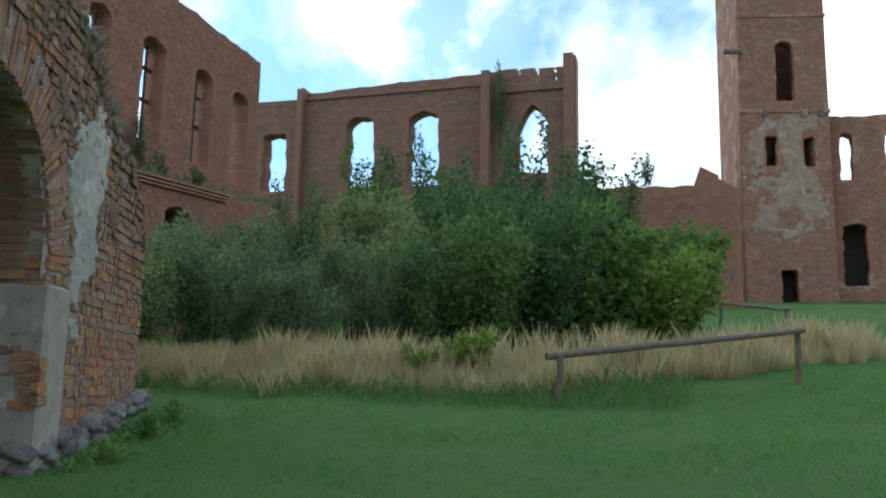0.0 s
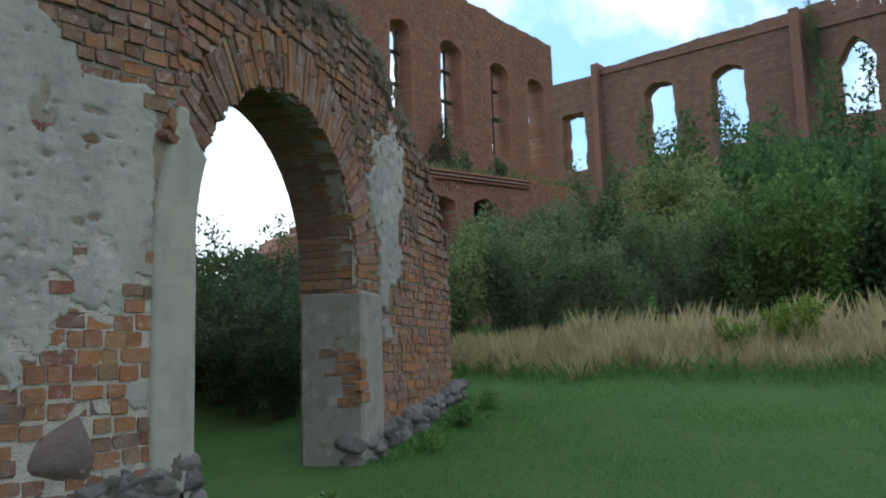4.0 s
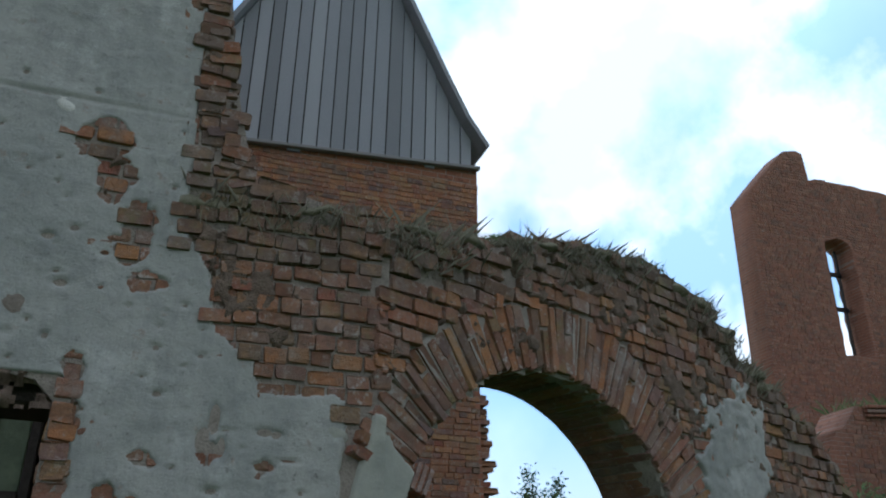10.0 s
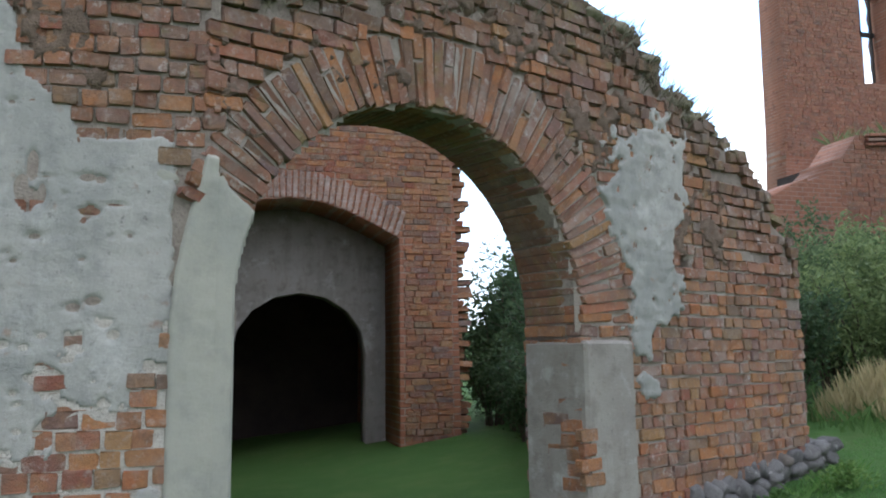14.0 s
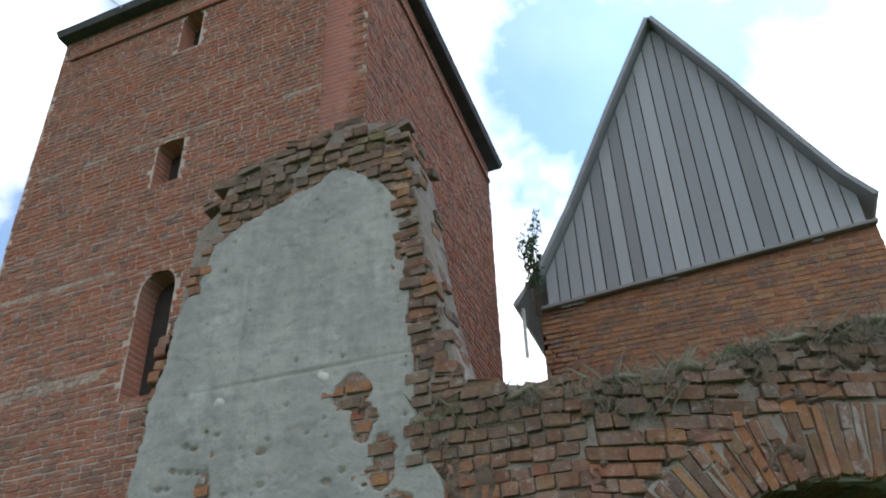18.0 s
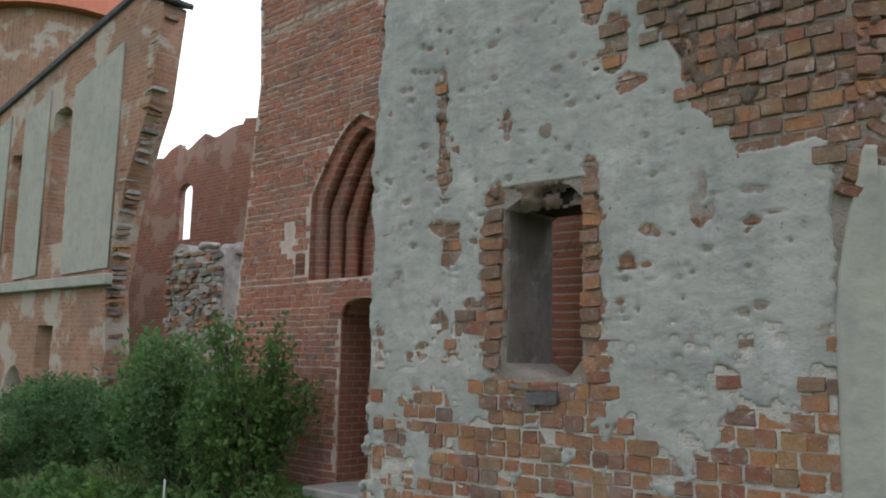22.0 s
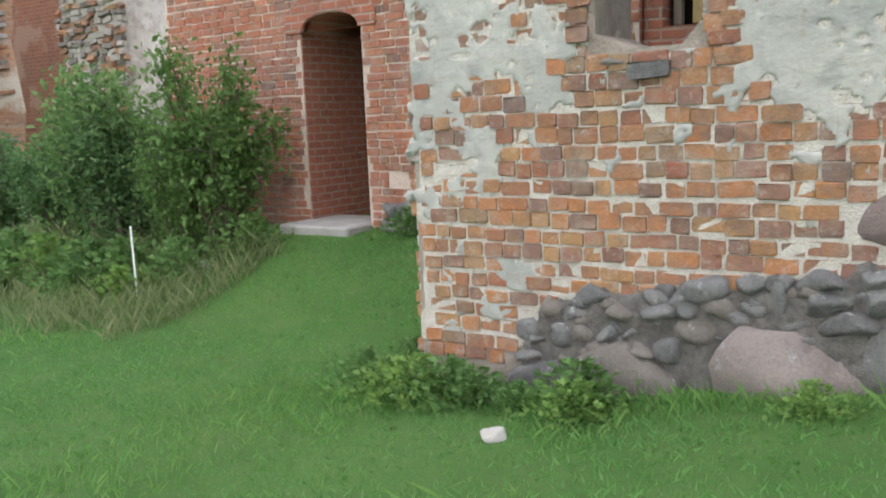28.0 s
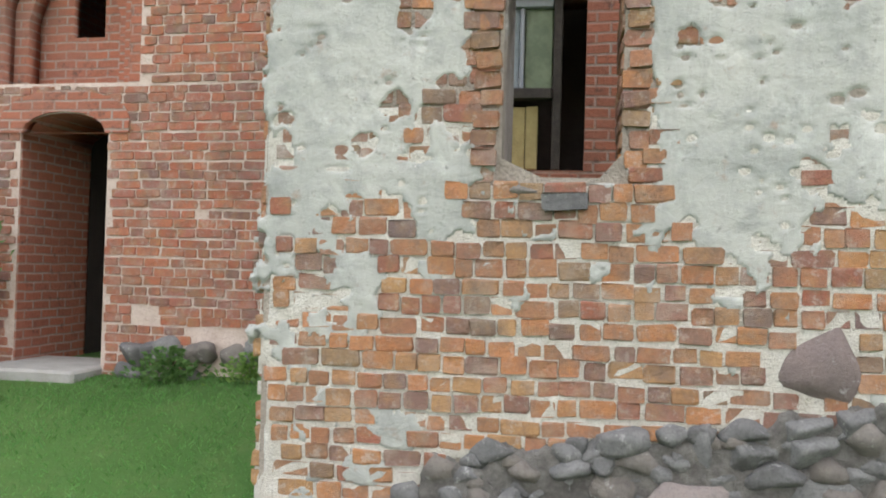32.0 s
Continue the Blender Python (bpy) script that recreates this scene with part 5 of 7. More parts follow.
def a_keep(u, v, half):
    if in_ring(u, v) or u < -0.03 + 0.05 * noise.noise(Vector((v * 30, 1, 0))) or (u - half < 2.41 and v < SPRING) or (u < 2.86 and v < 1.68):
        return False
    if v > interp(A_HEAD, u) - 0.02 or v < interp([(2.4, 0.5), (5.1, 0.82)], u):
        return False
    if (u - 3.5) ** 2 + (v - 2.2) ** 2 < 0.09 ** 2:
        return False
    gap = interp(A_HEAD, u) - v
    if gap < 0.26:
        return (5, 3.2) if r.random() > 0.20 else False
    if gap < 0.85 and r.random() < 0.07:
        return False
    return (r.choice((1, 1, 0, 4)), 1.5) if gap < 0.95 or u < 0.6 else (r.choice((0, 0, 4)), 1.1)


M_MORTAR_JOINT = mottled("grey-brown mortar", (0.40, 0.36, 0.31), (0.28, 0.245, 0.205), 10, 0.95, (0.17, 0.145, 0.12), 0.7)
A_BRICKS = courses(-0.06, 5.06, 0.45, 3.95, a_keep, r, 0.084, (0.10, 0.11, 0.12, 0.14, 0.20, 0.24), 0.009, 1.6, 0.007, 0.09)
lay(wall_a, A_BRICKS, PIECE_MATS, 220, (2.6, 2.6))
plaster_sheet("mortar", wall_a, M_MORTAR_JOINT, (0.0, 5.06, 0.3, 3.9), 0.04, lambda u, v: min(0.06 if in_ring(u, v) and (u - ARCH_C) ** 2 + (v - SPRING) ** 2 > 1.19 ** 2 else interp(A_HEAD, u) - 0.75 - v, 1 if v > SPRING - 0.05 or u > 2.42 else -0.2, math.hypot(u - ARCH_C, v - SPRING) - 1.19 if v > SPRING - 0.05 and u < 2.39 else 1, math.hypot(u - 3.5, v - 2.2) - 0.12) + 0.04 * fbm(u, v, 3, 21), -0.004, (), 0.3, 13, "lime mortar between the bricks")
# ring of the arch: two bricks deep, radial
n_v = 64
ringA, ringW = [], []
for i in range(n_v):
    a = math.pi * (i + 0.5) / n_v
    if a < 0.36:
        continue
    ro = ring_out(a)
    for k, (r0, r1) in enumerate(((1.155, ro),) if i % 3 else ((1.155, 1.155 + (ro - 1.155) * 0.62), (1.165 + (ro - 1.155) * 0.62, ro))):
        rm = (r0 + r1) / 2 + r.uniform(-0.012, 0.012)
        u, v = ARCH_C - rm * math.cos(a), SPRING + rm * math.sin(a)
        wdt = math.pi * rm / n_v - 0.008 - (0.012 if r.random() < 0.2 else 0)
        q = (u, v, 0.008 + r.uniform(-0.006, 0.007), r1 - r0, wdt, 0.15, math.pi - a + r.gauss(0, 0.014), 0, r.choice((0, 1, 4, 4)))
        if u < -0.02:
            ringW.append((q[0] + 2.95 - 0.02, *q[1:5], 0.1, *q[6:]))
        else:
            ringA.append(q)
            if k == 0:
                ringA.append((ARCH_C - 1.26 * math.cos(a), SPRING + 1.26 * math.sin(a), -0.14, 0.22, wdt, 0.35, math.pi - a, 0, 1))
lay(wall_a, ringA, PIECE_MATS, 80, (1.2, 3.2), "voussoir", "arch bricks")
lay(wall_w, ringW, PIECE_MATS, 10, (2.7, 2.2), "voussoir", "arch bricks")
# right jamb of the passage
M_STAINED = plaster_material("stained render", (0.265, 0.245, 0.215), (0.33, 0.315, 0.27), (0.17, 0.15, 0.13), (0.20, 0.13, 0.095), 0.4)
JB = courses(0.0, 0.5, 0.8, SPRING, lambda u, v, h: (0, 1.2), r, 0.092, (0.24,), 0.016, 1.2, 0.016)
lay(wall_a, JB, PIECE_MATS, 20, (0.2, 1.5), base=Matrix.Translation((2.40, 0, 0)) @ Matrix.Rotation(math.radians(-90), 4, "Y") @ Matrix.Translation((-0.5, 0, 0)))
pj = part("pilaster", box_mesh((2.37, 0.30, -0.49), (2.84, 1.69, 0.045), 0.02), M_STAINED, wall_a, "stained grey rendered pilaster block")
pj.matrix_basis = Matrix.Identity(4)
scar = [(2.36 + r.uniform(0, 0.08), 0.86 + 0.088 * k, 0.053, r.uniform(0.11, 0.2), 0.075, 0.05, r.gauss(0, 0.03), 0, 0) for k in range(4)]
lay(wall_a, scar, PIECE_MATS, 4, (2.4, 1))
scar = [(0.46 - r.uniform(0, 0.06), 0.82 + 0.088 * k, 0.006, r.uniform(0.12, 0.2), 0.075, 0.05, r.gauss(0, 0.03), 0, 0) for k in range(5)]
lay(wall_a, scar, PIECE_MATS, 5, (0.4, 1), base=Matrix.Translation((2.37, 0, 0)) @ Matrix.Rotation(math.radians(-90), 4, "Y") @ Matrix.Translation((-0.5, 0, 0)))


def a_patch(u, v):
    d = min(0.46 - abs(u - 3.10 - 0.12 * (v - 2.6)), 3.2 - v, v - 1.7)
    d2 = 0.30 - math.hypot((u - 2.98) / 0.6, (v - 1.75) / 1.7)
    ring = math.hypot(u - ARCH_C, v - SPRING) - 1.63
    return min(max(d, d2), ring if v > SPRING else 1) - 0.05 + 0.20 * fbm(u, v, 2.6, 12) + 0.10 * fbm(u, v, 8, 14) + 0.03 * fbm(u, v, 22, 15)


plaster_sheet("plaster", wall_a, M_PLASTER, (2.4, 3.8, 1.2, 3.4), 0.018, a_patch, 0.024, [(pr.uniform(2.7, 3.6), pr.uniform(1.8, 3.2), 0.015, 0.02, 0.03) for i in range(30)] + [(3.5, 2.2, 0.06, 0.05, 0.1)], 1.0, 8, "patch of pale grey lime plaster")
plaster_sheet("inner_render", wall_a, M_RENDER, (-0.009, 0.25, 0.2, 2.42), 0.012, lambda u, v: min(2.44 - 0.9 * u - v + 0.03 * fbm(u, v, 9, 8), (ARCH_C - math.sqrt(max(0, ARCH_R ** 2 - max(0, v - SPRING) ** 2))) - u + 0.012), 0.028, (), 0.2, 9, "grey render at the springing of the arch")
M_CRUST = mottled("washed-out mortar and dirt", (0.24, 0.175, 0.13), (0.13, 0.095, 0.07), 11, 1.0, (0.09, 0.075, 0.06), 1.0)


def a_crust(u, v):
    head = interp(A_HEAD, u) - v
    if head < 0.03 or head > 1.15 or math.hypot(u - ARCH_C, v - SPRING) < 1.2 or v < SPRING:
        return -0.2
    ring = -0.04 if in_ring(u, v) else 0.0
    return 0.085 * fbm(u, v, 3.4, 31) + 0.06 * fbm(u, v, 11, 32) + 0.03 * noise.noise(Vector((u * 33, v * 33, 4))) - 0.022 + ring


def w_crust(u, v):
    if w_field(u, v) > 0.0 or v > interp([(1.0, 5.8), (1.88, 5.55), (1.97, 5.0), (2.12, 4.0), (2.22, 3.62), (2.95, 3.40)], u) - 0.04 or v < 2.4 or u - interp(W_LEFT, v) < 0.02 or v > 5.3 and u < 0.5:
        return -0.2
    return 0.085 * fbm(u, v, 3.4, 41) + 0.06 * fbm(u, v, 11, 42) + 0.03 * noise.noise(Vector((u * 33, v * 33, 7))) - 0.022


plaster_sheet("crust", wall_a, M_CRUST, (0.0, 4.0, 1.8, 3.95), 0.018, a_crust, 0.020, (), 1.5, 12, "dirt and washed-out mortar over the bricks")
plaster_sheet("crust", wall_w, M_CRUST, (0.15, 2.95, 2.4, 5.7), 0.018, w_crust, 0.020, (), 1.5, 13, "dirt and washed-out mortar over the bricks")
footing(wall_a, 2.36, 5.35, lambda u: 0.02 + 0.12 * (u - 2.4), lambda u: interp([(2.4, 0.52), (5.1, 0.86)], u), r, (), 0.08)
for k in range(9):
    boulder(wall_a, 5.2 + r.uniform(-0.1, 0.15), 0.35 + 0.06 * k, -0.1 * (k % 4) + 0.05, 0.3, 0.22, 0.26, r)
# The hole is cut in the wall; this near-black block paints its shade.
ph = part("putlog_shade", box_mesh((3.40, 2.10, -0.34), (3.60, 2.30, -0.28)), M_DARK, wall_a, "dark block standing for the shade in the putlog hole")
ph.matrix_basis = Matrix.Identity(4)
# broken wall head: loose bricks lying across the depth
head = []
for s, z in [(x0 * 0.11, None) for x0 in range(0, 46)]:
    zz = interp(A_HEAD, s)
    for k in range(3):
        if r.random() < 0.72:
            head.append((s + r.uniform(-0.05, 0.05), zz + r.uniform(-0.03, 0.06), -0.02 - 0.16 * k + r.uniform(-0.03, 0.05), r.uniform(0.11, 0.24), r.uniform(0.05, 0.085), r.uniform(0.1, 0.16), r.gauss(0, 0.16), r.gauss(0, 0.12), 5))
lay(wall_a, head, PIECE_MATS, 0, (0, 0), label="weathered loose bricks on the wall head")
whead = []
for u in [0.35 + 0.1 * i for i in range(16)] + [2.35 + 0.1 * i for i in range(7)]:
    top = interp([(0.3, 5.3), (0.48, 5.66), (0.69, 5.70), (1.38, 5.88), (1.85, 5.74), (1.96, 5.5), (2.02, 5.0), (2.18, 4.0), (2.30, 3.60), (2.95, 3.46)], u)
    for k in range(4):
        if r.random() < 0.75:
            whead.append((u + r.uniform(-0.05, 0.05), top + r.uniform(-0.05, 0.05), 0.0 - 0.17 * k + r.uniform(-0.03, 0.05), r.uniform(0.11, 0.24), r.uniform(0.05, 0.085), r.uniform(0.1, 0.16), r.gauss(0, 0.16), r.gauss(0, 0.12), 5))
for i in range(27):
    v = 3.58 + 0.078 * i
    for k in range(4):
        if r.random() < 0.85:
            whead.append((interp([(3.6, 2.22), (4.0, 2.12), (4.5, 2.03), (5.0, 1.97), (5.6, 1.88)], v) + r.uniform(-0.12, -0.03), v + r.uniform(-0.02, 0.02), 0.02 - 0.125 * k, r.uniform(0.10, 0.17), r.uniform(0.05, 0.075), 0.13, r.gauss(0, 0.14), r.gauss(0, 0.12), r.choice((0, 1, 1, 5))))
lay(wall_w, whead, PIECE_MATS, 0, (0, 0), label="weathered loose bricks on the wall head")

# brick faces of the gate tower and the gable house


def inside(poly, u, v):
    c = False
    for (x0, y0), (x1, y1) in zip(poly, poly[1:] + poly[:1]):
        if (y0 > v) != (y1 > v) and u < (x1 - x0) * (v - y0) / (y1 - y0) + x0:
            c = not c
    return c


M_EDGE = [(-0.8, -5.75), (2.5, -5.45), (5.0, -5.2), (8.0, -5.4), (11.9, -5.45)]
M_SCARS = [(-2.25, 0.66, 0.17, 0.10), (-1.6, 0.42, 0.4, 0.2), (-4.4, 2.95, 0.16, 0.2), (-1.85, 1.42, 0.075, 0.05)]


def m_keep(u, v, half):
    if u - half < interp(M_EDGE, v):
        return False
    for q in M_HOLES + [NICHE]:
        if inside(q, u, v) or inside(q, u - half, v) or inside(q, u + half, v):
            return False
    if math.hypot((u + 3.035) / 0.57, (v - 2.0) / 0.42) < 1 and v > 2.04:
        return False
    for a, b2, ru, rv in M_SCARS:
        if ((u - a) / ru) ** 2 + ((v - b2) / rv) ** 2 < 1:
            return False
    if 8.94 < v < 9.05 and fbm(u, v, 1.5, 3) > -0.15 or 5.62 < v < 5.72 and u < -3.2 or 7.0 < v < 7.1 and u < -3.4:
        return (3, 1.0)
    return (2, 1.0)


M_B = courses(-5.75, 0.0, -0.35, 11.9, m_keep, r, 0.0735, (0.11, 0.16, 0.21), 0.013, 1.1, 0.006, 0.03)
for i in range(13):
    a = math.pi * (i + 0.5) / 13
    M_B.append((-3.035 - 0.48 * math.cos(a), 2.08 + 0.25 * math.sin(a), 0.012, 0.20, 0.085, 0.05, math.pi - a if abs(a - 1.57) > 0.6 else math.pi / 2 + (1.57 - a) * 0.7, 0, 1))
lay(tower, M_B, PIECE_MATS, 280, (-2.0, 1.4), base=TW)
side = courses(0.0, 5.3, 3.0, 11.9, lambda u, v, h: False if 1.0 < u < 1.6 and 5.5 < v < 6.8 or v > 11.8 - 0.072 * u else (2, 1.0), r, 0.081, (0.12, 0.24, 0.24), 0.012, 0.9, 0.007, 0.04)
lay(tower, side, PIECE_MATS, 0, (0, 0), base=upright(0.45, 2.3, 0, 93))
part_mesh("door_jamb", slab("door_jamb", [(0.0, 0.2), (0.86, 0.2), (0.86, 2.06), (0.0, 2.06)], [], 0.012), M_FIELD_M, tower, "dim red brick jamb of the door").matrix_world = upright(-2.966, 2.32, 0, 90)
NI = [(2.55 - 1.26, -0.6), (2.55 - 1.26, 3.2), (1.9, 3.55), (2.8, 3.74), (3.7, 3.55), (5.55 - 1.26, 3.2), (5.55 - 1.26, -0.6)]
M_HOUSE_PIECE = [(M_BRICK, M_BRICK_STUFF)]


def h_keep(u, v, half):
    if inside(NI, u, v) or inside(NI, u - half, v) or inside(NI, u + half, v):
        return False
    if 1.2 < u < 4.4 and v > 3.0 and math.hypot((u - 2.79) / 1.62, (v - 3.15) / 0.92) < 1:
        return False
    return (0, 2.2 if u > 4.35 and v < 4.6 else 0.8)


H_B = courses(0.0, 4.97, 0.0, 8.0, h_keep, r, 0.083, (0.12, 0.25, 0.25), 0.012, 0.9, 0.008, 0.05)
lay(house, H_B, M_HOUSE_PIECE, 150, (4.6, 2.0), base=upright(1.26, 7.1, 0))
hr = []
for i in range(36):
    f = (i + 0.5) / 36
    u = 1.30 + 2.98 * f
    v = 3.2 + 0.5 * math.sin(math.pi * f)
    hr.append((u, v + 0.19, 0.02 + r.uniform(-0.004, 0.01), 0.062, 0.36, 0.06, (f - 0.5) * -0.7, 0, 0))
M_PALE_BRICK = brick_piece_material("pale limewashed brick", [(0.0, (0.40, 0.27, 0.22)), (1.0, (0.48, 0.35, 0.29))], (0.52, 0.46, 0.42), 0.6)
lay(house, hr, [(M_PALE_BRICK, M_PALE_BRICK)], 60, (2.8, 3.6), "arch_brick", base=upright(1.26, 7.1, 0))
# ragged right corner of the house: toothed brick ends
tooth = []
for i in range(48):
    v = 0.3 + 0.093 * i
    tooth.append((4.98 + r.uniform(0.0, 0.16) * (1 if v < 4.2 else 0.2), v, -0.05 + r.uniform(-0.1, 0.04), 0.3, 0.08, 0.25, r.gauss(0, 0.05), r.gauss(0, 0.05), 0))
lay(house, tooth, M_HOUSE_PIECE, 48, (4.9, 2), base=upright(1.26, 7.1, 0))


def far_bricks(parent, name, m, outline, holes, mat, course, length, seed):
    """Brick faces of a far wall, each brick a little proud, joined."""
    q = random.Random(seed)
    us, vs2 = [p[0] for p in outline], [p[1] for p in outline]
    verts, faces = [], []
    v, row = min(vs2), 0
    while v < max(vs2):
        u = min(us) - (length / 2 if row % 2 else 0)
        while u < max(us):
            ln = length * q.choice((0.5, 1.0, 1.0)) * q.uniform(0.94, 1.06)
            c = [(u + 0.01, v), (u + ln - 0.012, v), (u + ln - 0.012, v + course - 0.016), (u + 0.01, v + course - 0.016)]
            if q.random() < 0.965 and all(inside(outline, *k) and not any(inside(hh, *k) for hh in holes) for k in c):
                o = len(verts)
                out = q.uniform(0.006, 0.022)
                verts += [(*k, -0.01) for k in c] + [(k[0], k[1], out + q.uniform(-0.004, 0.004)) for k in c]
                faces += [(o + 4, o + 5, o + 6, o + 7), (o, o + 1, o + 5, o + 4), (o + 1, o + 2, o + 6, o + 5), (o + 2, o + 3, o + 7, o + 6), (o + 3, o, o + 4, o + 7)]
            u += ln
        v += course
        row += 1
    ob = part_mesh("brickwork", raw_mesh("brickwork", verts, faces), mat, parent, name)
    ob.matrix_world = m
    ob["kind"] = "stuff"


U_STOPS = [(0.0, (0.25, 0.105, 0.07)), (0.3, (0.34, 0.15, 0.095)), (0.6, (0.29, 0.125, 0.085)), (0.85, (0.40, 0.20, 0.135)), (1.0, (0.17, 0.10, 0.08))]
F_STOPS = [(0.0, (0.19, 0.10, 0.075)), (0.3, (0.27, 0.14, 0.10)), (0.6, (0.22, 0.12, 0.09)), (0.85, (0.33, 0.20, 0.15)), (1.0, (0.13, 0.09, 0.075))]
T_STOPS = [(0.0, (0.25, 0.11, 0.075)), (0.3, (0.36, 0.165, 0.105)), (0.6, (0.30, 0.135, 0.09)), (0.85, (0.43, 0.25, 0.18)), (1.0, (0.20, 0.12, 0.09))]
M_U_FAR = brick_piece_material("palace brick", U_STOPS, (0.20, 0.14, 0.11), 0.45, True)
M_F_FAR = brick_piece_material("far wing brick", F_STOPS, (0.17, 0.13, 0.11), 0.5, True)
M_T_FAR = brick_piece_material("corner tower brick", T_STOPS, (0.40, 0.30, 0.24), 0.6, True)
far_bricks(palace, "palace brickwork", upright(0, 15, 0), [p if p[1] > 1 else (p[0], 7.0) for p in U_OUT], [arch_top(a - 0.05, b2 + 0.05, 9.25, 13.3, 0.35) for a, b2 in UW], M_U_FAR, 0.10, 0.28, 1)
far_bricks(palace, "lower palace brickwork", upright(0, 10, 0), [(max(p[0], 15.5), max(p[1], 2.6)) for p in LOW_OUT if p[0] >= 15.5] + [(15.5, 5.2), (15.5, 2.6)], [arch_top(16.8, 18.3, 2.4, 5.57, 0.22), arch_top(18.95, 20.4, 2.4, 5.73, 0.25)], M_U_FAR, 0.10, 0.28, 2)
far_bricks(wing, "far wing brickwork", upright(40, 0, 0, -90), [p if p[1] > 2 else (p[0], 7.0) for p in F_OUT], [arch_top(-19.3, -17.65, 11.1, 14.55, 0.02), arch_top(-14.35, -12.5, 11.1, 15.2, 0.5), arch_top(-10.8, -8.9, 11.0, 15.2, 0.5), arch_top(-4.95, -3.2, 11.4, 15.15, 1.1, 10, True), ], M_F_FAR, 0.13, 0.36, 3)
far_bricks(wing, "low wall brickwork", upright(40.2, 0, 0, -90), [(-1.8, 6.0), (5.5, 6.0), (5.5, 9.9), (3.8, 10.3), (-1.8, 10.4)], [], M_U_FAR, 0.13, 0.36, 4)
far_bricks(corner, "corner tower brickwork", T_M, [(0.02, 5.2), (4.98, 5.2), (4.98, 26.4), (0.02, 26.4)], [arch_top(1.85, 3.0, 4.9, 7.9, 0.05), arch_top(2.0, 3.3, 17.65, 21.55, 0.5), arch_top(1.25, 2.15, 13.75, 15.8, 0.3), arch_top(3.4, 4.25, 13.7, 15.7, 0.3)], M_T_FAR, 0.13, 0.36, 5)
far_bricks(corner, "curtain wall brickwork", upright(52, 0, 0, -90), [(11.35, 6.0), (18.0, 6.0), (18.0, 16.5), (11.35, 16.8)], [arch_top(11.7, 12.6, 13.1, 16.1, 0.2), arch_top(14.1, 15.1, 13.1, 16.1, 0.2), arch_top(11.6, 13.1, 6.9, 10.7, 0.2)], M_T_FAR, 0.13, 0.36, 6)


def t_field(u, v):
    d = min(v - 9.4, 16.9 - v, u - 0.1, 4.9 - u) * 0.12
    for a, b2, ru, rv in CORNER_HOLES:
        d = min(d, (math.hypot((u - a) / ru, (v - b2) / rv) - 1.15) * 0.3)
    return min(d, 0.12) - 0.075 + 0.16 * fbm(u, v, 0.8, 51) + 0.08 * fbm(u, v, 3, 52)


M_BUFF = plaster_material("buff weathered plaster", (0.31, 0.225, 0.165), (0.37, 0.295, 0.23), (0.22, 0.14, 0.10), (0.22, 0.12, 0.085))
plaster_sheet("plaster", corner, M_BUFF, (0.0, 5.0, 9.0, 17.0), 0.07, t_field, 0.035, (), 1.0, 21, "buff weathered plaster").matrix_world = T_M
for u in (1.25, 3.5, 4.4):
    part("beam_end", box_mesh((u, 16.75, -0.1), (u + 0.3, 17.2, 0.12), 0.03), M_PLANK_BROWN, corner).matrix_world = T_M

# link wall with a timber window behind the opening of the gate wall
link = structure("wall_link", slab("wall_link", [(0.46, -0.6), (2.6, -0.6), (2.6, 3.1), (1.9, 3.25), (0.46, 3.3)], [[(0.60, 1.80), (1.42, 1.80), (1.42, 3.05), (0.60, 3.05)]], 0.4), M_FIELD_M, upright(0, 2.36, 0), "low brick wall joining gate tower and gable house")
frame_w = thing("window_frame", "old grey-green timber window frame with a yellowed board", "window")
for nm, lo, hi, mt in (
    ("stile", (0.66, 2.42, 2.31), (0.74, 2.5, 3.04), M_PLANK), ("stile", (1.19, 2.42, 1.81), (1.25, 2.5, 3.04), M_LINTEL),
    ("rail", (0.62, 2.39, 2.31), (1.185, 2.5, 2.385), M_LINTEL), ("rail", (0.745, 2.42, 2.97), (1.185, 2.5, 3.04), M_PLANK),
    ("mullion", (0.95, 2.43, 2.39), (0.98, 2.49, 2.965), M_PLANK), ("pane", (0.745, 2.46, 2.39), (0.947, 2.475, 2.965), M_PANE),
    ("pane", (0.983, 2.46, 2.39), (1.185, 2.475, 2.965), M_PANE_GREEN), ("board", (0.79, 2.45, 1.815), (1.0, 2.48, 2.26), M_YELLOW),
    ("board", (1.005, 2.445, 1.815), (1.09, 2.475, 2.265), M_YELLOW), ("post", (0.66, 2.43, 1.81), (0.72, 2.5, 2.3), M_PLANK_BROWN)):
    part(nm, box_mesh(lo, hi, 0.006), mt, frame_w)
# Dark block behind the window frame: painted shade seen through the gap.
part("room_shade", box_mesh((0.40, 2.80, 1.6), (1.6, 3.1, 3.2)), M_DARK, link).matrix_world = Matrix.Identity(4)

# rubble at the foot of the gate tower
TURN_TOWER = pose(0.45, 2.3, 0, 0, 0, -3) @ pose(-0.45, -2.3, 0)
for i in range(22):
    u = -0.4 - 1.6 * (i % 11) / 11 + r.uniform(-0.06, 0.06)
    if -1.35 < u < -0.95 and i < 11:
        continue
    w = r.uniform(0.14, 0.3)
    ob = new("rubble_stone", r.choice([BOULDERS[3], BOULDERS[9], BOULDERS[4], BOULDERS[1]]))
    ob.parent = tower
    ob.matrix_basis = pose(u, 2.27 + r.uniform(-0.04, 0.05), 0.18 + 0.17 * (i // 11) + r.uniform(0, 0.08), r.uniform(0, 60), 0, r.uniform(0, 360)) @ Matrix.Diagonal((w, w * 0.8, w * 0.7, 1))

tower.matrix_world = TURN_TOWER

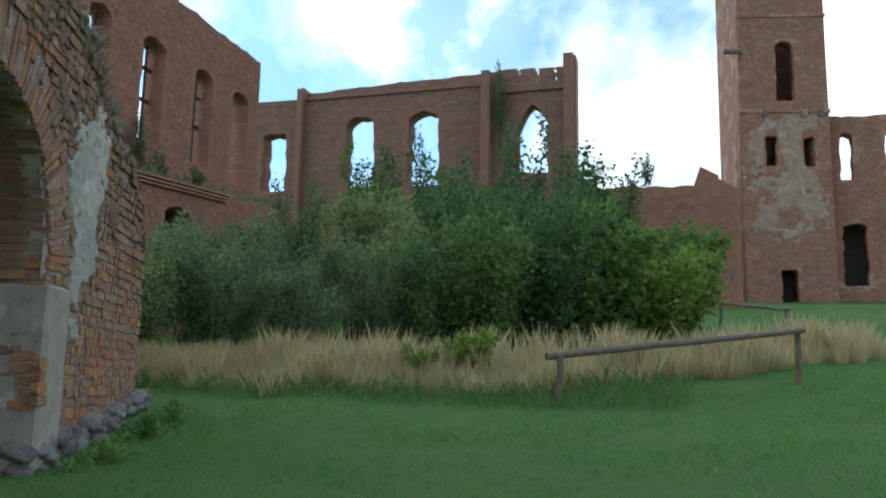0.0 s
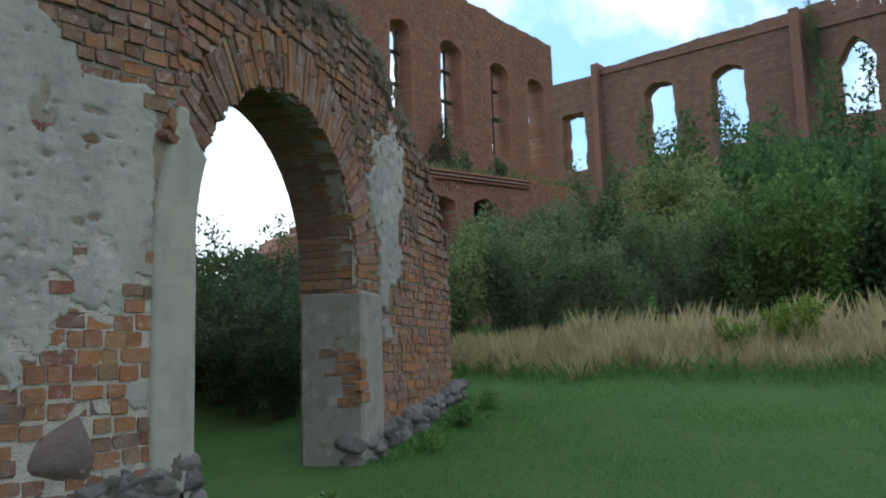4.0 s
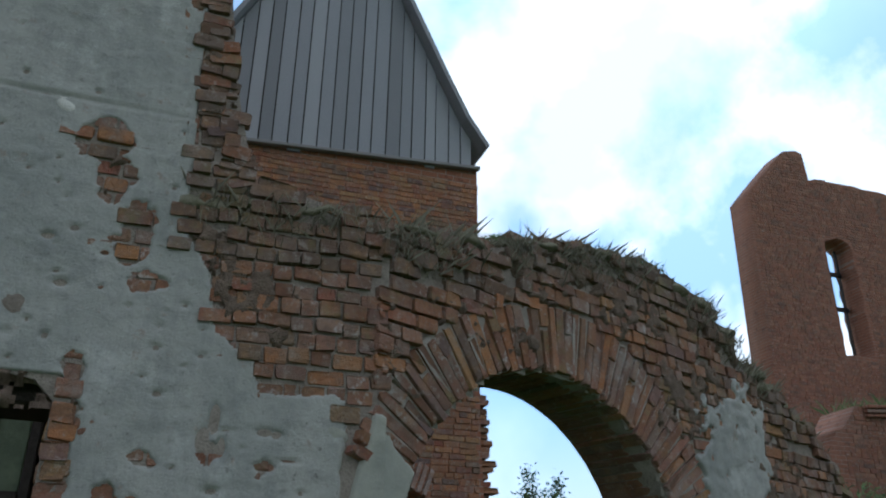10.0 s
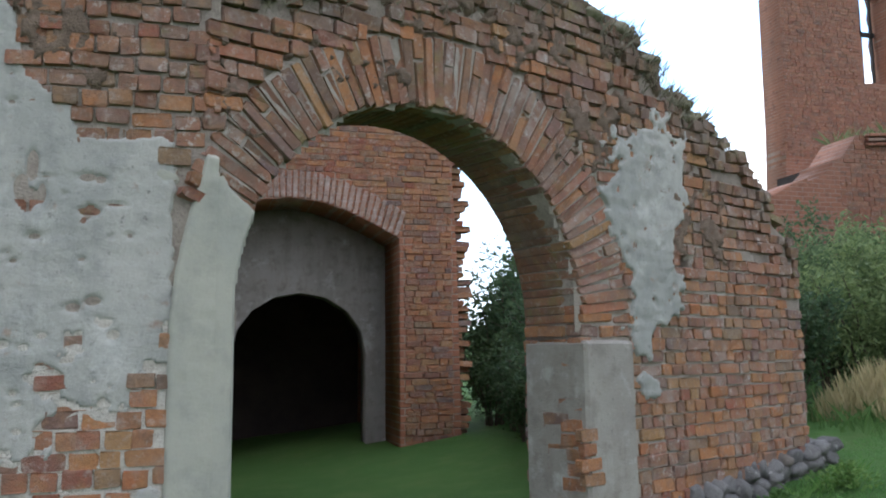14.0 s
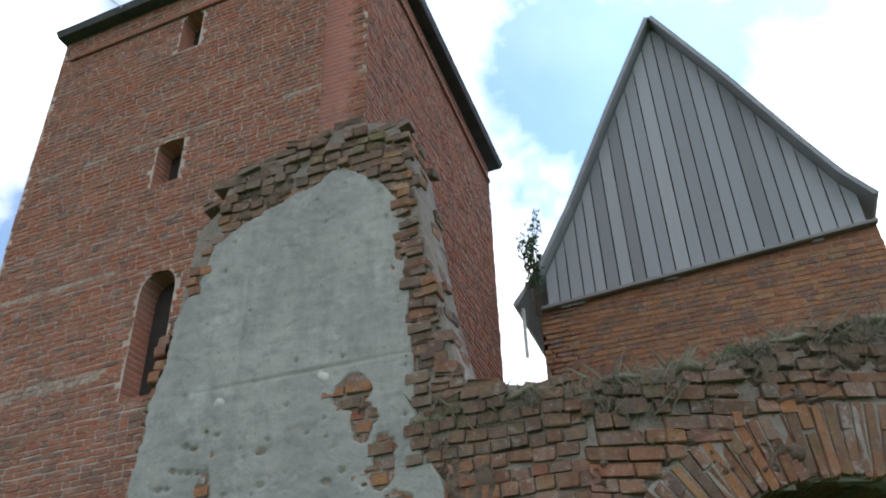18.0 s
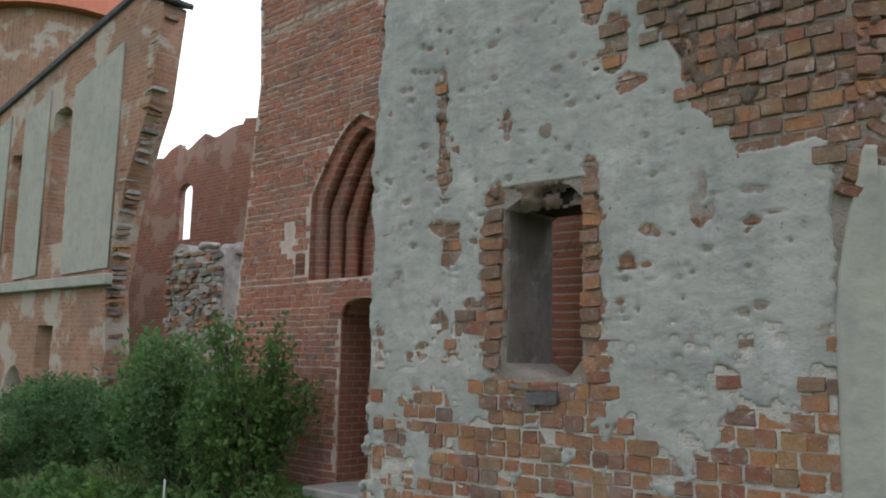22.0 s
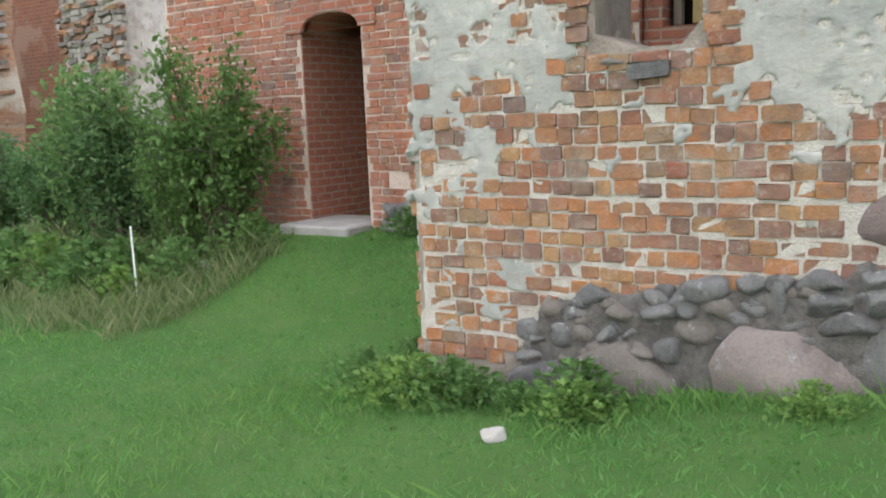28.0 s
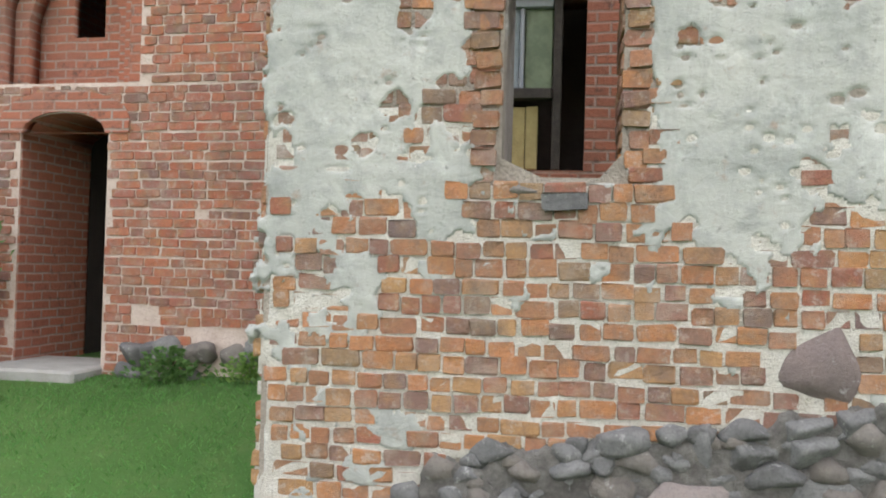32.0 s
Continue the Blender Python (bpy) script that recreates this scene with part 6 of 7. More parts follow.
# rubble face of the wall stub
STUB_MATS = [(M_STONE_RUBBLE, M_STONE_RUBBLE), (M_BRICK_BROWN, M_BROWN_STUFF), (M_STONE_BROWN, M_STONE_BROWN), (M_BRICK, M_BRICK_STUFF)]
lay(stub, courses(-10.6, -8.9, -0.4, 3.5, lambda u, v, h: (r.choice((0, 0, 1, 2, 3)), 5.0) if r.random() < 0.85 else False, r, 0.10, (0.13, 0.2, 0.26), 0.016, 3.0, 0.012, 0.10), STUB_MATS, 200, (-10, 2.5), "rubble_brick", "rubble masonry")
for i in range(16):
    boulder(stub, -10.45 + 0.1 * i, 3.52 + r.uniform(-0.05, 0.06), r.uniform(-0.5, 0.06), 0.34, 0.22, 0.4, r, boulder_mesh(90 + i % 4, M_STONE_RUBBLE)).name = "cap_stone"
edge = []
for i in range(95):
    v = -0.2 + 0.088 * i
    edge.append((interp([(-1, -11.8), (2.8, -11.8), (4.2, -11.62), (4.9, -11.4), (5.8, -11.0), (6.4, -10.7), (8.35, -10.4)], v) - 0.10 + r.uniform(-0.10, 0.08), v, 0.02 - r.uniform(0, 0.08), r.uniform(0.12, 0.3), r.uniform(0.06, 0.085), 0.3, r.gauss(0, 0.10), r.gauss(0, 0.10), r.choice((0, 0, 1, 2, 3))))
lay(cwing, edge, STUB_MATS, 95, (-11, 4), base=upright(0, 4.4, 0))

# ---- vegetation ----


def tube(verts, faces, pts, r0, r1, sides=5):
    """A tapered stem along points."""
    o = len(verts)
    n = len(pts)
    for i, p in enumerate(pts):
        d = (pts[min(i + 1, n - 1)] - pts[max(i - 1, 0)]).normalized()
        a = d.orthogonal().normalized()
        b2 = d.cross(a)
        rad = r0 + (r1 - r0) * i / (n - 1)
        for k in range(sides):
            t = 2 * math.pi * k / sides
            verts.append(tuple(p + a * math.cos(t) * rad + b2 * math.sin(t) * rad))
    for i in range(n - 1):
        for k in range(sides):
            k2 = (k + 1) % sides
            faces.append((o + i * sides + k, o + i * sides + k2, o + (i + 1) * sides + k2, o + (i + 1) * sides + k))


def leaf(verts, faces, p, d, w, ln, r):
    """One folded leaf: two halves along a midrib."""
    a = d.orthogonal().normalized()
    a.rotate(Matrix.Rotation(r.uniform(0, 6.3), 3, d))
    up = d.cross(a)
    o = len(verts)
    for q in (p, p + d * ln * 0.45 + a * w + up * w * 0.35, p + d * ln - up * ln * 0.1, p + d * ln * 0.45 - a * w + up * w * 0.35):
        verts.append(tuple(q))
    faces.append((o, o + 1, o + 2))
    faces.append((o, o + 2, o + 3))


def shrub(name, label, h, rad, stems, leaves, ln, wd, mat, seed, droop=0.1, bare=0.12, lean=0.55, spread=0.16):
    """A bush or young tree, standing at the origin: stems and a crown of single leaves."""
    r = random.Random(seed)
    root = thing(name, label, "tree" if h > 2.6 else "shrub")
    sv, sf, lv, lf = [], [], [], []
    tips = []
    for i in range(stems):
        a = r.uniform(0, 6.283)
        reach = rad * math.sqrt(r.uniform(0.02, 1)) * lean * 1.6
        top = h * r.uniform(0.55, 1.0) * (1 - 0.35 * (reach / (rad * 1.2)) ** 2)
        base = Vector((math.cos(a) * rad * 0.25 * r.random(), math.sin(a) * rad * 0.25 * r.random(), -0.15))
        pts = [base]
        for k in range(1, 7):
            f = k / 6
            pts.append(Vector((base.x + math.cos(a) * reach * f ** 1.3 + r.gauss(0, 0.03) * h * 0.3, base.y + math.sin(a) * reach * f ** 1.3 + r.gauss(0, 0.03) * h * 0.3, top * f)))
        tube(sv, sf, pts, 0.012 + 0.006 * h, 0.004)
        tips.append((pts, top))
        for k in range(2, 6):
            for side in range(2):
                d = Vector((r.gauss(0, 1), r.gauss(0, 1), r.uniform(0.2, 1.1))).normalized()
                e = pts[k] + d * rad * r.uniform(0.2, 0.45)
                twig = [pts[k], (pts[k] + e) / 2 + Vector((0, 0, 0.03)), e]
                tube(sv, sf, twig, 0.008, 0.003, 3)
                tips.append((twig, e.z))
    total = sum((q[0][-1] - q[0][0]).length for q in tips)
    for pts, top in tips:
        n = int(leaves * (pts[-1] - pts[0]).length / total)
        for i in range(n):
            f = bare + (1 - bare) * r.random() ** 0.75
            x = f * (len(pts) - 1)
            k = min(int(x), len(pts) - 2)
            p = pts[k].lerp(pts[k + 1], x - k)
            off = Vector((r.gauss(0, 1), r.gauss(0, 1), r.gauss(0, 0.9))) * spread * rad * (1.05 - 0.6 * f if len(pts) > 3 else 0.55)
            d = Vector((r.gauss(0, 1), r.gauss(0, 1), r.gauss(0.25 - droop * 3, 0.7))).normalized()
            s = r.uniform(0.65, 1.25)
            q = p + off
            if q.z > 0.02:
                leaf(lv, lf, q, d, wd * s / 2, ln * s, r)
    part_mesh("trunk", raw_mesh("trunk", sv, sf, True), M_BARK, root)
    part_mesh("crown", raw_mesh("crown", lv, lf), mat, root)
    return root


def planted(ob, x, y, turn, sx, sz=None, z=None):
    return pose(x, y, ground_z(x, y) if z is None else z, 0, 0, turn) @ Matrix.Diagonal((sx, sx, sz or sx, 1))


def plant_all(ob, spots, group):
    tagged(ob, group=group)
    first = True
    for q in spots:
        m = planted(ob, *q)
        if first:
            ob.matrix_world = m
            first = False
        else:
            copy_thing(ob, m)


M_LEAF_BLUE = leaf_material("grey-green willow leaf", (0.10, 0.165, 0.075), (0.25, 0.335, 0.165))
willow = shrub("willow_bush", "tall grey-green willow bush in the courtyard thicket", 3.2, 1.25, 11, 6500, 0.15, 0.040, M_LEAF_BLUE, 1, 0.06, 0.1, 0.6, 0.2)
plant_all(willow, [(10.9, 4.5, 0, 0.72, 0.81), (11.5, 3.4, 70, 0.86, 0.96), (11.9, 2.2, 140, 0.70, 0.78), (12.7, 1.2, 200, 0.82, 0.92), (13.2, 4.5, 30, 1.12, 1.25), (14.4, 3.4, 250, 0.98, 1.10), (14.9, 1.6, 300, 1.2, 1.34), (12.6, 6.0, 20, 1.05, 1.18), (16.0, 4.6, 100, 1.15, 1.29), (17.5, 2.8, 160, 1.15, 1.29), (15.4, 6.6, 220, 1.15, 1.29), (18.6, 6.2, 10, 1.2, 1.34), (16.8, 2.2, 50, 1.4, 1.57), (18.6, 4.2, 190, 1.5, 1.68), (11.2, 5.6, 130, 0.9, 1.01)], "willow bushes of the thicket")
dark = shrub("dark_bush", "dense dark green leafy bush in the courtyard thicket", 3.2, 1.3, 11, 6000, 0.14, 0.07, M_LEAF, 2, 0.0, 0.1, 0.6, 0.2)
plant_all(dark, [(13.6, -0.2, 0, 0.78, 0.89), (14.6, -0.9, 90, 1.05, 1.20), (16.0, 0.4, 180, 1.25, 1.42), (17.6, 0.9, 30, 1.2, 1.37), (19.4, 1.6, 120, 1.25, 1.42), (20.2, 4.0, 60, 1.25, 1.42), (12.9, 0.5, 200, 0.72, 0.82), (18.2, -0.6, 250, 1.2, 1.37), (21.5, -0.4, 300, 1.25, 1.42), (21.8, 2.4, 12, 1.3, 1.48)], "dark bushes of the thicket")
light = shrub("maple_bush", "fresh green broad-leaved bush at the edge of the thicket", 3.0, 1.15, 9, 4600, 0.17, 0.095, M_LEAF_LIGHT, 3, 0.0, 0.1, 0.6, 0.2)
plant_all(light, [(15.6, -1.9, 0, 0.95), (16.6, -2.8, 80, 0.85), (18.0, -3.1, 160, 0.95), (17.2, -1.6, 240, 1.15), (19.6, -3.0, 45, 1.1), (10.3, -0.9, 20, 0.30), (10.0, -0.35, 120, 0.22)], "light green bushes of the thicket")
ash = shrub("young_tree", "slender young tree rising above the thicket", 5.2, 1.0, 6, 1900, 0.15, 0.06, M_LEAF, 4, 0.05, 0.3, 0.5, 0.22)
plant_all(ash, [(21.5, -0.7, 0, 1.05), (19.0, 1.9, 200, 0.9), (22.0, -1.6, 40, 0.95), (16.2, 4.6, 300, 0.75), (24.0, -0.2, 10, 1.1), (20.5, 4.9, 70, 0.9, 1.08), (21.0, 3.5, 160, 0.9, 1.1), (21.8, 0.7, 220, 1.0, 1.2), (17.5, 3.6, 15, 0.8, 0.85)], "young trees in the thicket")
court = shrub("elder_bush", "broad dark green bush beside the gable house", 3.3, 1.35, 18, 5600, 0.13, 0.065, M_LEAF_WILLOW, 5, 0.0)
plant_all(court, [(7.5, 8.3, 0, 0.85), (8.6, 8.9, 60, 1.05), (9.9, 9.0, 130, 1.05), (11.1, 9.2, 200, 1.05), (7.0, 7.6, 40, 0.6), (7.7, 6.9, 10, 0.62), (6.9, 6.4, 140, 0.42), (8.3, 6.0, 190, 0.5), (9.3, 5.8, 280, 0.55), (10.4, 6.6, 90, 0.7), (12.3, 8.3, 260, 0.95), (8.2, 7.4, 300, 0.55), (9.4, 7.2, 30, 0.5), (6.7, 5.6, 210, 0.36), (7.3, 5.4, 20, 0.4), (13.0, 7.4, 80, 1.0), (6.7, 4.3, 15, 0.62), (7.4, 3.7, 100, 0.6), (8.2, 4.6, 170, 0.66), (7.2, 5.3, 250, 0.72), (6.5, 3.4, 310, 0.42), (9.2, 4.2, 45, 0.6), (8.0, 3.5, 220, 0.5)], "bushes behind the arch")
tall = shrub("birch_tree", "light feathery young tree behind the arch", 5.0, 1.1, 8, 3000, 0.12, 0.05, M_LEAF_WILLOW, 6, 0.1, 0.25, 0.5, 0.2)
plant_all(tall, [(8.9, 11.6, 0, 0.85), (10.2, 12.0, 120, 0.8), (23.5, 14.2, 60, 0.8, 1.1, 5.9)], "young trees behind the arch")
bushd = shrub("tower_bush", "dark green bush against the gate tower", 2.1, 0.8, 14, 6500, 0.085, 0.045, M_LEAF, 7, 0.0, 0.06, 0.6, 0.26)
plant_all(bushd, [(-5.25, 1.75, 0, 1.0), (-4.6, 1.6, 100, 0.72), (-6.0, 1.7, 200, 0.62), (-7.2, 1.7, 40, 0.75), (-8.3, 2.0, 150, 0.85), (-9.4, 2.4, 260, 0.9), (-8.0, 1.1, 310, 0.5), (-10.4, 2.6, 80, 0.8)], "bushes at the foot of the gate tower")
bushl = shrub("hazel_bush", "yellow-green bush beside the tower door", 2.0, 0.72, 13, 5200, 0.085, 0.045, M_LEAF_MID, 8, 0.0, 0.06, 0.6, 0.26)
plant_all(bushl, [(-3.40, 1.75, 0, 0.82, 1.08), (-3.75, 1.5, 90, 0.6, 0.7)], "bushes at the foot of the gate tower")
ledge = shrub("ledge_shrub", "thin shrub growing on a ruined ledge", 2.0, 0.5, 8, 900, 0.11, 0.05, M_LEAF_WILLOW, 9, 0.0, 0.15, 0.5, 0.2)
plant_all(ledge, [(22.7, 14.4, 50, 0.9, 1.7, 5.95), (26.4, 14.4, 90, 0.9, 0.9, 5.95), (19.2, 10.4, 20, 0.8, 0.35, 6.1), (21.0, 10.4, 70, 0.8, 0.3, 6.4), (1.30, 6.75, 30, 0.55, 0.62, 7.9), (39.5, 5.6, 60, 0.9, 1.5, 13.0), (40.6, -1.5, 10, 1.0, 0.7, 10.4), (0.95, 3.2, 0, 0.4, 0.3, 3.2)], "shrubs on the ruined walls")
part("vault", box_mesh((18.4, 11.02, 5.68), (27.0, 14.996, 5.98), 0.03), M_FIELD_U, palace, "broken brick vault above the lower rooms")
for k in range(3):
    part("string_course", box_mesh((16.2, 9.90 - 0.04 * k, 5.86 + 0.09 * k), (21.9, 9.985, 5.93 + 0.09 * k), 0.012), M_FIELD_U, palace).matrix_world = pose(16.2, 0, 5.9, 0, -4.4, 0) @ pose(-16.2, 0, -5.9)


def blades(name, label, spots, mat, hmin, hmax, width, seed, sway=0.35):
    r = random.Random(seed)
    vs, fs = [], []
    for (x, y, z, k) in spots:
        a = r.uniform(0, 6.283)
        h = r.uniform(hmin, hmax) * k
        dx, dy = math.cos(a) * width * 0.5, math.sin(a) * width * 0.5
        bx, by = r.gauss(0, sway) * h, r.gauss(0, sway) * h
        o = len(vs)
        vs += [(x - dx, y - dy, z), (x + dx, y + dy, z), (x + bx * 0.35 + dx * 0.8, y + by * 0.35 + dy * 0.8, z + h * 0.55), (x + bx, y + by, z + h)]
        fs += [(o, o + 1, o + 2), (o, o + 2, o + 3)]
    ob = new(name, raw_mesh(name, vs, fs))
    ob.data.materials.append(mat)
    return tagged(ob, label, "grass", kind="stuff")


M_LAWN = leaf_material("lawn blade", (0.085, 0.232, 0.055), (0.155, 0.325, 0.095))
gr = random.Random(77)
spots = []
while len(spots) < 110000:
    if gr.random() < 0.5:
        x, y = gr.uniform(-7, 3.2), gr.uniform(-2.4, 2.3)
    else:
        x, y = gr.uniform(2.5, 15), gr.uniform(-6.5, 2.6)
    if y > -0.05 and -0.25 < x < 3.0 or (x > 2.9 and y > (x - 2.95) * 0.414 - 0.06 and x < 7.7):
        continue
    spots.append((x, y, ground_z(x, y) - 0.01, 0.6 + 0.5 * abs(noise.noise(Vector((x * 0.8, y * 0.8, 0)))) + 0.25 * gr.random()))
blades("lawn", "short green lawn grass of the courtyard", spots, M_LAWN, 0.025, 0.055, 0.007, 1, 0.6)
spots = []
while len(spots) < 36000:
    f = gr.random()
    y = 3.6 - 10.0 * f ** 1.15
    front = interp([(-6.4, 14.5), (-4.6, 12.2), (-3.4, 10.9), (-2.0, 9.6), (0, 9.1), (2.7, 9.2), (3.6, 9.2)], y)
    front += 0.7 * noise.noise(Vector((y * 1.3, 4, 0))) + 0.3 * noise.noise(Vector((y * 4, 9, 0)))
    x = front + abs(gr.gauss(0, 1.1)) + 0.1
    k = 0.45 + 0.55 * min(1, (x - front) / 0.9)
    k *= 0.75 + 0.5 * noise.noise(Vector((x * 1.1, y * 1.1, 5)))
    spots.append((x, y, ground_z(x, y) - 0.02, k))
blades("dry_grass", "tall dry straw-coloured grass before the thicket", spots, M_DRY, 0.12, 0.80, 0.0030, 2, 0.16)
spots = [(gr.uniform(8.7, 12.5), gr.uniform(-3.5, 3.8), 0, gr.uniform(0.3, 1)) for i in range(8000)]
spots = [(x, y, ground_z(x, y) - 0.02, k) for x, y, z, k in spots]
blades("meadow_grass", "tall green meadow grass among the dry stalks", spots, M_GRASS, 0.10, 0.34, 0.006, 3, 0.4)
spots = []
while len(spots) < 8000:
    x, y = gr.uniform(-8.0, -2.6), gr.uniform(-0.9, 1.7)
    if y > 0.1 - (x + 2.6) * 0.12 - gr.random() * 0.7 and noise.noise(Vector((x * 1.2, y * 1.2, 2))) > -0.35:
        spots.append((x, y, ground_z(x, y) - 0.02, gr.uniform(0.4, 1.0)))
M_DRY_GREEN = leaf_material("half-dry grass", (0.11, 0.17, 0.06), (0.26, 0.28, 0.14))
blades("rough_grass", "rough half-dry grass before the tower bushes", spots, M_DRY_GREEN, 0.10, 0.32, 0.004, 8, 0.35)
spots = []
while len(spots) < 17000:
    x, y = gr.uniform(-3.5, 14), gr.uniform(-6.0, 1.0)
    if noise.noise(Vector((x * 0.9, y * 0.9, 8))) < 0.12 or y > -0.25 and x < 3.2 or (x > 2.9 and y > (x - 2.95) * 0.414 - 0.2 and x < 7.9):
        continue
    spots.append((x, y, ground_z(x, y) - 0.01, gr.uniform(0.5, 1.0)))
for i in range(2600):
    s = gr.random()
    x, y = (gr.uniform(-0.3, 2.95), -0.08 - abs(gr.gauss(0, 0.12)) - 0.1) if s < 0.4 else ((3 + 4.9 * gr.random(),) * 2)
    if s >= 0.4:
        y = (x - 2.95) * 0.414 - 0.25 - abs(gr.gauss(0, 0.15))
    if 3.0 < x < 5.2 and s >= 0.4:
        continue
    spots.append((x, y, ground_z(x, y) - 0.01, gr.uniform(0.5, 1.2)))
blades("grass_tufts", "longer grass tufts in the lawn and along the walls", spots, leaf_material("longer lawn blade", (0.105, 0.25, 0.055), (0.22, 0.37, 0.11)), 0.04, 0.12, 0.005, 9, 0.5)
# weeds on the wall heads
spots = []
for i in range(9000):
    s = gr.uniform(0.0, 4.6)
    q = M_A @ Vector((s, interp(A_HEAD, s) + 0.02, -gr.uniform(0.0, 0.45)))
    spots.append((q.x, q.y, q.z, gr.uniform(0.3, 1.0) * (0.5 + abs(noise.noise(Vector((s * 3, 0, 0)))) * 1.6)))
for i in range(3200):
    s = gr.uniform(0.0, 3.6)
    if noise.noise(Vector((s * 2.3, 3, 0))) + 0.5 * noise.noise(Vector((s * 7, 5, 0))) > -0.1:
        q = M_A @ Vector((s, interp(A_HEAD, s) - abs(gr.gauss(0, 0.10)), gr.uniform(-0.02, 0.05)))
        spots.append((q.x, q.y, q.z, gr.uniform(0.3, 0.75)))
for i in range(700):
    u = gr.uniform(1.98, 2.95)
    spots.append((u, gr.uniform(-0.05, 0.02), 3.46 - abs(gr.gauss(0, 0.08)), gr.uniform(0.3, 0.75)))
for i in range(1800):
    u = gr.uniform(1.95, 2.95)
    spots.append((u, gr.uniform(0.0, 0.6), 3.46, gr.uniform(0.4, 1.1)))
for i in range(700):
    u = gr.uniform(0.4, 1.4)
    spots.append((u, gr.uniform(0.0, 0.6), interp([(0.3, 5.3), (0.48, 5.66), (0.69, 5.70), (1.38, 5.88)], u), gr.uniform(0.3, 0.8)))
blades("wall_weeds", "dry weeds and moss on the broken wall heads", spots, leaf_material("withered weed", (0.17, 0.15, 0.105), (0.36, 0.32, 0.24)), 0.03, 0.16, 0.004, 4, 0.6)
spots = []
for i in range(2200):
    x = gr.uniform(16, 27)
    spots.append((x, 10.05 + gr.uniform(0, 0.85), 6.06 + (x - 16) * 0.077, gr.uniform(0.3, 1.0)))
blades("ledge_weeds", "withered weeds along the palace ledge", spots, M_DRY_GREEN, 0.15, 0.5, 0.016, 5, 0.4)


M_LEAF_WEED = leaf_material("fresh weed leaf", (0.075, 0.16, 0.045), (0.17, 0.29, 0.095))


def weed(seed):
    r = random.Random(seed)
    vs, fs = [], []
    for i in range(330):
        a, d = r.uniform(0, 6.283), abs(r.gauss(0, 0.11))
        p = Vector((math.cos(a) * d, math.sin(a) * d, r.uniform(0.01, 0.2) * max(0.2, 1 - d * 2.5)))
        leaf(vs, fs, p, Vector((math.cos(a) + r.gauss(0, 0.5), math.sin(a) + r.gauss(0, 0.5), r.uniform(-0.1, 0.9))).normalized(), r.uniform(0.011, 0.02), r.uniform(0.028, 0.05), r)
    ob = new("weed", raw_mesh("weed", vs, fs))
    ob.data.materials.append(M_LEAF_WEED)
    return tagged(ob, "low leafy green weed at the foot of the wall", "weed", group="weeds along the gate wall", kind="stuff")


wd = weed(3)
first = True
for (x, y, s) in [(-0.05, -0.25, 1.1), (0.15, -0.3, 1.2), (0.35, -0.28, 1.1), (0.55, -0.32, 0.9), (0.8, -0.35, 0.6), (1.12, -0.35, 1.1), (1.15, -0.5, 0.9), (-0.3, -0.1, 0.9), (2.1, -0.38, 0.7), (2.6, -0.35, 0.6), (-0.25, 0.3, 0.7), (-0.5, 2.15, 1.2), (-0.9, 2.2, 1.0), (-1.5, 2.15, 1.2), (-3.0, 1.7, 1.5), (-3.4, 1.2, 1.6), (-4.0, 1.1, 1.8), (-4.5, 1.0, 1.8), (-5.1, 1.0, 1.9), (-5.7, 1.0, 1.9), (-6.3, 1.1, 1.9), (-4.3, 0.7, 1.4), (-5.2, 0.5, 1.5), (-3.7, 0.8, 1.3), (-6.6, 0.6, 1.7), (3.9, -0.05, 0.7), (5.6, 0.6, 0.8), (6.6, 1.0, 0.9), (7.4, 1.3, 0.9)]:
    m = planted(wd, x, y, gr.uniform(0, 360), s)
    if first:
        wd.matrix_world = m
        first = False
    else:
        copy_thing(wd, m)

for (s, sc) in ((0.9, 0.45), (2.35, 0.55), (2.6, 0.45)):
    q = M_A @ Vector((s, interp(A_HEAD, s) + 0.03, -0.15))
    copy_thing(wd, pose(q.x, q.y, q.z, 0, 0, gr.uniform(0, 360)) @ Matrix.Diagonal((sc, sc, sc, 1)))

# ---- small things ----


def log(name, a, b2, r0, r1, parent, seed):
    r = random.Random(seed)
    a, b2 = Vector(a), Vector(b2)
    pts = [a.lerp(b2, i / 8) + Vector((r.gauss(0, 0.008), r.gauss(0, 0.008), r.gauss(0, 0.008))) for i in range(9)]
    vs, fs = [], []
    tube(vs, fs, pts, r0, r1, 9)
    o = len(vs)
    fs.append(tuple(range(8, -1, -1)))
    fs.append(tuple(range(o - 9, o)))
    return part_mesh(name, raw_mesh(name, vs, fs, False), M_RAIL, parent)


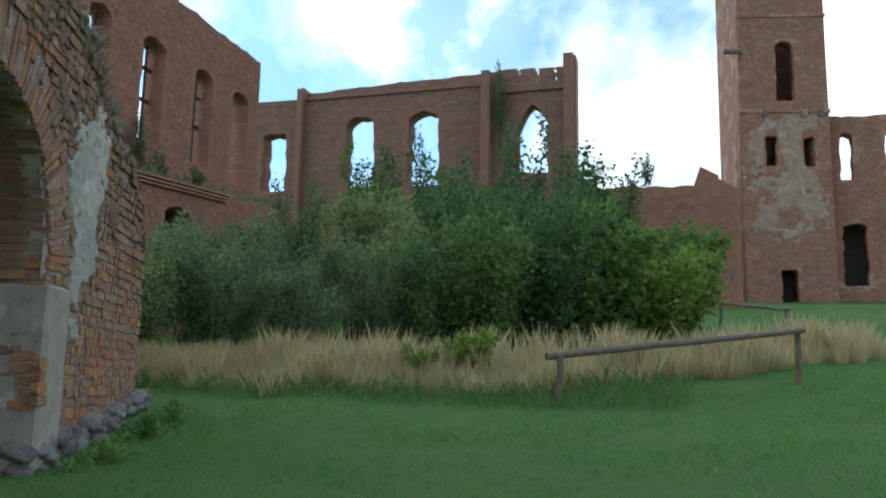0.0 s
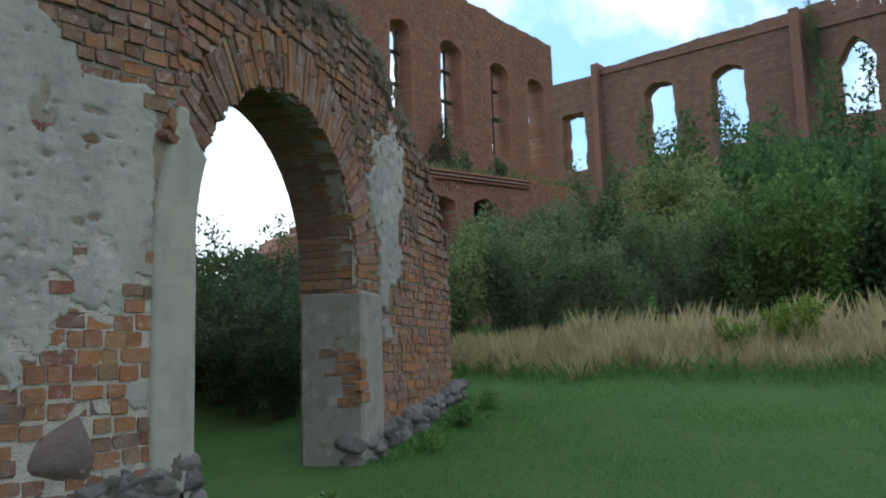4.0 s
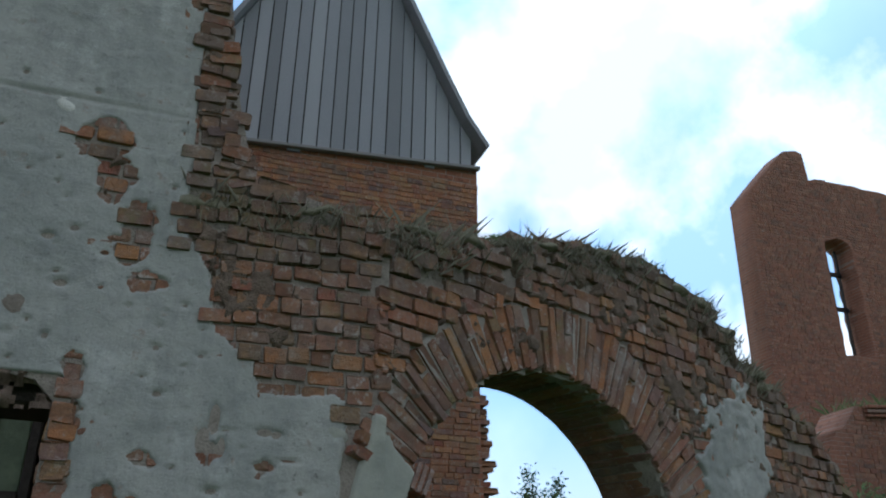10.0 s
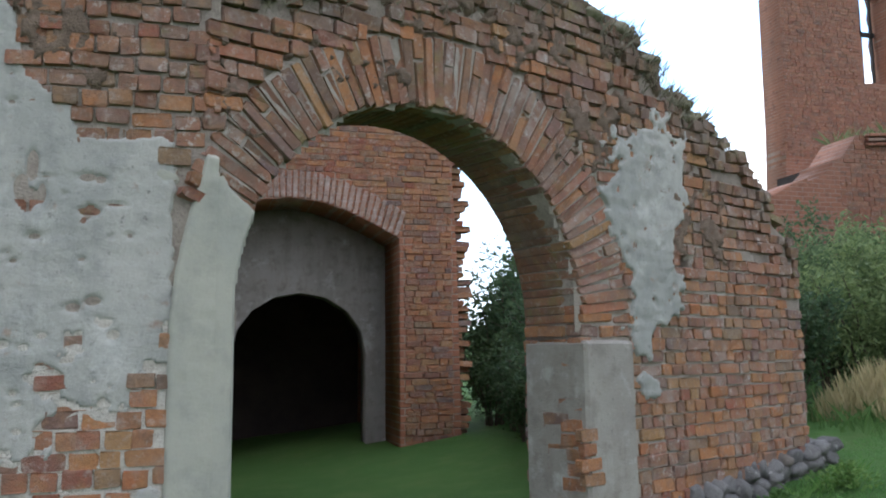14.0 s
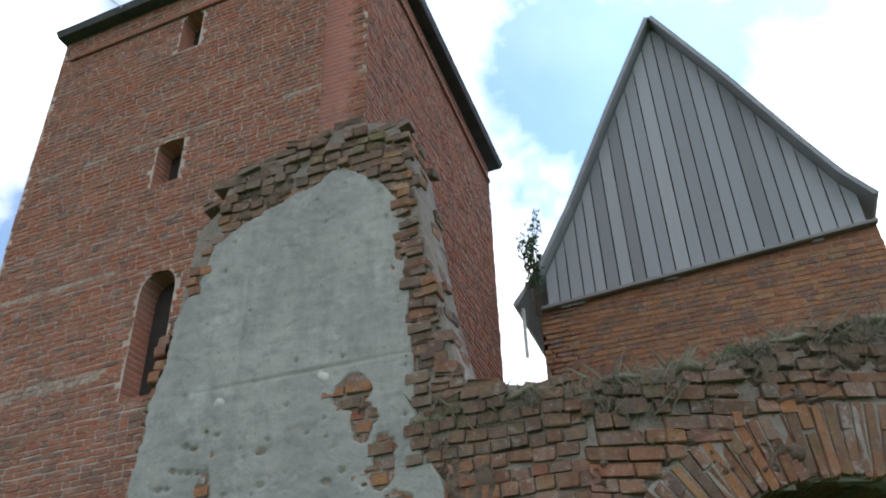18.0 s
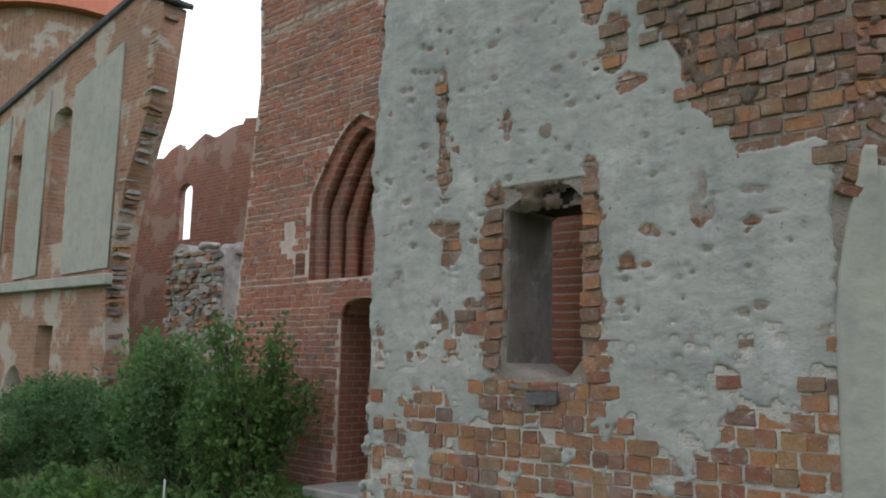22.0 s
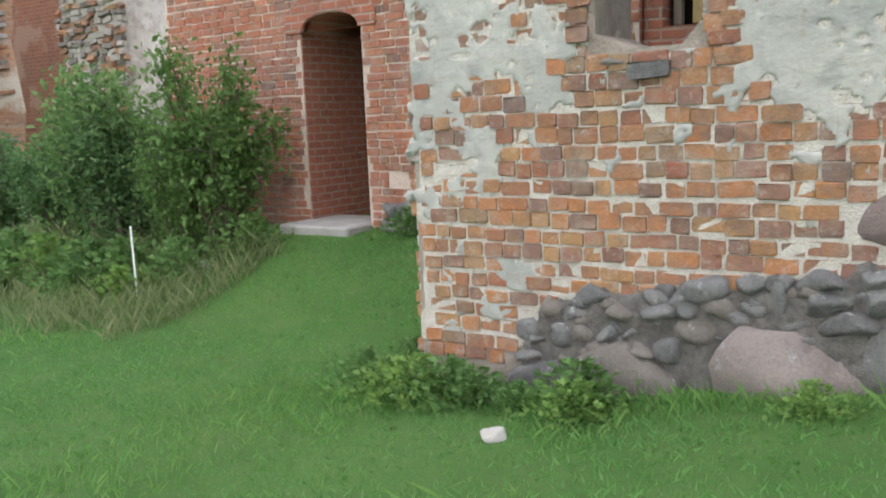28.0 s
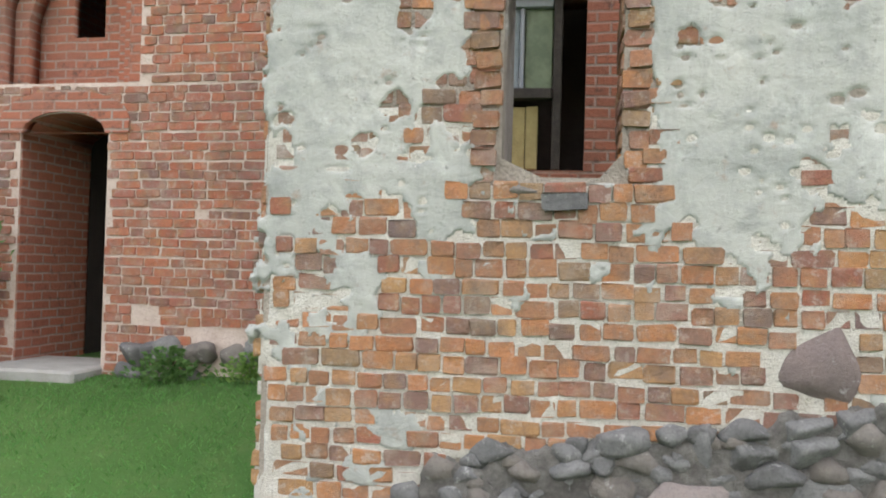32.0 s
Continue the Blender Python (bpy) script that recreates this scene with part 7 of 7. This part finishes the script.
M_RAIL = mottled("weathered grey-brown pole", (0.20, 0.165, 0.13), (0.13, 0.105, 0.085), 14, 0.9, (0.07, 0.06, 0.05), 0.6)
fence = thing("rail_fence", "low rustic fence of weathered round poles", "fence")
P0, P1, P2, P3 = (8.87, -2.23, 0.84), (11.17, -4.75, 1.12), (21.9, -5.65, 2.42), (20.6, -4.13, 2.45)
for i, (p, h) in enumerate(((P0, 0.50), (P1, 0.62), (P2, 0.58), (P3, 0.55))):
    log("post", (p[0], p[1], p[2] - 0.3), (p[0] + 0.03, p[1] - 0.01, p[2] + h), 0.042, 0.036, fence, 60 + i)
log("rail", (P0[0] - 0.02, P0[1] + 0.12, P0[2] + 0.50), (P1[0] + 0.05, P1[1] - 0.1, P1[2] + 0.64), 0.04, 0.034, fence, 70)
log("rail", (P2[0], P2[1] - 0.1, P2[2] + 0.56), (P3[0], P3[1] + 0.6, P3[2] + 0.62), 0.04, 0.034, fence, 71)

stake = thing("metal_stake", "thin white metal stake standing in the grass", "stake")
gz = ground_z(-3.55, 0.82)
part("rod", box_mesh((-3.557, 0.812, gz - 0.2), (-3.543, 0.828, gz + 0.62), 0.003), M_WHITE, stake)
sl = new("door_slab", None)
tagged(sl, "pale worn stone slab before the tower door", "step")
part("slab", box_mesh((-3.02, 2.06, 0.02), (-2.18, 2.9, 0.27), 0.02), M_SLAB, sl)
M_LOOSE = mottled("pale grey stone", (0.42, 0.40, 0.36), (0.33, 0.31, 0.28), 11, 0.9, (0.22, 0.2, 0.17), 0.5)
for (x, y, s) in ((-3.25, 1.35, 0.16), (-5.6, 0.6, 0.2), (0.9, -0.75, 0.12)):
    st = new("loose_stone", boulder_mesh(50 + s * 100, M_LOOSE))
    st.matrix_world = pose(x, y, ground_z(x, y) + 0.02, 0, 0, 30) @ Matrix.Diagonal((s, s * 0.8, s * 0.6, 1))
    tagged(st, "pale loose stone lying in the grass", "stone")

# cushions of moss and soil on the wall heads
cr = random.Random(91)
cushions = [boulder_mesh(70 + i, M_MOSS) for i in range(4)]
for i in range(74):
    s = cr.uniform(0.05, 4.7)
    w = cr.uniform(0.14, 0.34)
    ob = boulder(wall_a, s, interp(A_HEAD, s) + cr.uniform(-0.02, 0.05), cr.uniform(-0.3, 0.06), w, w * 0.45, w * 0.8, cr, cushions[i % 4])
    ob.name = "moss_cushion"
for i in range(30):
    u = cr.uniform(1.95, 2.95)
    w = cr.uniform(0.14, 0.3)
    ob = boulder(wall_w, u, 3.46 + cr.uniform(-0.03, 0.04), cr.uniform(-0.25, 0.05), w, w * 0.45, w * 0.8, cr, cushions[i % 4])
    ob.name = "moss_cushion"
